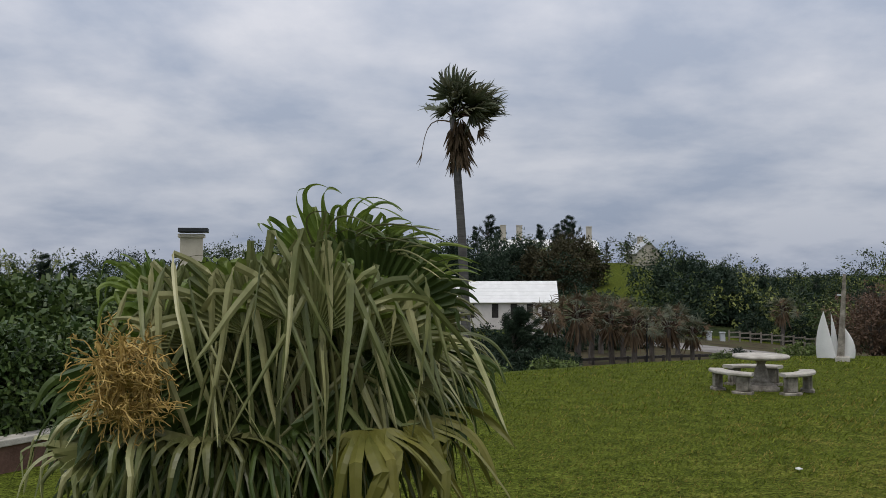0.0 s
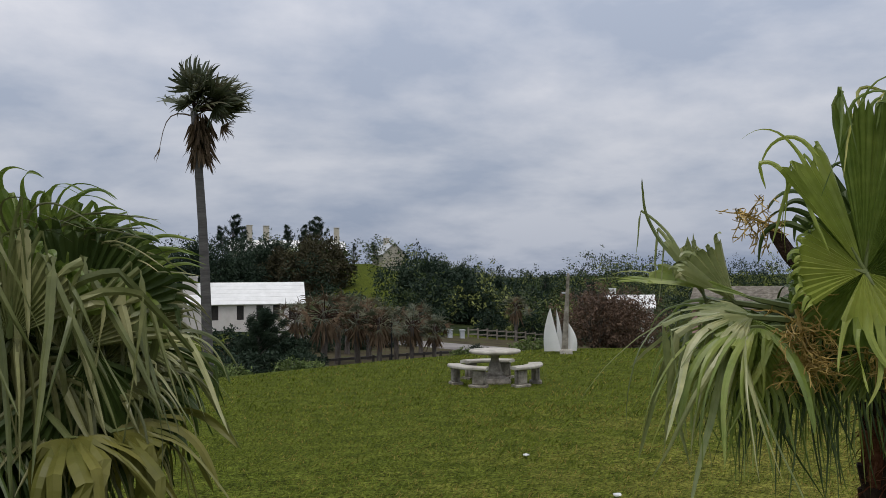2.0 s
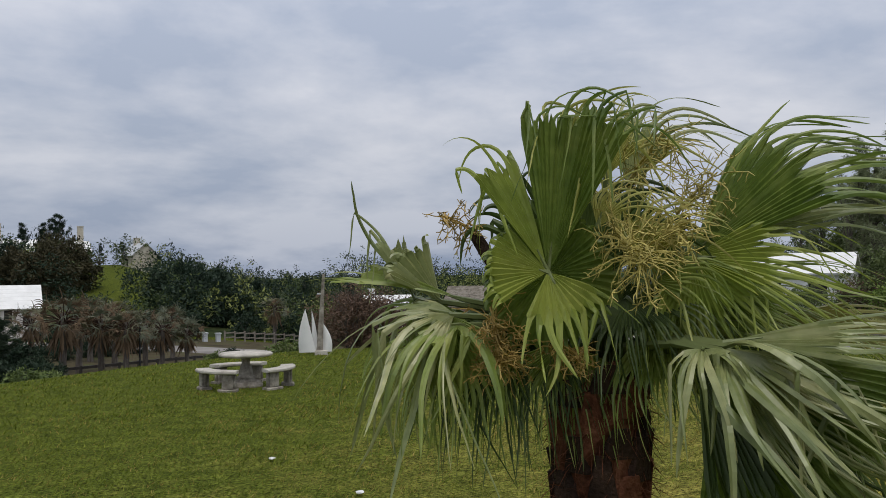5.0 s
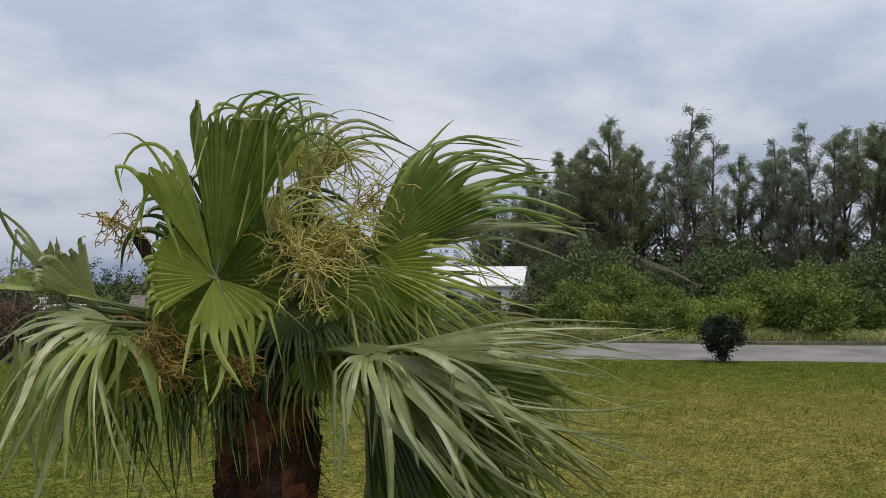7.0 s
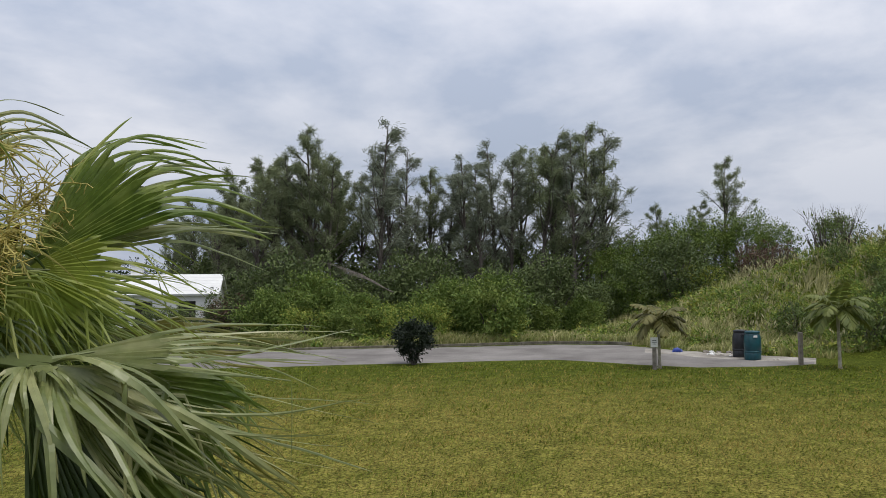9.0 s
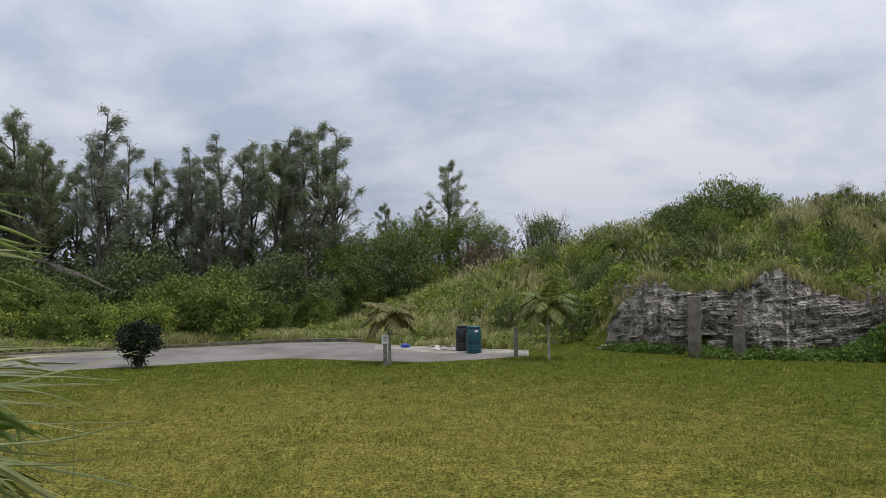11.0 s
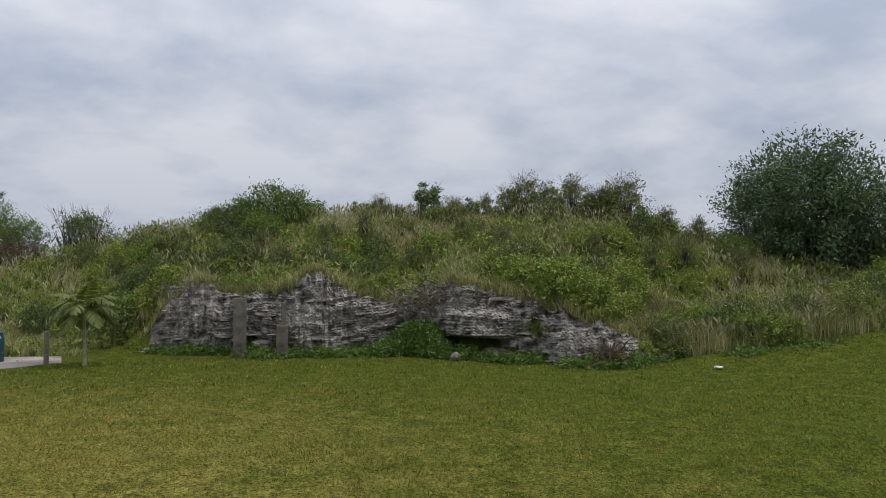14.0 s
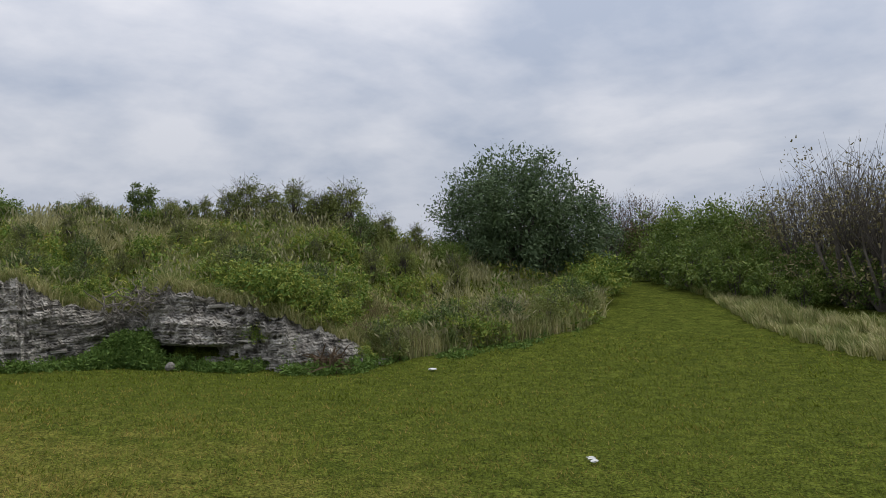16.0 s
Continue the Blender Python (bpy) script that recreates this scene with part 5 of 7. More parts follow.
def build_fan_palm_right():
    rng = np.random.default_rng(61)
    eye, o = Vector((0.298, -0.048, 2.58)), Vector((2.782, 2.761, 2.32))
    ob = thing("fan_palm", "low fan palm with wind-torn green fronds and yellow flower sprays", "palm")
    fr = basis(o - eye)
    foot = Vector((o.x, o.y, ground_z(o.x, o.y) - 0.05))
    palm_trunk(ob, rng, foot, o.z - 0.16, 0.165, 0.172)

    def fan(mat, hub, a, n, size, lo, hi, seg, fuse, droop, gust, **more):
        great_frond(ob, rng, o, fr, mat, hub, a, n, size, lo, hi, seg, fuse, droop, gust, **more)

    # behind: the shade is put into a darker leaf colour
    fan(FAN_SHADED, (0.22, 0.10, -0.35), (0.9, 0.15, -0.35), (-0.2, 0.5, 0.8), 0.95, -80, 90, 40, 0.45, 0.7, 0.8)
    fan(FAN_SHADED, (-0.32, 0.06, -0.40), (-0.8, 0.0, -0.35), (0.2, 0.6, 0.7), 0.6, -80, 90, 36, 0.45, 1.4, 0.2)
    fan(FAN_SHADED, (0.05, 0.2, -0.40), (0.1, 0.3, -0.9), (0, 0.9, -0.3), 0.7, -100, 100, 40, 0.4, 1.0, 0.4)
    fan(FAN_SHADED, (0.30, 0.05, -0.45), (0.5, -0.1, -0.9), (0, 0.8, 0.1), 0.9, -100, 100, 40, 0.4, 1.2, 0.4)
    fan(FAN_SHADED, (-0.25, 0.0, -0.45), (-0.4, -0.1, -0.9), (0, 0.8, 0.1), 0.9, -100, 100, 40, 0.4, 1.2, 0.2)
    # the dark curtain under the head; its darkest leaves carry painted shade
    fan(FAN_SHADED, (-0.27, 0.04, 0.05), (-0.45, -0.5, 0.4), (0.1, 0.4, 0.9), 0.70, -80, 70, 38, 0.3, 1.6, 0.1, slim=0.5)
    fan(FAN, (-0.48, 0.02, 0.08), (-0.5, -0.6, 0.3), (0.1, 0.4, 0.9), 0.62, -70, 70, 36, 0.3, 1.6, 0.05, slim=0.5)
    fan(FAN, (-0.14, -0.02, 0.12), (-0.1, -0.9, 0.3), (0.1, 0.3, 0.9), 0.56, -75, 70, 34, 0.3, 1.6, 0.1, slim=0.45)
    fan(FAN_SHADED, (0.12, 0.16, 0.10), (0.3, -0.3, 0.6), (0, 0.5, 0.8), 0.62, -90, 90, 40, 0.35, 1.6, 0.3, slim=0.5)
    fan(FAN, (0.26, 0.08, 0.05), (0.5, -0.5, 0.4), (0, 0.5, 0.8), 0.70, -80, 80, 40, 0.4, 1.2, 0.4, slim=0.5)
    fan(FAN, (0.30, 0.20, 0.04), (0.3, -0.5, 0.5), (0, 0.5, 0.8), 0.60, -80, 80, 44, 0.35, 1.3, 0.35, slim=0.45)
    fan(FAN_SHADED, (0.05, 0.22, 0.0), (0.05, -0.6, 0.4), (0, 0.5, 0.8), 0.55, -80, 80, 36, 0.35, 1.6, 0.2, slim=0.5)
    # the one to one side: folded ribbons that hang
    fan(FAN_PALE, (-0.58, 0.10, 0.22), (-0.92, 0.22, 0.30), (0.12, 0.93, 0.35), 0.92, -75, 55, 22, 0.14, 1.3, 0.03, kink=0.85, slim=0.85, fall=0.1, arch=0.14, wild=0.32, early=0.5)
    fan(FAN, (-0.56, 0.06, 0.26), (-0.45, 0.05, 0.85), (0.1, 0.95, 0.25), 0.76, -70, 60, 18, 0.14, 1.6, 0.03, kink=0.8, slim=0.8, fall=0.05, arch=0.14, wild=0.3)
    fan(FAN, (-0.52, 0.05, 0.14), (-0.85, -0.25, 0.2), (0.15, 0.7, 0.6), 0.70, -60, 65, 22, 0.36, 1.7, 0.03, kink=0.6, slim=0.55)
    fan(FAN, (-0.60, 0.10, 0.24), (0.12, -0.95, 0.25), (0.0, 0.3, 0.95), 0.56, -62, 62, 24, 0.45, 1.4, 0.05, slim=0.6)
    fan(FAN_SHADED, (-0.40, 0.0, 0.05), (-0.6, -0.4, 0.3), (0.1, 0.7, 0.6), 0.70, -80, 80, 40, 0.35, 1.7, 0.03, slim=0.5)
    fan(FAN_PALE, (-0.78, 0.16, 0.06), (-0.42, 0.90, 0.0), (0.6, 0.2, 0.75), 0.66, -18, 16, 7, 0.42, 0.25, -0.1, cup=0.6, kink=0.15, ragged=0.8)
    fan(FAN_PALE, (-0.66, 0.15, 0.08), (-0.68, 0.68, 0.1), (0.5, 0.4, 0.75), 0.36, -26, 30, 8, 0.72, 0.9, 0.05, cup=0.5, kink=0.5)
    fan(FAN, (-0.56, 0.16, 0.12), (-0.93, 0.27, 0.0), (0.3, 0.85, 0.4), 0.70, -9, 9, 5, 0.62, 0.25, 0.0, cup=0.5, kink=0.0, ragged=0.8)
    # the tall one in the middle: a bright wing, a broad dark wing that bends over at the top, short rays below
    # the wings' bright and dark greens paint the leaf's lit and shaded halves
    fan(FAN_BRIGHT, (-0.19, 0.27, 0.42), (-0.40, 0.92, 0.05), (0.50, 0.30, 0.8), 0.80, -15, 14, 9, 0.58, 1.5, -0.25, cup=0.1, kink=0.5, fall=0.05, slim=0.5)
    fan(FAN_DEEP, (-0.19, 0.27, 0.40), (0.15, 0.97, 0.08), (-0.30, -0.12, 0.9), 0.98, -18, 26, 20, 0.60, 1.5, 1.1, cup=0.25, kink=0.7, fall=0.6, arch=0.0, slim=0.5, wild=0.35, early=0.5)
    fan(FAN_STRAW, (-0.10, 0.72, 0.42), (0.02, 1, 0.05), (-0.2, 0.2, 1), 0.56, -48, 62, 17, 0.16, 1.0, 1.1, kink=0.6, slim=0.5, fall=0.1, wild=0.35, stalk=0.006)
    fan(FAN_SHADED, (-0.08, 0.22, 0.15), (0.1, 1.0, -0.1), (0, 0.1, 1), 0.72, -62, 62, 30, 0.55, 1.0, 0.6, kink=0.3)
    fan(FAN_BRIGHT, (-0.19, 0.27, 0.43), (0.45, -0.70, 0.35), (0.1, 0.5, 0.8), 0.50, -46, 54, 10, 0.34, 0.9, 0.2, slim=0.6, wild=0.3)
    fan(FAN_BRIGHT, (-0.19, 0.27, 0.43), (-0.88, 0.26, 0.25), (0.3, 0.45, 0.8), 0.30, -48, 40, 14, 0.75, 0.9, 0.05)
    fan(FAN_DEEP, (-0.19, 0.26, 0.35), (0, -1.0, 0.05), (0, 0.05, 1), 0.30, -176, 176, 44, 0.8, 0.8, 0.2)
    # loose pale ribbons blown over behind and across it
    fan(FAN_STRAW, (0.04, 0.66, 0.10), (0.16, 1, 0.0), (-0.2, 0.2, 1), 0.60, -34, 42, 17, 0.32, 0.9, 1.0, kink=0.5, slim=0.5, fall=0.35, wild=0.3)
    fan(FAN_STRAW, (0.0, 0.44, 0.36), (0.28, 1, -0.1), (-0.2, 0.2, 1), 0.52, -30, 46, 13, 0.20, 1.1, 0.9, kink=0.5, slim=0.45, fall=0.1, wild=0.35)
    fan(FAN_PALE, (0.14, 0.62, -0.10), (0.14, 1, -0.1), (-0.2, 0.1, 1), 0.72, -24, 36, 12, 0.40, 0.8, 1.1, kink=0.3, slim=0.55, wild=0.3)
    fan(FAN_STRAW, (0.14, 0.30, 0.20), (0.30, 1, 0.0), (-0.2, 0.2, 1), 0.66, -40, 46, 18, 0.24, 1.0, 1.0, kink=0.4, slim=0.4, wild=0.35)
    fan(FAN_STRAW, (0.20, 0.68, -0.10), (0.36, 1, -0.1), (-0.2, 0.1, 1), 0.58, -24, 30, 9, 0.25, 0.8, 1.5, kink=0.2, slim=0.22, wild=0.3)
    fan(FAN, (0.22, 0.22, 0.16), (0.5, 0.5, 0.3), (-0.2, 0.5, 0.8), 0.62, -60, 70, 18, 0.22, 1.3, 0.6, kink=0.4, slim=0.35, wild=0.35)
    # to the other side, blown out flat
    fan(FAN_DEEP, (0.37, 0.32, 0.12), (0.70, 0.70, 0.0), (-0.35, 0.30, 0.9), 1.10, -27, 26, 19, 0.50, 0.5, 1.5, kink=0.0, slim=0.8, arch=0.05)
    fan(FAN_PALE, (0.37, 0.33, 0.10), (0.80, 0.58, -0.1), (-0.30, 0.40, 0.85), 1.10, -14, 26, 14, 0.46, 0.5, 1.5, kink=0.0, slim=0.8, arch=0.05)
    fan(FAN, (0.37, 0.32, 0.16), (0.42, 0.90, 0.0), (-0.5, 0.2, 0.8), 0.72, -4, 4, 2, 0.5, 0.1, 0.15, kink=0.0)
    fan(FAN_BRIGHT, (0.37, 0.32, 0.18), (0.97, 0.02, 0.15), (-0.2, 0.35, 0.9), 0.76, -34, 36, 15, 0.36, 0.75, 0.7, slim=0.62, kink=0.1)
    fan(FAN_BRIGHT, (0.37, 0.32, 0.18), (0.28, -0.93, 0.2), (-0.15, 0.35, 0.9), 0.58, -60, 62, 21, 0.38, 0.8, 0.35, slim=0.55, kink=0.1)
    fan(FAN, (0.46, 0.20, 0.02), (0.93, -0.22, 0.1), (-0.1, 0.5, 0.8), 0.86, -44, 44, 30, 0.26, 0.8, 0.8, slim=0.45, kink=0.15, wild=0.3)
    fan(FAN_PALE, (0.40, 0.14, 0.0), (0.85, -0.35, 0.1), (-0.1, 0.5, 0.8), 0.92, -34, 34, 24, 0.24, 0.8, 0.9, slim=0.45, kink=0.15, wild=0.3)
    # the great low one, streaming away with the wind
    fan(FAN_PALE, (0.45, 0.00, 0.40), (0.985, 0.14, 0.0), (0.0, 0.70, 0.7), 1.18, -8, 22, 13, 0.32, 0.5, 1.2, kink=0.05, slim=0.7, arch=0.03)
    fan(FAN_PALE, (0.44, -0.02, 0.42), (0.95, -0.24, 0.12), (0.0, 0.62, 0.75), 1.28, -14, 30, 18, 0.22, 0.55, 1.1, kink=0.2, slim=0.7, arch=0.08)
    fan(FAN_PALE, (0.44, -0.03, 0.42), (0.78, -0.6, 0.15), (-0.1, 0.5, 0.85), 1.22, -16, 34, 17, 0.20, 0.75, 0.8, kink=0.25, slim=0.65, arch=0.1)
    fan(FAN_PALE, (0.45, -0.01, 0.44), (0.66, 0.28, 0.7), (0.0, 0.95, -0.2), 0.86, -34, 26, 7, 0.18, 1.3, 0.65, kink=0.6, slim=0.95, arch=0.2)
    fan(FAN_PALE, (0.37, -0.02, 0.46), (-0.15, 0.12, 0.95), (0.0, 0.95, -0.1), 0.52, -60, 46, 11, 0.22, 1.8, 0.1, kink=0.6, slim=0.8, arch=0.2)
    fan(FAN_PALE, (0.43, -0.02, 0.47), (0.40, -0.30, 0.8), (0.0, 0.8, 0.4), 0.92, -50, 44, 13, 0.15, 1.2, 0.55, kink=0.35, slim=0.9, arch=0.15, wild=0.3)
    # underside and inside of the leaf, their shade put into darker colours
    fan(FAN_DEEP, (0.44, -0.04, 0.34), (0.42, -0.9, 0.05), (-0.25, 0.15, 0.95), 0.80, -64, 34, 34, 0.74, 0.9, 0.45, cup=0.1, slim=0.6)
    fan(FAN_DEEP, (0.44, -0.04, 0.30), (0.85, -0.5, 0.0), (-0.15, 0.3, 0.9), 0.98, -28, 30, 22, 0.62, 0.8, 0.7, cup=0.1, slim=0.6)
    fan(FAN_SHADED, (0.38, -0.08, 0.22), (0.75, -0.55, 0.15), (-0.05, 0.6, 0.6), 1.0, -60, 60, 40, 0.5, 0.8, 0.6, slim=0.5)
    fan(FAN_YELLOW, (0.64, 0.06, -0.05), (0.98, -0.02, -0.2), (-0.05, 0.7, 0.6), 1.06, -14, 24, 11, 0.40, 0.45, 1.1, kink=0.0)
    fan(FAN_YELLOW, (0.60, -0.12, 0.15), (0.85, -0.5, 0.1), (-0.05, 0.6, 0.7), 1.10, -26, 30, 20, 0.36, 0.8, 0.7, slim=0.6)
    for x, y, k, w, size, tw in ((-0.42, 0.16, 0.34, (0.15, -0.8, 0.2), 0.24, 130), (-0.22, 0.02, 0.34, (0.6, -0.2, 0.3), 0.2, 50), (0.04, 0.46, 0.32, (0.2, -0.2, 0.4), 0.30, 110), (-0.50, 0.44, 0.12, (-0.4, 0.3, 0.3), 0.19, 46),
                                 (0.12, 0.62, 0.05, (0.3, 0.5, 0.2), 0.32, 60), (0.32, 0.50, 0.10, (0.4, 0.5, 0.1), 0.26, 60), (0.24, 0.36, 0.25, (0.1, 0.2, 0.3), 0.24, 50)):
        flower_spray(ob, rng, np.array(o) + np.array((x, y, k)) @ fr, np.array(w) @ fr, size, SPRAY_ORANGE if x < -0.1 else SPRAY, tw)
    # old brown flower sheaths
    for (x, y, k), (x1, y1, k1) in (((-0.40, 0.26, 0.15), (-0.52, 0.46, 0.15)), ((0.22, 0.20, 0.1), (0.36, 0.50, 0.1)), ((-0.28, 0.0, 0.2), (-0.36, 0.14, 0.28))):
        verts, faces = [], []
        p, q = Vector(np.array(o) + np.array((x, y, k)) @ fr), Vector(np.array(o) + np.array((x1, y1, k1)) @ fr)
        tube(verts, faces, [p, p.lerp(q, 0.4), p.lerp(q, 0.8), q], [0.02, 0.03, 0.026, 0.006], 7)
        raw("flower_sheath", verts, faces, FIBRE_DARK, ob)


def build_fan_palm_left():
    rng = np.random.default_rng(62)
    eye, o = Vector((0, 0, 2.62)), Vector((-0.608, 3.548, 2.36))
    ob = thing("fan_palm", "bushy low fan palm with a curtain of hanging split fronds", "palm")
    fr = basis(o - eye)
    foot = Vector((o.x, o.y, ground_z(o.x, o.y) - 0.05))
    palm_trunk(ob, rng, foot, o.z - 0.15, 0.19, 0.2, 30)

    def fan(mat, hub, a, n, size, lo, hi, seg, fuse, droop, gust, **more):
        great_frond(ob, rng, o, fr, mat, hub, a, n, size, lo, hi, seg, fuse, droop, gust, **more)

    # ones behind, darkened in colour to stand for shade
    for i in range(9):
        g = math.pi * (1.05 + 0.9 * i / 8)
        fan(FAN_SHADED, (0.30 * math.cos(g), -0.08 + 0.09 * (i % 3), 0.34 * math.sin(g)), (math.cos(g), 0.2 * (i % 3), math.sin(g)), (0, 0.9, 0.2), 0.44, -95, 95, 34, 0.45, 1.3, 0.3)
    # the head: three fans whose ribbons are blown over
    fan(FAN_DEEP, (0.20, 0.19, -0.05), (0.10, 1, 0.05), (0.05, 0.1, 1), 0.62, -58, 46, 23, 0.52, 0.75, 0.9, cup=0.1, kink=0.3, slim=0.7, fall=0.2)
    fan(FAN_DEEP, (0.36, 0.12, -0.05), (0.42, 0.9, 0.05), (-0.1, 0.15, 1), 0.54, -50, 45, 20, 0.52, 0.7, 1.0, kink=0.2, slim=0.65)
    fan(FAN_SHADED, (0.30, 0.06, 0.05), (0.25, 0.95, 0.15), (0, 0.2, 1), 0.52, -65, 65, 22, 0.66, 0.8, 0.8, kink=0.2)
    fan(FAN_DEEP, (-0.50, 0.15, 0.0), (-0.55, 0.82, 0.1), (0.2, 0.3, 0.9), 0.38, -46, 34, 12, 0.5, 1.3, 0.1, kink=0.8, slim=0.7)
    fan(FAN_DEEP, (-0.34, 0.07, 0.04), (-0.1, 0.95, 0.1), (0.1, 0.15, 1), 0.36, -50, 50, 16, 0.62, 1.2, 0.5, kink=0.3, slim=0.6)
    fan(FAN_SHADED, (-0.10, 0.04, -0.1), (0.0, 1, 0.0), (0.1, 0.1, 1), 0.46, -50, 50, 20, 0.60, 0.9, 0.9, kink=0.3)
    fan(FAN_OLIVE, (-0.06, 0.14, 0.0), (-0.05, 1, 0.1), (0.1, 0.2, 1), 0.44, -40, 40, 13, 0.40, 0.8, 1.2, kink=0.2, slim=0.5)
    fan(FAN_OLIVE, (0.16, 0.26, 0.04), (0.15, 1, 0.1), (0.05, 0.1, 1), 0.56, -44, 40, 13, 0.22, 0.7, 1.5, kink=0.15, slim=0.32, wild=0.35)
    fan(FAN_WEB, (0.34, 0.16, 0.04), (0.5, 0.85, 0.1), (-0.1, 0.2, 1), 0.54, -44, 36, 12, 0.22, 0.7, 1.5, kink=0.15, slim=0.32, wild=0.35)
    fan(FAN_OLIVE, (-0.36, 0.12, 0.06), (-0.2, 0.95, 0.1), (0.1, 0.15, 1), 0.46, -40, 40, 11, 0.22, 0.8, 1.3, kink=0.2, slim=0.32, wild=0.35)
    fan(FAN_OLIVE, (0.48, 0.04, 0.0), (0.85, 0.5, 0.1), (-0.2, 0.5, 0.8), 0.46, -50, 45, 16, 0.42, 1.1, 0.45, kink=0.3, slim=0.55)
    # the great leaves that face the porch: dark upright webs, long ribbons that fold over them and hang
    for x, y, k, lean, size, g in ((-0.34, 0.0, 0.18, -0.45, 0.90, 0.05), (-0.14, 0.04, 0.30, -0.2, 1.08, 0.06), (0.08, 0.04, 0.34, 0.05, 1.10, 0.08), (0.26, -0.02, 0.26, 0.25, 1.0, 0.10), (0.34, -0.12, 0.16, 0.4, 0.84, 0.12)):
        fan(FAN_DEEP, (x, y, k - 0.06), (lean * 0.8, 0.95, 0.05), (-lean * 0.2, 0.1, 1), 0.42, -70, 70, 18, 0.72, 1.6, g, kink=0.6, fall=0.5)
        fan(FAN_WEB, (x, y, k), (lean, 0.9, 0.12), (-lean * 0.3, 0.05, 1), size, -66, 66, 22, 0.24, 1.9, g, kink=1.0, slim=0.6, fall=0.22, arch=0.0, wild=0.30, ragged=0.6, early=0.3)
    fan(FAN_OLIVE, (0.10, -0.12, 0.24), (0.1, 0.7, 0.5), (0, 0.5, 0.7), 0.95, -85, 85, 25, 0.16, 2.2, 0.15, kink=1.0, slim=0.6, fall=0.03, wild=0.3, early=0.25)
    fan(FAN_OLIVE, (-0.22, -0.16, 0.24), (-0.2, 0.6, 0.6), (0, 0.6, 0.6), 0.92, -85, 85, 25, 0.16, 2.4, 0.08, kink=1.0, slim=0.6, fall=0.03, wild=0.3, early=0.25)
    # dead-straight old ribbons hanging below; the darkest have shade put into their colour
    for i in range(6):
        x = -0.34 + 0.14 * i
        fan((FAN_SHADED, FAN_OLIVE, FAN_SHADED, FAN_SHADED, FAN_OLIVE, FAN_YELLOW)[i], (x, -0.30 - 0.05 * (i % 2), 0.16), (x * 0.8, 0.0, 0.8), (0, 0.9, 0.3), 0.85 - 0.05 * max(0, i - 2), -80, 80, 24, 0.24, 2.4, 0.10 + 0.1 * (i > 3), kink=0.4, slim=0.42, fall=0.0, wild=0.3)
    # broad webs in the gaps, coloured dark to stand for the shade inside
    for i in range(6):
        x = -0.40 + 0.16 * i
        fan(FAN_SHADED, (x * 0.8, 0.12 - 0.5 * x * x, 0.06 + 0.04 * (i % 2)), (x, -0.9, 0.15), (0, 0.1, 1), 0.82 - 0.55 * max(0.0, x), -55, 55, 30, 0.7, 1.2, 0.1)
    fan(FAN_SHADED, (0.34, -0.02, 0.28), (-0.1, -0.95, 0.1), (0.1, 0.1, 0.95), 0.46, -50, 50, 16, 0.85, 1, 0.2)
    fan(FAN_SHADED, (0.10, 0.05, 0.20), (0.0, -0.95, 0.1), (0, 0.1, 1), 0.8, -70, 70, 26, 0.7, 1, 0.2)
    fan(FAN_SHADED, (-0.20, 0.02, 0.18), (-0.2, -0.95, 0.1), (0, 0.1, 1), 0.8, -70, 60, 26, 0.7, 1, 0.1)
    # low ones at the sides, folded; the lowest yellowing
    fan(FAN_WEB, (-0.50, -0.30, 0.24), (-0.55, 0.35, 0.7), (0.1, 0.9, 0.3), 0.62, -90, 80, 18, 0.34, 2.0, 0.03, kink=0.9, slim=0.6, arch=0.1, wild=0.3)
    fan(FAN_WEB, (-0.70, -0.38, 0.15), (-0.85, 0.25, 0.35), (0.1, 0.9, 0.4), 0.52, -80, 80, 17, 0.36, 2.0, 0.02, kink=0.9, slim=0.6, arch=0.1, wild=0.3)
    fan(FAN_SHADED, (-0.52, -0.44, 0.05), (-0.5, -0.4, 0.4), (0.1, 0.6, 0.8), 0.5, -90, 90, 26, 0.55, 1.5, 0.0)
    fan(FAN_OLIVE, (-0.30, -0.34, 0.30), (-0.2, 0.3, 0.9), (0, 0.95, 0.2), 0.62, -80, 80, 16, 0.34, 2.0, 0.1, kink=0.8, slim=0.65)
    fan(FAN_YELLOW, (0.26, -0.30, 0.40), (0.25, 0.2, 0.95), (0, 0.95, 0.1), 0.66, -85, 75, 12, 0.18, 1.8, 0.25, kink=0.6, slim=0.8, arch=0.2, wild=0.3)
    fan(FAN_YELLOW, (0.40, -0.30, 0.34), (0.8, 0.2, 0.5), (-0.1, 0.9, 0.3), 0.66, -60, 60, 10, 0.20, 1.3, 0.4, kink=0.4, slim=0.7, arch=0.15, wild=0.3)
    fan(FAN_OLIVE, (0.42, -0.16, 0.20), (0.75, 0.35, 0.5), (-0.1, 0.85, 0.4), 0.52, -60, 60, 17, 0.34, 1.5, 0.35, kink=0.4, slim=0.6, arch=0.1)
    fan(FAN_WEB, (0.44, -0.06, 0.10), (0.85, 0.40, 0.3), (-0.1, 0.85, 0.4), 0.52, -50, 55, 16, 0.36, 1.4, 0.35, kink=0.4, slim=0.6, arch=0.1)
    for x, y, k, w, size, tw in ((-0.58, 0.06, 0.46, (0.05, -1.0, 0.05), 0.23, 150), (-0.67, 0.04, 0.42, (0.3, -0.8, 0.1), 0.23, 130), (-0.48, 0.03, 0.46, (-0.1, -0.9, 0.1), 0.20, 90)):
        flower_spray(ob, rng, np.array(o) + np.array((x, y, k)) @ fr, np.array(w) @ fr, size, SPRAY_ORANGE, tw)


build_fan_palm_right()
build_fan_palm_left()


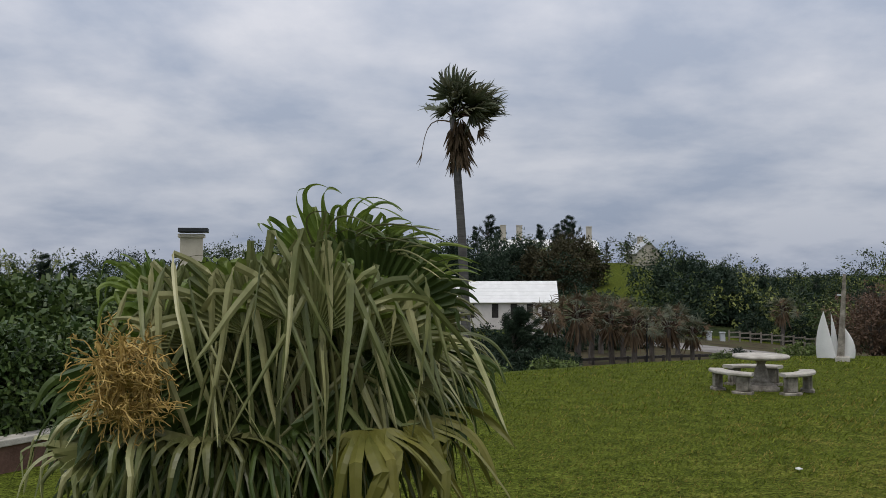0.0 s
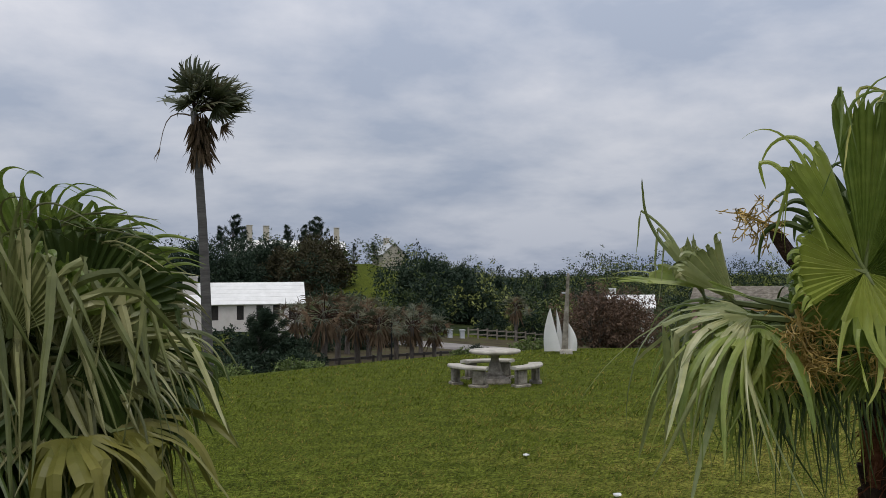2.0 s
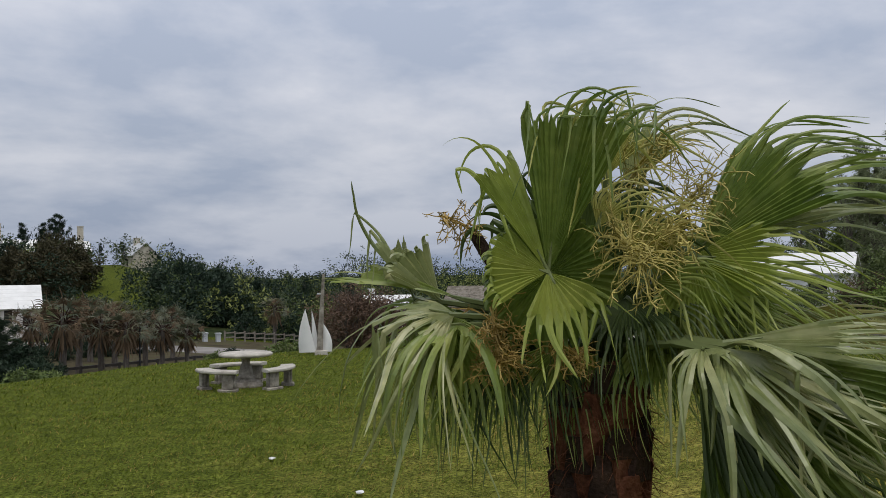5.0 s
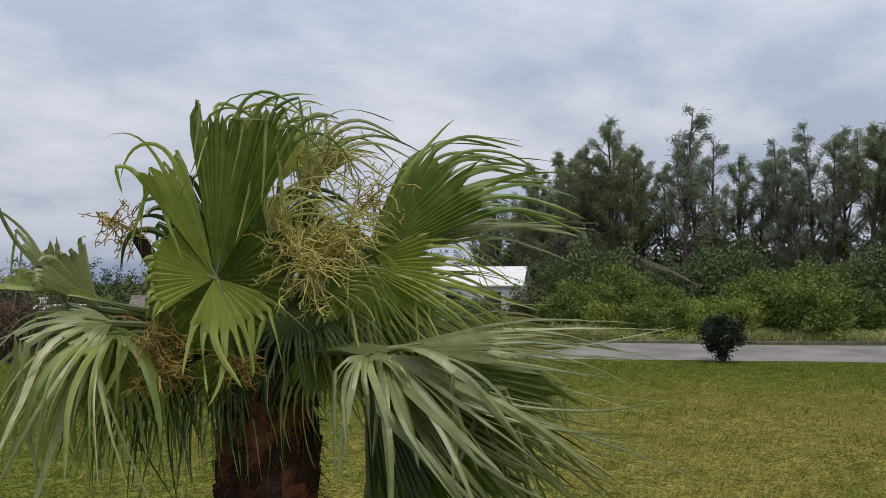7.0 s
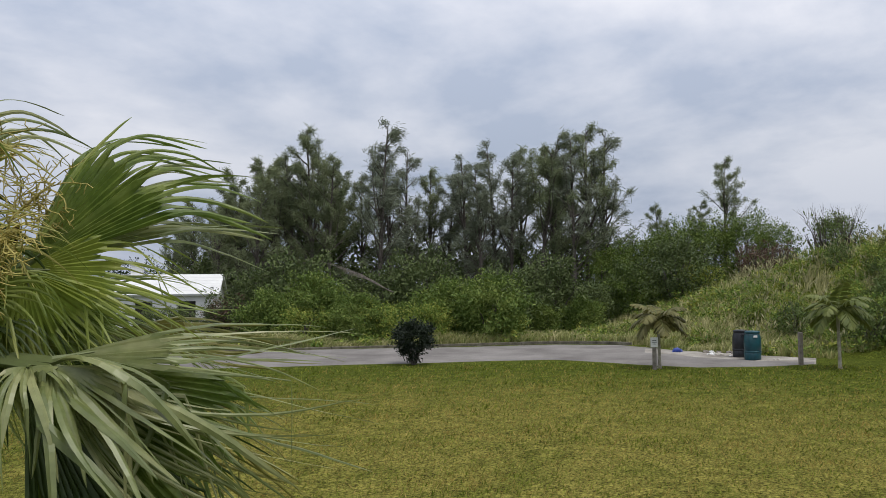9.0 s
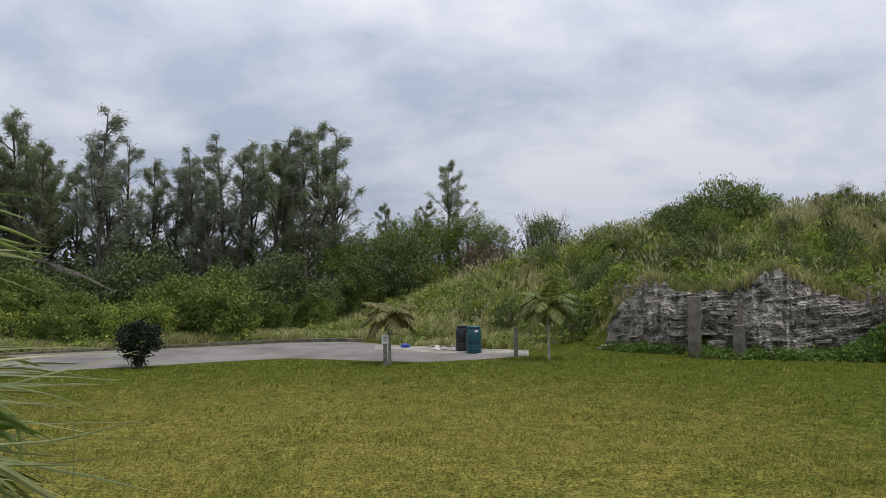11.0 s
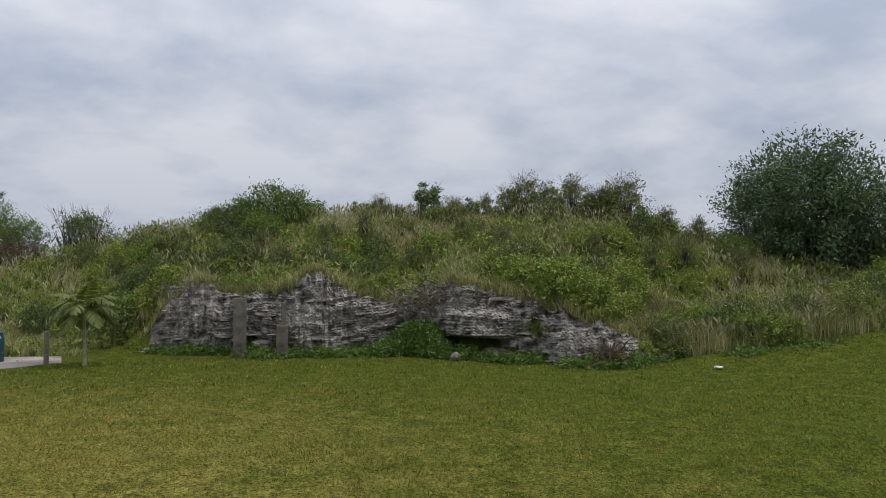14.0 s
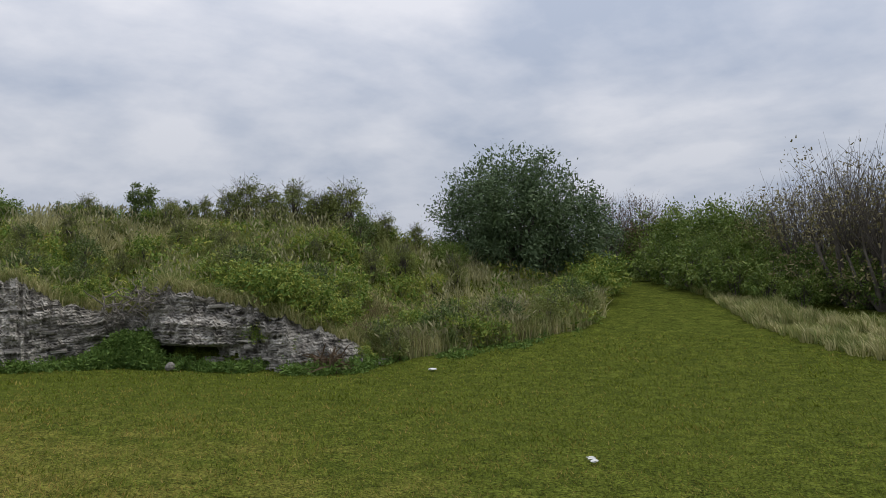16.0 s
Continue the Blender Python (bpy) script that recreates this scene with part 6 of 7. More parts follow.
def crown_of_fans(tree, rng, at, count, reach, size, seg, mats, up=0.2, droop=0.5, wind=0.6, blown=0.5, fuse=0.3, steep=1.1):
    """A head of fan leaves on stalks, swept to one side by the wind."""
    at = np.array(at)
    for i in range(count):
        g = i * 2.4 + rng.normal() * 0.2
        e = up + (steep - up) * (i + 0.5) / count
        d = unit(np.array([math.cos(g) * math.cos(e), math.sin(g) * math.cos(e), math.sin(e)]) + np.array(WIND) * blown)
        hub = at + d * reach * (0.75 + 0.4 * rng.random())
        n = unit(np.array([0, 0, 1.0]) + rng.normal(size=3) * 0.55 - np.array([d[0], d[1], 0]) * 0.3)
        ob = strips("frond", fan_blade(rng, hub, d, n, size * (0.8 + 0.35 * rng.random()), 210, droop, wind, 0.2, seg, 8, fuse), mats[i % len(mats)], tree)
        verts, faces = [], []
        p, q = Vector(at), Vector(hub)
        tube(verts, faces, [p, p.lerp(q, 0.5) + Vector((0, 0, 0.05)), q], [0.03, 0.022, 0.015], 4, False)
        raw("leaf_stalk", verts, faces, FIBRE_DARK, ob)


def dead_skirt(tree, rng, at, height, radius, count, length):
    """Dead brown leaves hanging under the head of a palm."""
    n = count
    g = rng.random(n) * 2 * np.pi
    z = rng.random(n) * height
    p = np.column_stack([at[0] + radius * 0.7 * np.cos(g), at[1] + radius * 0.7 * np.sin(g), at[2] - z * 0.6])
    d = unit(np.column_stack([np.cos(g), np.sin(g), np.full(n, -1.6)]) + rng.normal(size=(n, 3)) * 0.35 + np.array(WIND) * 0.35)
    s = length * (0.5 + 0.7 * rng.random(n))
    strips("dead_fronds", leaf_strips(p, d, unit(rng.normal(size=(n, 3))), s, s * 0.17, 0.4), DEADLEAF, tree, "hanging dead brown fronds")


def build_tall_palm():
    rng = np.random.default_rng(63)
    ob = thing("tall_palm", "tall thin-trunked fan palm with a wind-swept crown at the lawn's edge", "palm")
    b = bearing(1.55, 26.6)
    top = bearing(0.72, 26.5, 7.3)
    pts = [b - Vector((0, 0, 0.1))] + [b.lerp(top, f) + Vector((0.07 * math.sin(math.pi * f), 0, 0)) for f in (0.06, 0.2, 0.4, 0.6, 0.8, 1.03)]
    verts, faces = [], []
    tube(verts, faces, pts, [0.24, 0.17, 0.15, 0.14, 0.13, 0.12, 0.10], 14)
    raw("trunk", verts, faces, PALMBARK, ob, "slender grey ringed trunk", smooth=True)
    crown_of_fans(ob, rng, top + Vector((0, 0, 0.15)), 30, 0.85, 1.0, 20, (FAN_SHADE, FAN_SHADE, OAKFAN), 0.0, 0.5, 2.2, 0.85, 0.5, 0.8)
    dead_skirt(ob, rng, top + Vector((0.16, 0, 0.12)), 2.0, 0.17, 340, 0.5)
    for dx, dz, mat in ((-1.0, -1.1, DEADLEAF), (0.95, -0.35, DEADLEAF)):
        verts, faces = [], []
        q = top + Vector((dx, 0, dz))
        bow = [top.lerp(q, f) + Vector((dx * 0.30, 0, 0.55 * abs(dx))) * math.sin(math.pi * f) * (1 - 0.4 * f) for f in (0, 0.14, 0.28, 0.42, 0.56, 0.7, 0.85, 1)]
        tube(verts, faces, bow, [0.026, 0.024, 0.021, 0.018, 0.015, 0.012, 0.010, 0.007], 5)
        raw("dead_stalk", verts, faces, mat, ob)
    h = top + Vector((0.75, 0, -0.25))
    strips("frond", fan_blade(rng, np.array(h), (0.8, 0, -0.55), (0, -1, 0.3), 0.55, 120, 0.3, 0.4, 0.2, 16, 8), DEADLEAF, ob)
    h = top + Vector((-0.95, 0, -0.9))
    strips("frond", fan_blade(rng, np.array(h), (-0.25, 0, -0.95), (0, -1, 0.1), 0.5, 16, 0.6, 0.0, 0.2, 4, 8), DEADLEAF, ob)


build_tall_palm()


def build_palm_row():
    """Shaggy palms along the road in the valley."""
    rng = np.random.default_rng(64)
    kinds = []
    for mats in ((DEADLEAF, OAKFAN, DEADLEAF, FAN_SHADE), (OAKFAN, DEADLEAF, FAN_SHADE, OAKFAN), (FAN_SHADE, OAKFAN, FAN_SHADE, DEADLEAF)):
        ob = thing("palm_tree", "shaggy brown-green palm with hanging dead fronds by the road", "palm", "palms along the valley road")
        verts, faces = [], []
        tube(verts, faces, [(0, 0, -0.2), (0, 0, 0.6), (0.05, 0, 1.6), (0.05, 0, 3.0)], [0.20, 0.15, 0.14, 0.12], 9)
        raw("trunk", verts, faces, BARK, ob)
        crown_of_fans(ob, rng, (0.05, 0, 2.65), 30, 0.85, 0.7, 14, mats, -0.6, 0.5, 0.25, 0.08, 0.24)
        dead_skirt(ob, rng, (0.05, 0, 2.6), 1.0, 0.3, 70, 0.7)
        kinds.append(ob)
    place(kinds[0], [(8.7, 54, 0, 1.42), (9.6, 62, 20, 1.35), (10.9, 56, 160, 1.26), (6.9, 64, 20, 1.2)], "palms along the valley road")
    place(kinds[1], [(12.3, 55, 60, 1.2), (11.6, 65, 50, 1.3), (13.4, 60, 90, 1.15), (21.2, 92, 40, 1.3)], "palms along the valley road")
    place(kinds[2], [(14.4, 57, 30, 1.08), (15.9, 58, 100, 0.95), (15.0, 68, 150, 1.1), (10.2, 70, 10, 1.3)], "palms along the valley road")


build_palm_row()


def feather_palm(label, height, leaves, length, a, r, seed, mat):
    """A young palm with feather leaves on a thin stem."""
    rng = np.random.default_rng(seed)
    ob = thing("young_palm", label, "palm", "young palms by the road")
    p0 = bearing(a, r)
    top = p0 + Vector((0.03, 0.02, height))
    verts, faces = [], []
    tube(verts, faces, [p0 - Vector((0, 0, 0.05)), p0 + Vector((0, 0, 0.1)), p0.lerp(top, 0.5), top], [0.09, 0.055, 0.045, 0.055], 9)
    raw("trunk", verts, faces, YOUNGBARK, ob)
    for i in range(leaves):
        g = i * 2.4
        e = 0.15 + 1.1 * (i / leaves)
        d = np.array([math.cos(g) * math.cos(e), math.sin(g) * math.cos(e), math.sin(e)])
        p, out, rib = np.array(top), [], []
        for k in range(23):
            rib.append(Vector(p))
            d = unit(d + np.array([0, 0, -0.075]) + np.array(WIND) * 0.02)
            p = p + d * length / 22
            side = unit(np.cross(d, [0, 0, 1.0]))
            for s in (-1, 1):
                w = unit(side * s + d * 0.7 + np.array([0, 0, -0.35]) + rng.normal(size=3) * 0.12)
                q = np.array([p])
                out.append(leaf_strips(q, np.array([w]), np.array([unit(np.cross(w, d))]), np.array([0.32 * math.sin(math.pi * (0.15 + 0.8 * k / 22)) + 0.05]), np.array([0.075]), 0.25)[0])
        ob2 = strips("frond", np.array(out), mat, ob)
        verts, faces = [], []
        tube(verts, faces, rib, [0.014 * (1 - 0.85 * k / 22) for k in range(23)], 4, False)
        raw("leaf_rib", verts, faces, STALK, ob2)


feather_palm("young palm with bleached brown-green drooping leaves beside a sign", 1.5, 17, 1.0, 85.55, 28.6, 65, DRYFROND)
feather_palm("young green feather palm on a pale thin trunk", 1.75, 18, 1.15, 95.9, 29.6, 66, FEATHER)


# ---- the weathered rock face along the mound ----
def rock_face(name, a0, a1, seed, label):
    rng = np.random.default_rng(seed)
    ob = thing(name, label, "rock")
    verts, faces = [], []
    cols, rows = int((a1 - a0) / 0.10), 78
    tops = []
    for i in range(cols + 1):
        a = a0 + (a1 - a0) * i / cols
        edge = min(1.0, 0.25 + 9 * min(i / cols, 1 - i / cols)) ** 0.7
        foot = line(FOOT, a)
        top = line(CLIFF, a) * (1.08 + 0.16 * noise.noise((a * 0.9, seed, 0)) + 0.12 * noise.noise((a * 3.1, seed, 4))) * edge + 0.1
        # the weathered humps are fluted, the rest lies in thin beds
        hump = max(step(99.6, 101.0, a) * step(104.8, 103.6, a), step(107.6, 108.6, a) * step(113.0, 110.6, a), 0.7 * step(124, 126, a))
        for k in range(rows + 1):
            f = k / rows
            z = top * f
            dip = 0.5 * noise.noise((a * 0.35, z * 0.4, seed)) - (a - 108) * 0.05 * step(109, 113, a)
            bed = z * 11 + dip * 6 + 0.3 * noise.noise((a * 1.4, z * 2, seed + 3))
            lay = math.floor(bed)
            out = (0.26 * noise.noise((lay * 3.7, a * 0.45, seed + 1)) + 0.10 * noise.noise((lay * 1.3, a * 2.2, seed + 2))) * (1 - 0.5 * hump)
            groove = 0.15 * math.exp(-((bed - lay) / 0.2) ** 2) * (1 - 0.45 * hump)
            bulge = 0.5 * noise.noise((a * 0.33, z * 0.8, seed + 5)) + 0.25 * hump * math.sin(math.pi * min(1, f * 1.1))
            flute = hump * (0.20 * noise.noise((a * 3.6, z * 0.9, seed + 8)) + 0.13 * noise.noise((a * 8.0, z * 1.7, seed + 11)))
            rough = flute + 0.22 * noise.noise((a * 1.9, z * 1.2, seed + 9)) + 0.12 * noise.noise((a * 4.6, z * 4.0, seed + 6)) + 0.09 * noise.noise((a * 12, z * 13, seed + 7))
            # a shadowed hollow under the pale block at one end
            ledge = step(117.6, 118.6, a) * step(122.6, 121.4, a)
            bulge += ledge * (0.5 * step(0.80, 0.94, z) * step(1.9, 1.5, z) - 1.1 * step(0.30, 0.38, z) * step(0.82, 0.74, z))
            r = foot - 0.45 + 0.85 * f ** 1.5 - (out + bulge + rough) * edge + groove
            p = bearing(a, r, z - 0.12 + 0.04 * noise.noise((a * 9, z * 9, seed)))
            verts.append(p)
        for back, up in ((0.5, 0.05), (1.6, -0.1)):
            verts.append(bearing(a, foot + 0.75 + back, top - 0.12 + up))
        tops.append((a, top))
    m = rows + 3
    for i in range(cols):
        for k in range(m - 1):
            q = i * m + k
            faces.append((q, q + 1, q + m + 1, q + m))
    raw("face", verts, faces, ROCK, ob)
    # loose beds and blocks that stand proud of the face
    for i in range(int((a1 - a0) * 2.2)):
        a = a0 + (a1 - a0) * (0.06 + 0.88 * rng.random())
        top = line(CLIFF, a)
        z = top * rng.random() ** 0.8
        w, d, h = 0.25 + 0.6 * rng.random(), 0.25 + 0.2 * rng.random(), 0.05 + 0.09 * rng.random() ** 2
        bm = bmesh.new()
        bmesh.ops.create_cube(bm, size=1)
        bmesh.ops.subdivide_edges(bm, edges=bm.edges[:], cuts=1, use_grid_fill=True)
        for v in bm.verts:
            q = noise.noise_vector(v.co * 1.7 + Vector((i * 3.1, seed, 0)))
            v.co = Vector((v.co.x * w * (1 - 0.3 * abs(v.co.y)), v.co.y * d, v.co.z * h)) + q * 0.05
        c = bearing(a, line(FOOT, a) - 0.45 + 0.85 * (z / max(top, 0.3)) ** 1.5 + 0.05, z)
        bmesh.ops.transform(bm, matrix=Matrix.Translation(c) @ Matrix.Rotation(radians(-a) + 0.25 * rng.normal(), 4, "Z") @ Matrix.Rotation(0.06 * rng.normal(), 4, "Y"), verts=bm.verts)
        part("rock_slab", bm, ROCK_PALE if rng.random() < 0.4 else ROCK, ob)
    return tops


def hanging_grass(tops, seed, n):
    rng = np.random.default_rng(seed)
    a = np.array([tops[int(i)][0] for i in rng.integers(len(tops), size=n)]) + rng.normal(size=n) * 0.05
    z = np.array([line(tops, q) for q in a]) - 0.16
    r = np.array([line(FOOT, q) for q in a]) + 0.3 + 1.0 * rng.random(n)
    xy = np.column_stack([r * np.sin(np.radians(a)), r * np.cos(np.radians(a))])
    g = grass_blades(rng, xy, 0.35 + 0.5 * rng.random(n), 0.014 + 0.018 * rng.random(n), 0.4)
    g[..., 2] += (z - g[:, 0, :, 2].mean(1))[:, None, None]
    # the outer ones hang forward over the edge
    out = -np.column_stack([xy, np.zeros(n)]) / r[:, None]
    for i, f in enumerate((0, 0.5, 1.0)):
        g[:, i] += (out * (0.35 * f * f) - np.array([0, 0, 0.25]) * f * f)[:, None, :] * rng.random(n)[:, None, None]
    return g


T1 = rock_face("rock_outcrop", 98.9, 118.3, 71, "weathered grey layered limestone outcrop under rough grass")
T2 = rock_face("rock_outcrop", 116.8, 133.0, 72, "dark undercut limestone ledge at the mound's foot")
tagged(strips("overhanging_grass", np.concatenate([hanging_grass(T1, 73, 3000), hanging_grass(T2, 74, 3000)]), STRAW), "dry grass hanging over the rock's edge", "grass", kind="stuff")
tagged(strips("overhanging_grass", np.concatenate([hanging_grass(T1, 75, 2600), hanging_grass(T2, 76, 2600)]), ROUGH), "green grass hanging over the rock's edge", "grass", kind="stuff")


def build_rock_posts():
    for a, r, w, h, tip in ((105.05, 30.9, 0.44, 2.05, 0), (107.7, 30.3, 0.38, 1.1, 0.85)):
        ob = thing("concrete_post", "old stained concrete post standing against the rock face", "post", "posts at the rock", bearing(a, r))
        bm = bmesh.new()
        box(bm, (0, 0, h / 2 - 0.1), (w, 0.3, h + 0.2), 0, 0.025)
        bmesh.ops.subdivide_edges(bm, edges=[e for e in bm.edges if e.calc_length() > 0.5], cuts=5)
        for v in bm.verts:
            v.co += noise.noise_vector(v.co * 5) * 0.015
        shaft = part("shaft", bm, STAINED, ob)
        if tip:
            bm = bmesh.new()
            box(bm, (0.05, 0.05, h + tip / 2 - 0.05), (0.17, 0.14, tip), 0, 0.02)
            part("broken_stub", bm, STAINED, ob)
        ob.rotation_euler.z = radians(-a)


build_rock_posts()


def build_roots():
    rng = np.random.default_rng(77)
    for a, z, n, s in ((101.6, 2.25, 22, 0.6), (116.2, 1.95, 30, 0.95), (117.6, 2.2, 30, 0.85)):
        ob = thing("root_tangle", "bleached tangle of dead roots above the rock", "roots", "dead roots")
        for _ in range(n):
            verts, faces = [], []
            p = bearing(a + rng.normal() * 0.8, line(FOOT, a) - 0.25 + 0.3 * rng.random(), z + rng.normal() * 0.2)
            d = Vector(rng.normal(size=3))
            d.z = d.z * 0.5 - 0.25
            d = d + bearing(a, -1.0, 0) * 0.5
            pts = [p]
            for _k in range(6):
                d = (d + Vector(rng.normal(size=3)) * 0.55).normalized()
                p = p + d * s * 0.2
                pts.append(p)
            w = 0.016 + 0.028 * rng.random()
            tube(verts, faces, pts, [w * (1 - 0.12 * k) for k in range(7)], 5)
            raw("root", verts, faces, DEADWOOD, ob)
    ob = thing("dead_frond_heap", "heap of dead brown palm fronds at the foot of the rock", "palm fronds")
    c = np.array(bearing(128.9, 26.5)) + np.array([0, 0, 0.15])
    n = 260
    d = unit(rng.normal(size=(n, 3)) + np.array([0, 0, 0.5]))
    s = 0.4 + 0.5 * rng.random(n)
    strips("fronds", leaf_strips(np.repeat(c[None], n, 0) + rng.normal(size=(n, 3)) * np.array([0.25, 0.25, 0.15]), d, unit(rng.normal(size=(n, 3))), s, s * 0.08, 0.3), DEADLEAF, ob)
    # a fallen bare branch in the thicket behind the road
    ob = thing("fallen_branch", "bare pale fallen branch lying in the thicket", "branch")
    for k in range(9):
        verts, faces = [], []
        p = bearing(68.0, 40.5, 2.55)
        q = bearing(66.2 - 0.25 * k + rng.normal() * 0.2, 40.4, 3.1 + 0.09 * k)
        tube(verts, faces, [bearing(68.5, 40.6, 2.38), p, p.lerp(q, 0.5) + Vector((0, 0, 0.12)), q], [0.034, 0.028, 0.018, 0.007], 5)
        raw("limb", verts, faces, DEADWOOD, ob)


build_roots()


# ---- things on the lawn ----
def arc_slab(name, r0, r1, a0, a1, z0, z1, mat, parent, label="", n=14, soft=0.02):
    """A curved slab with softened edges."""
    ring = ((r0 + soft, z0), (r1 - soft, z0), (r1, z0 + soft), (r1, z1 - soft), (r1 - soft, z1), (r0 + soft, z1), (r0, z1 - soft), (r0, z0 + soft))
    verts, faces, m = [], [], len(ring)
    for i in range(n + 1):
        g = radians(a0 + (a1 - a0) * i / n)
        inset = 0.03 if i in (0, n) else 0.0
        for r, z in ring:
            r = r0 + (r1 - r0) * (0.5 + ((r - r0) / (r1 - r0) - 0.5) * (1 - 4 * inset))
            verts.append((r * math.cos(g), r * math.sin(g), z))
    for i in range(n):
        for k in range(m):
            faces.append((i * m + k, i * m + (k + 1) % m, (i + 1) * m + (k + 1) % m, (i + 1) * m + k))
    faces.append(tuple(range(m))[::-1])
    faces.append(tuple(n * m + k for k in range(m)))
    return raw(name, verts, faces, mat, parent, label)


def build_picnic_table():
    at = bearing(19.93, 21.3)
    ob = thing("picnic_table", "round cast concrete garden table on a turned pedestal", "table", "", at)
    lathe("tabletop", [(0.50, 0.70), (0.58, 0.715), (0.625, 0.74), (0.63, 0.77), (0.60, 0.795), (0.55, 0.80), (0.0, 0.802)], CONCRETE, ob, sides=40)
    lathe("pedestal", [(0.27, 0.10), (0.27, 0.15), (0.20, 0.17), (0.225, 0.20), (0.215, 0.24), (0.17, 0.26), (0.165, 0.30), (0.145, 0.42), (0.095, 0.56), (0.095, 0.62), (0.14, 0.67), (0.22, 0.705)], WORN_CONCRETE, ob, sides=24)
    lathe("base", [(0.42, -0.03), (0.42, 0.05), (0.36, 0.07), (0.36, 0.11), (0.29, 0.12)], WORN_CONCRETE, ob, sides=8)
    for turn in (-158, -46, 82):
        b = thing("curved_bench", "curved cast concrete bench with ornamental legs beside the table", "bench", "benches round the table", at)
        b.rotation_euler.z = radians(turn)
        arc_slab("seat", 0.80, 1.16, -38, 38, 0.40, 0.475, CONCRETE, b)
        for g in (-26, 26):
            leg = arc_slab("leg", 0.88, 1.08, g - 7, g + 7, 0.06, 0.40, WORN_CONCRETE, b, n=4)
            arc_slab("foot", 0.83, 1.13, g - 12, g + 12, -0.03, 0.06, WORN_CONCRETE, leg, n=4)
            for s in (-1, 1):
                verts, faces = [], []
                gg = radians(g + s * 7.5)
                tube(verts, faces, [(0.98 * math.cos(gg), 0.98 * math.sin(gg), 0.06), (1.0 * math.cos(gg), 1.0 * math.sin(gg), 0.2), (0.97 * math.cos(gg), 0.97 * math.sin(gg), 0.38)], [0.05, 0.028, 0.045], 7)
                raw("scroll", verts, faces, WORN_CONCRETE, leg, smooth=True)


build_picnic_table()


def build_sail_sculpture():
    at = bearing(24.4, 29.2)
    ob = thing("sail_sculpture", "white sail-shaped sculpture with a tall pale mast", "sculpture", "", at)
    ob.rotation_euler.z = radians(-24)

    def sail(name, x0, x1, xt, top, bow, y, lean=0.0):
        verts, faces, n = [], [], 12
        for i in range(n + 1):
            f = i / n
            left = x0 + (xt - x0) * f ** 1.6 - bow * math.sin(math.pi * f) * 0.4
            right = x1 + (xt - x1) * f + 0.01
            for x in (left, (left + right) / 2, right):
                b = 0.10 * math.sin(math.pi * min(1, max(0, (x - left) / max(right - left, 0.01)))) * (1 - f)
                for t in (0.0, 0.05):
                    verts.append((x, y + b + t + lean * f, 0.08 + top * f))
        for i in range(n):
            a, c = i * 6, (i + 1) * 6
            for k in (0, 2):
                faces += [(a + k, a + k + 2, c + k + 2, c + k), (a + k + 1, c + k + 1, c + k + 3, a + k + 3)]
            faces += [(a, c, c + 1, a + 1), (a + 4, a + 5, c + 5, c + 4)]
        raw(name, verts, faces, WHITE, ob, smooth=True)

    sail("sail", -0.66, -0.12, -0.46, 1.42, 0.14, -0.1)
    sail("sail", 0.40, -0.02, 0.06, 1.02, -0.20, 0.12)
    sail("sail", -0.06, -0.26, -0.26, 1.40, -0.06, 0.3)
    bm = bmesh.new()
    box(bm, (0.0, 0.0, 1.35), (0.22, 0.10, 2.6), 0, 0.015)
    for v in bm.verts:
        if v.co.z > 1.4:
            v.co.x = 0.15 + v.co.x * 0.4
    part("mast", bm, WORN_CONCRETE, ob, "tall tapering pale grey mast")
    bm = bmesh.new()
    box(bm, (0.04, 0.0, 2.0), (0.22, 0.06, 0.05), 0, 0.01)
    part("spreader", bm, GREYWHITE, ob)
    bm = bmesh.new()
    box(bm, (0.05, 0.05, 0.04), (0.42, 0.5, 0.2), 0, 0.03)
    part("plinth", bm, CONCRETE, ob)


build_sail_sculpture()


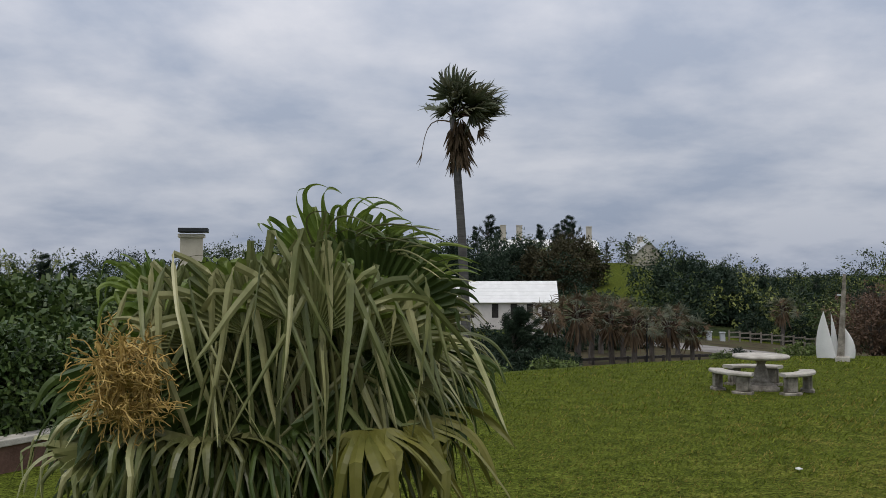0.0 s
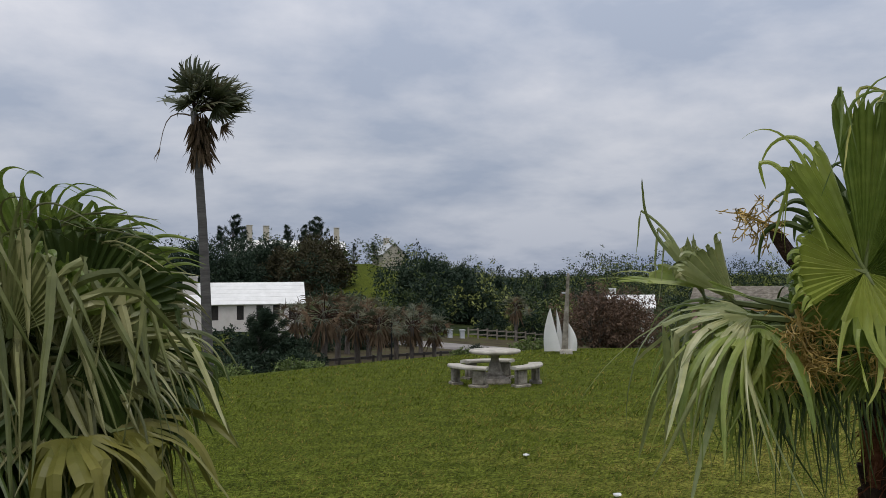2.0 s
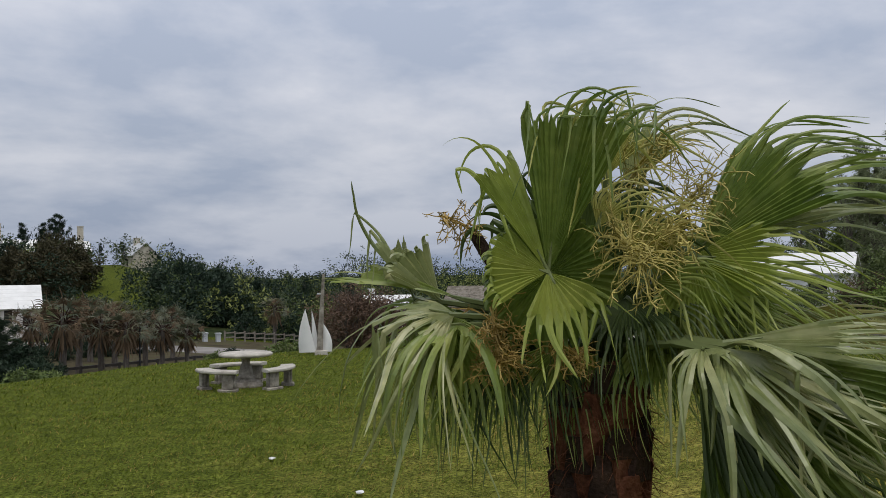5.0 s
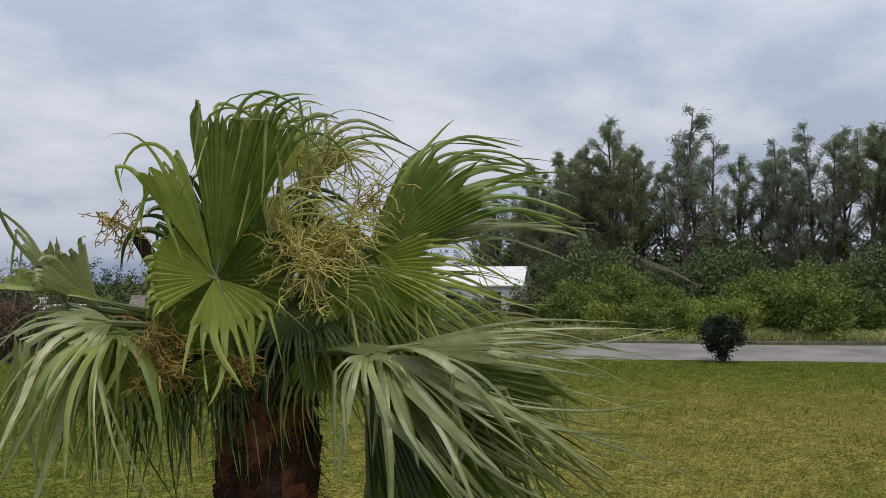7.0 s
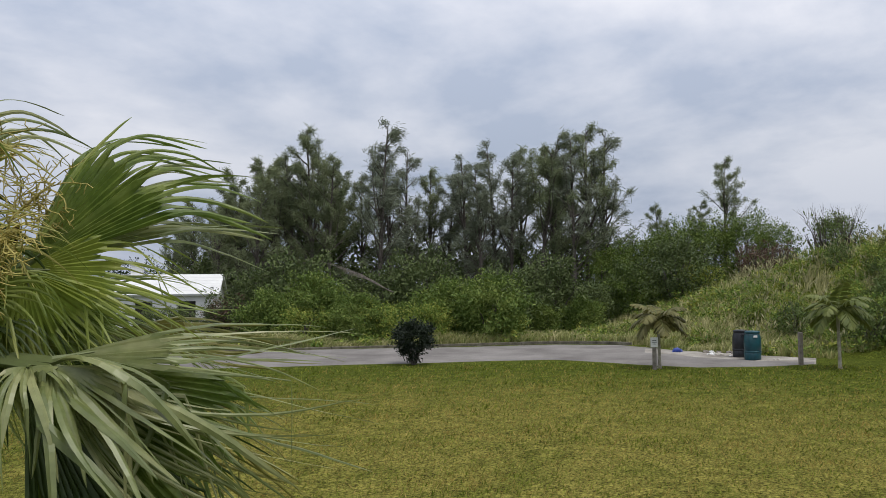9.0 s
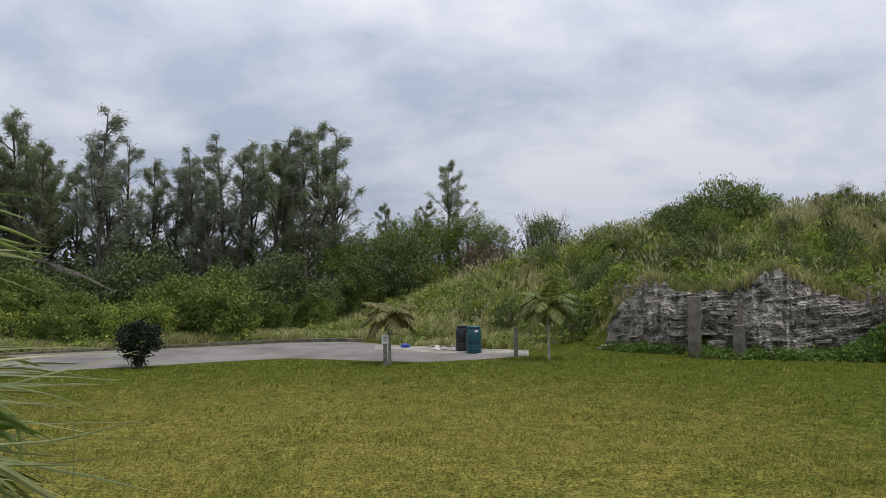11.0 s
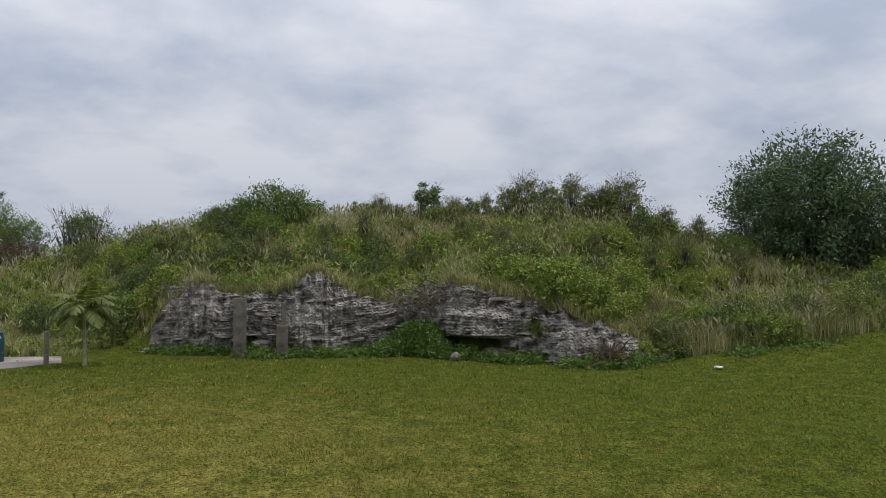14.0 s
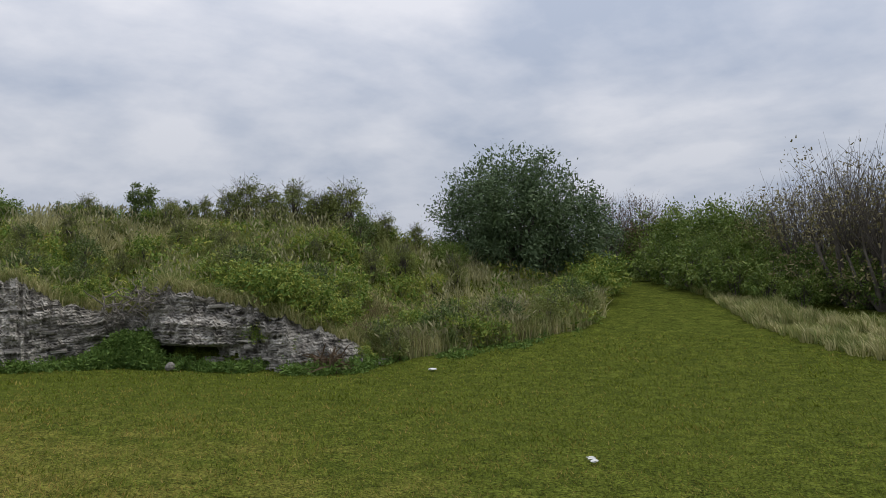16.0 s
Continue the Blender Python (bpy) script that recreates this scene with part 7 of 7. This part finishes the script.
# ---- by the road ----
def build_roadside():
    for a, r, mat, label, s in ((91.05, 31.7, TEAL, "teal plastic drum bin standing on the concrete slab", 1.0), (90.35, 32.6, BLACKBIN, "black plastic drum bin beside the teal one", 0.98)):
        ob = thing("drum_bin", label, "bin", "drum bins", bearing(a, r) + Vector((0, 0, 0.045)))
        ob.scale = (s, s, s)
        lathe("drum", [(0.25, 0.0), (0.27, 0.03), (0.275, 0.25), (0.262, 0.27), (0.262, 0.30), (0.278, 0.32), (0.28, 0.62), (0.262, 0.80), (0.23, 0.88), (0.225, 0.90)], mat, ob, sides=28)
        lathe("band", [(0.277, 0.25), (0.284, 0.26), (0.284, 0.31), (0.277, 0.32)], mat, ob, sides=28)
        lathe("rim", [(0.225, 0.89), (0.245, 0.90), (0.25, 0.95), (0.235, 0.97), (0.15, 0.985)], mat, ob, sides=28)
        for g in (200, 340):
            bm = bmesh.new()
            gg = radians(g)
            box(bm, (0.27 * math.cos(gg), 0.27 * math.sin(gg), 0.80), (0.05, 0.12, 0.07), gg, 0.012)
            part("handle", bm, WHITE if mat is TEAL else BLACKBIN, ob, "pale clip" if mat is TEAL else "")
    ob = thing("sign_post", "short weathered post with a small white notice", "sign", "", bearing(85.25, 28.2))
    ob.rotation_euler.z = radians(-85)
    bm = bmesh.new()
    box(bm, (0, 0, 0.42), (0.13, 0.11, 0.95), 0, 0.012)
    part("post", bm, DEADWOOD, ob)
    bm = bmesh.new()
    box(bm, (0, -0.07, 0.84), (0.22, 0.014, 0.30), 0, 0.004)
    plate = part("plate", bm, WHITE, ob)
    for i, w in enumerate((0.13, 0.15, 0.10)):
        bm = bmesh.new()
        box(bm, (0, -0.081, 0.90 - 0.055 * i), (w, 0.004, 0.018))
        part("text_bar", bm, BLACKBIN, plate)
    ob = thing("wooden_stake", "weathered grey wooden stake at the lawn's edge", "stake", "", bearing(93.77, 30.6))
    bm = bmesh.new()
    box(bm, (0, 0, 0.5), (0.13, 0.12, 1.1), 0.4, 0.015)
    part("shaft", bm, DEADWOOD, ob)
    # rubbish on the slab
    rng = np.random.default_rng(81)

    def crumple(name, a, r, s, mat, label, cat, flat=0.5):
        bm = bmesh.new()
        bmesh.ops.create_icosphere(bm, subdivisions=2, radius=1)
        k = rng.random() * 50
        for v in bm.verts:
            q = 1 + 0.45 * noise.noise(v.co * 2 + Vector((k, 0, 0))) + 0.3 * noise.noise(v.co * 5 + Vector((0, k, 0)))
            v.co = Vector((v.co.x * s * q, v.co.y * s * q, max(v.co.z, -0.6) * s * flat * q))
        ob = thing(name, label, cat)
        part("body", bm, mat, ob)
        ob.location = bearing(a, r) + Vector((0, 0, s * flat * 0.5 + 0.04))

    crumple("plastic_bag", 86.6, 34.2, 0.2, BLUE, "blue plastic bag lying by the road", "bag", 0.6)
    for i in range(20):
        crumple("litter", 88.2 + 2.0 * rng.random(), 32.9 + 1.4 * rng.random(), 0.05 + 0.12 * rng.random(), (PAPER, CONCRETE, DEADWOOD, WHITE)[i % 4], "pale scrap of rubbish beside the bins", "litter")
    crumple("litter", 92.4, 31.6, 0.12, CONCRETE, "pale scrap of rubbish on the slab", "litter")
    crumple("litter", 145.8, 13.45, 0.07, PAPER, "crumpled white paper on the lawn", "litter", 0.35)
    crumple("litter", 146.0, 13.25, 0.06, PAPER, "scrap of white paper on the lawn", "litter", 0.4)
    crumple("litter", 135.5, 25.2, 0.11, PAPER, "crumpled white paper near the rock", "litter", 0.35)
    crumple("litter", 22.0, 12.6, 0.045, PAPER, "small scrap of white paper on the lawn", "litter", 0.4)
    crumple("litter", 27.8, 10.4, 0.05, PAPER, "small scrap of white paper on the lawn", "litter", 0.4)
    crumple("pale_stone", 118.9, 28.6, 0.16, ROCK_PALE, "pale broken stone among the weeds", "stone", 1.0)


build_roadside()


# ---- houses ----
def gable_house(name, label, at, turn, w, d, wall_h, roof_h, wall_mat, roof_mat, windows=(), chimneys=(), eave=0.25, base=0.6, group=""):
    """A house with a ridge along its length; windows: (x, sill, width, height, material) in the front; chimneys: (x, y, width, depth, height)."""
    ob = thing(name, label, "house", group, at)
    ob.rotation_euler.z = radians(turn)
    t = 0.25
    bm = bmesh.new()
    box(bm, (0, d / 2 - t / 2, wall_h / 2 - base / 2), (w, t, wall_h + base))
    part("back_wall", bm, wall_mat, ob)
    for s in (-1, 1):
        bm = bmesh.new()
        x = s * (w / 2 - t / 2)
        prof = [(-d / 2, -base), (d / 2, -base), (d / 2, wall_h), (0, wall_h + roof_h - 0.05), (-d / 2, wall_h)]
        a = [bm.verts.new((x - t / 2, y, z)) for y, z in prof]
        b = [bm.verts.new((x + t / 2, y, z)) for y, z in prof]
        bm.faces.new(a)
        bm.faces.new(b[::-1])
        for i in range(5):
            bm.faces.new((a[i], b[i], b[(i + 1) % 5], a[(i + 1) % 5]))
        bmesh.ops.recalc_face_normals(bm, faces=bm.faces[:])
        part("gable_wall", bm, wall_mat, ob)
    # front wall, one shell with real openings
    y = -d / 2 + t / 2
    xs = sorted({-w / 2 + t, w / 2 - t} | {wx + k * ww / 2 for wx, _s, ww, _h, _m in windows for k in (-1, 1)})
    zs = sorted({-base, wall_h} | {z for _x, sill, _w, wh, _m in windows for z in (sill, sill + wh)})
    gaps = {(i, j) for i in range(len(xs) - 1) for j in range(len(zs) - 1) for wx, sill, ww, wh, _m in windows
               if abs((xs[i] + xs[i + 1]) / 2 - wx) < ww / 2 and 0 < (zs[j] + zs[j + 1]) / 2 - sill < wh}
    verts = [(x, y + k * t / 2, z) for k in (-1, 1) for x in xs for z in zs]
    nz, side = len(zs), len(xs) * len(zs)
    cells = {(i, j) for i in range(len(xs) - 1) for j in range(len(zs) - 1)} - gaps
    faces = []
    for i, j in cells:
        q = [i * nz + j, (i + 1) * nz + j, (i + 1) * nz + j + 1, i * nz + j + 1]
        faces += [tuple(q), tuple(v + side for v in reversed(q))]
        for (di, dj), (m, n) in zip(((0, -1), (1, 0), (0, 1), (-1, 0)), ((0, 1), (1, 2), (2, 3), (3, 0))):
            if (i + di, j + dj) not in cells:
                faces.append((q[n], q[m], q[m] + side, q[n] + side))
    wall = raw("front_wall", verts, faces, wall_mat, ob)
    for wx, sill, ww, wh, m in windows:
        bm = bmesh.new()
        box(bm, (wx, y + 0.08, sill + wh / 2), (ww - 0.02, 0.05, wh - 0.02))
        pane = part("window", bm, m, wall)
    for s in (-1, 1):
        run = math.hypot(d / 2 + eave, roof_h * (d / 2 + eave) / (d / 2))
        ang = math.atan2(roof_h, d / 2)
        # stepped roof courses
        n = 6
        slope = None
        for i in range(n):
            bm = bmesh.new()
            f = (i + 0.5) / n
            yy = s * (d / 2 + eave) * (1 - f)
            zz = wall_h + roof_h - roof_h * (1 - f) * (d / 2 + eave) / (d / 2) + 0.06
            bmesh.ops.create_cube(bm, size=1, matrix=Matrix.Translation((0, yy, zz)) @ Matrix.Rotation(-s * ang * 0.97 if s > 0 else ang * 0.97, 4, "X") @ Matrix.Diagonal((w + 2 * eave, run / n + 0.05, 0.10, 1)))
            if slope is None:
                slope = part("roof", bm, roof_mat, ob)
            else:
                part("roof_course", bm, roof_mat, slope)
    for cx, cy, cw, cd, ch in chimneys:
        bm = bmesh.new()
        box(bm, (cx, cy, ch / 2), (cw, cd, ch), 0, 0.03)
        c = part("chimney", bm, wall_mat, ob)
        bm = bmesh.new()
        box(bm, (cx, cy, ch + 0.06), (cw + 0.16, cd + 0.16, 0.14), 0, 0.02)
        part("chimney_cap", bm, wall_mat, c)
    return ob


def build_houses():
    sh = DARKWOOD
    gable_house("white_cottage", "long white cottage with a stepped white roof and dark shutters", bearing(3.75, 101.5, -3.0), -3.7, 12.4, 6.4, 2.75, 2.15, PINKISH, WHITE,
                [(-3.3, 0.9, 0.75, 1.6, sh), (-0.6, 0.9, 0.75, 1.6, sh), (1.5, 0.9, 0.75, 1.6, sh), (3.3, 0.9, 0.75, 1.6, sh), (5.0, 0.9, 0.7, 1.6, sh)],
                [(-6.0, -1.2, 1.5, 1.5, 5.6)], 0.3, 1.5)
    gable_house("white_house", "small white house with a white roof beside the road", bearing(54.5, 51), -62, 5.2, 5.0, 2.35, 1.0, WHITE, WHITE,
                [(-1.1, 0.9, 0.9, 1.1, sh), (1.1, 0.9, 0.9, 1.1, sh)], [(-2.0, 0.8, 0.6, 0.6, 4.0)], 0.2)
    gable_house("hill_house", "cream gabled house on top of the far hill", bearing(12.9, 186, line(HILL, 12.9) - 0.2), -84, 7, 5, 3.0, 2.3, CREAM, GREYWHITE, [(0, 0.8, 1.2, 1.4, sh)], [(-1.5, 0, 1.0, 1.0, 6.4)], 0.3, 2)
    gable_house("hill_house", "long pale house with tall chimneys among the hilltop trees", bearing(4.9, 204), 0, 16, 7, 3.2, 2.4, CREAM, WHITE, [(-3, 0.8, 1.1, 1.5, sh), (3, 0.8, 1.1, 1.5, sh)],
                [(-3.4, 0, 1.3, 1.2, 9.0), (0.4, 0, 1.3, 1.2, 8.9)], 0.3, 2)
    gable_house("hill_house", "pale house with one tall chimney tower on the hill", bearing(8.4, 204), 0, 11, 7, 3.2, 2.2, CREAM, WHITE, [(0, 0.8, 1.1, 1.5, sh)], [(4.0, 0, 1.15, 1.1, 8.6)], 0.3, 2)
    gable_house("white_house", "low white-roofed house in the valley beyond the lawn", bearing(28.5, 112, -3.9), -28, 5.6, 5, 2.4, 1.4, WHITE, WHITE, [(1.5, 0.8, 1.0, 1.2, sh)], [(-2.1, 0, 0.8, 0.8, 4.6)], 0.3, 2)
    gable_house("pink_house", "pink-walled house with a grey roof behind the palms", bearing(35.6, 78, -2.8), -42, 8, 6, 2.6, 1.6, PINK, STAINED, [(-1.5, 0.8, 1.0, 1.3, sh), (1.8, 0.8, 1.0, 1.3, sh)], [], 0.3, 2)
    gable_house("cottage", "cream cottage with a dark-capped chimney behind the shrubs", bearing(-15.0, 36), 12, 9, 6, 2.0, 1.2, CREAM, WHITE, [(2.0, 0.7, 1.0, 1.1, sh)], [(-0.6, -1.0, 0.82, 0.7, 4.15 - ground_z(*bearing(-15.0, 36).xy))], 0.3, 1.5)
    bm = bmesh.new()
    box(bm, bearing(-15.95, 34.9, 4.42), (1.1, 0.9, 0.16), radians(12), 0.02)
    tagged(part("chimney_cowl", bm, BLACKBIN), "flat dark metal cowl on the cream chimney", "cowl")


build_houses()


def build_valley():
    """Gate, fences, lamp and planting down in the valley."""
    ob = thing("lamp_post", "dark lamp post with a round white globe", "street lamp", "", bearing(13.1, 56))
    verts, faces = [], []
    tube(verts, faces, [(0, 0, -0.1), (0, 0, 0.5), (0, 0, 3.3)], [0.09, 0.06, 0.045], 10)
    raw("pole", verts, faces, BLACKBIN, ob)
    lathe("globe", [(0.06, 3.25), (0.13, 3.32), (0.15, 3.42), (0.1, 3.52), (0.03, 3.56)], GREYWHITE, ob, sides=16)
    for a in (16.9, 17.7):
        ob = thing("gate_pillar", "pale square gate pillar with a flat cap", "pillar", "gate pillars", bearing(a, 88))
        bm = bmesh.new()
        box(bm, (0, 0, 0.35), (0.42, 0.42, 0.9), 0, 0.03)
        p = part("shaft", bm, GREYWHITE, ob)
        bm = bmesh.new()
        box(bm, (0, 0, 0.85), (0.54, 0.54, 0.1), 0, 0.02)
        part("cap", bm, GREYWHITE, p)
    ob = thing("rail_fence", "grey wooden rail fence along the valley road", "fence")
    pts = [bearing(18.1 + 0.62 * i, 89 + 0.5 * i) for i in range(11)]
    for p in pts:
        bm = bmesh.new()
        box(bm, p + Vector((0, 0, 0.5)), (0.14, 0.14, 1.2), 0, 0.01)
        part("fence_post", bm, DEADWOOD, ob)
    for p, q in zip(pts, pts[1:]):
        for z in (0.45, 0.9):
            bm = bmesh.new()
            box(bm, (p + q) / 2 + Vector((0, 0, z)), ((q - p).length, 0.07, 0.13), math.atan2(q.y - p.y, q.x - p.x))
            part("rail", bm, DEADWOOD, ob)
    # a low dark rail at the foot of the palms
    ob = thing("rail_fence", "low dark rail under the row of palms", "fence")
    pts = [bearing(7.5 + 1.1 * i, 60 + 0.7 * i) for i in range(11)]
    for p in pts:
        bm = bmesh.new()
        box(bm, p + Vector((0, 0, 0.2)), (0.16, 0.16, 0.7))
        part("fence_post", bm, DARKWOOD, ob)
    for p, q in zip(pts, pts[1:]):
        bm = bmesh.new()
        box(bm, (p + q) / 2 + Vector((0, 0, 0.42)), ((q - p).length, 0.12, 0.18), math.atan2(q.y - p.y, q.x - p.x))
        part("rail", bm, DARKWOOD, ob)
    # dark evergreen and planting at the lawn's edge before the white cottage
    s = she_oak("young_evergreen", 82, 5.4, 1.1, HILLDARK, "dark young evergreen in front of the white cottage", 260, 0.05, 0.55)
    place(s, [(4.4, 52, 0, 0.82), (3.7, 54, 70, 0.5), (5.2, 53, 140, 0.5)], "evergreens before the cottage")
    d = broadleaf("shrub", 83, 2.4, 1.7, 0.28, HILLDARK, "dark green shrub below the lawn's edge", "shrub", 60, 20)
    place(d, [(3.2, 44, 0, 0.75), (4.2, 46, 50, 0.85), (5.4, 46, 100, 0.85), (6.6, 48, 200, 0.8), (7.6, 52, 20, 0.75), (2.2, 46, 80, 0.6), (18.8, 62, 10, 0.5), (14.4, 54, 80, 0.4), (9.6, 84, 30, 1.1), (11.6, 92, 70, 1.2), (13.6, 94, 140, 1.1), (15.6, 96, 10, 1.2), (19.6, 96, 60, 1.1), (22.0, 98, 160, 1.2), (24.6, 92, 30, 1.1), (8.4, 78, 200, 1.0), (7.2, 70, 20, 0.6), (8.6, 72, 80, 0.55), (10.0, 74, 10, 0.6), (11.4, 74, 140, 0.55), (12.8, 76, 60, 0.55), (14.2, 77, 10, 0.5), (6.4, 60, 200, 0.8), (3.0, 60, 50, 1.1), (5.2, 60, 10, 1.1)], "shrubs below the lawn")
    e = broadleaf("shrub", 84, 1.6, 1.1, 0.22, SCRUB_DARK, "dark olive-green shrub below the lawn's edge", "shrub", 60, 20, 6, 8)
    place(e, [(6.9, 42, 0, 0.9), (7.9, 43, 90, 0.8), (3.0, 40, 30, 0.8), (17.8, 58, 10, 0.8), (2.0, 39, 10, 0.8), (22.4, 50, 0, 1.2)], "shrubs below the lawn")
    f = broadleaf("brown_bush", 85, 2.6, 1.5, 0.14, REDTWIG, "rust-brown leafless bush beside the sail sculpture", "bush", 110, 24, 10, 20)
    place(f, [(26.2, 34, 0, 0.9), (27.4, 34.5, 90, 0.9), (28.7, 35.5, 160, 0.85)], "brown bushes")
    # hedge, low wall on the near side
    g = broadleaf("hedge_shrub", 86, 2.6, 1.5, 0.21, HEDGE, "dense glossy green broadleaf shrub beyond the low wall", "shrub", 150, 30)
    place(g, [(-31, 16.5, 0, 1.0), (-27.5, 17, 60, 0.98), (-24.2, 17.5, 130, 0.95), (-21.2, 18.5, 200, 0.95), (-18.4, 20, 20, 0.95), (-15.4, 21, 80, 0.85), (-12, 22, 150, 0.85), (-35, 16, 150, 1.0), (-27, 14.6, 150, 0.72), (-23.5, 15.2, 20, 0.7)], "shrubs beyond the wall")
    ob = tagged(new("low_wall"), "low brown garden wall with a pale coping", "wall", kind="structure")
    p, q = bearing(-36, 12.2), bearing(-17, 15.2)
    t = math.atan2(q.y - p.y, q.x - p.x)
    bm = bmesh.new()
    box(bm, (p + q) / 2 + Vector((0, 0, 0.12)), ((q - p).length, 0.22, 0.5), t)
    part("wall_body", bm, BRICKISH, ob)
    bm = bmesh.new()
    box(bm, (p + q) / 2 + Vector((0, 0, 0.41)), ((q - p).length, 0.34, 0.09), t, 0.015)
    part("coping", bm, CONCRETE, ob)


build_valley()


# ---- mown grass, blade by blade where it is near ----
def build_lawn_grass():
    rng = np.random.default_rng(91)
    n = 200000
    a = -14 + 180 * rng.random(n)
    r = 7.6 * (31.0 / 7.6) ** rng.random(n)
    keep = np.ones(n, bool)
    lim = np.array([line(ROAD_NEAR, q) if q > 46 else line(LAWN_EDGE, q) + 3 for q in np.arange(-20, 170)])
    lim2 = np.array([line(FOOT, q) for q in np.arange(-20, 170)])
    k = np.clip((a + 20).astype(int), 0, 189)
    edge = np.where(a > 96, lim2[k] - 0.2, lim[k] - 0.3)
    keep &= r < edge
    a, r = a[keep], r[keep]
    xy = np.column_stack([r * np.sin(np.radians(a)), r * np.cos(np.radians(a))])
    n = len(xy)
    d = np.hypot(xy[:, 0] - 13.5, xy[:, 1] - 3.0)
    dry = np.array([noise.noise((x * 0.9, y * 0.9, 5)) for x, y in xy]) * 0.6 + 0.35 * rng.normal(size=n) + np.clip((14 - d) / 22, -0.3, 0.25)
    tall = np.array([max(0.0, noise.noise((x * 0.5, y * 0.5, 9))) for x, y in xy])
    h = (0.036 + 0.045 * rng.random(n) + 0.060 * tall) * (0.8 + r / 45)
    w = (0.008 + 0.011 * rng.random(n)) * (r / 10)
    for sel, mat, label in ((dry > 0.28, LAWN_DRY, "short dry yellow grass of the lawn"), (dry <= 0.28, LAWN_BLADE, "short green grass of the lawn")):
        tagged(strips("lawn_grass", grass_blades(rng, xy[sel], h[sel], w[sel], 0.55, 2), mat), label, "grass", kind="stuff")


build_lawn_grass()
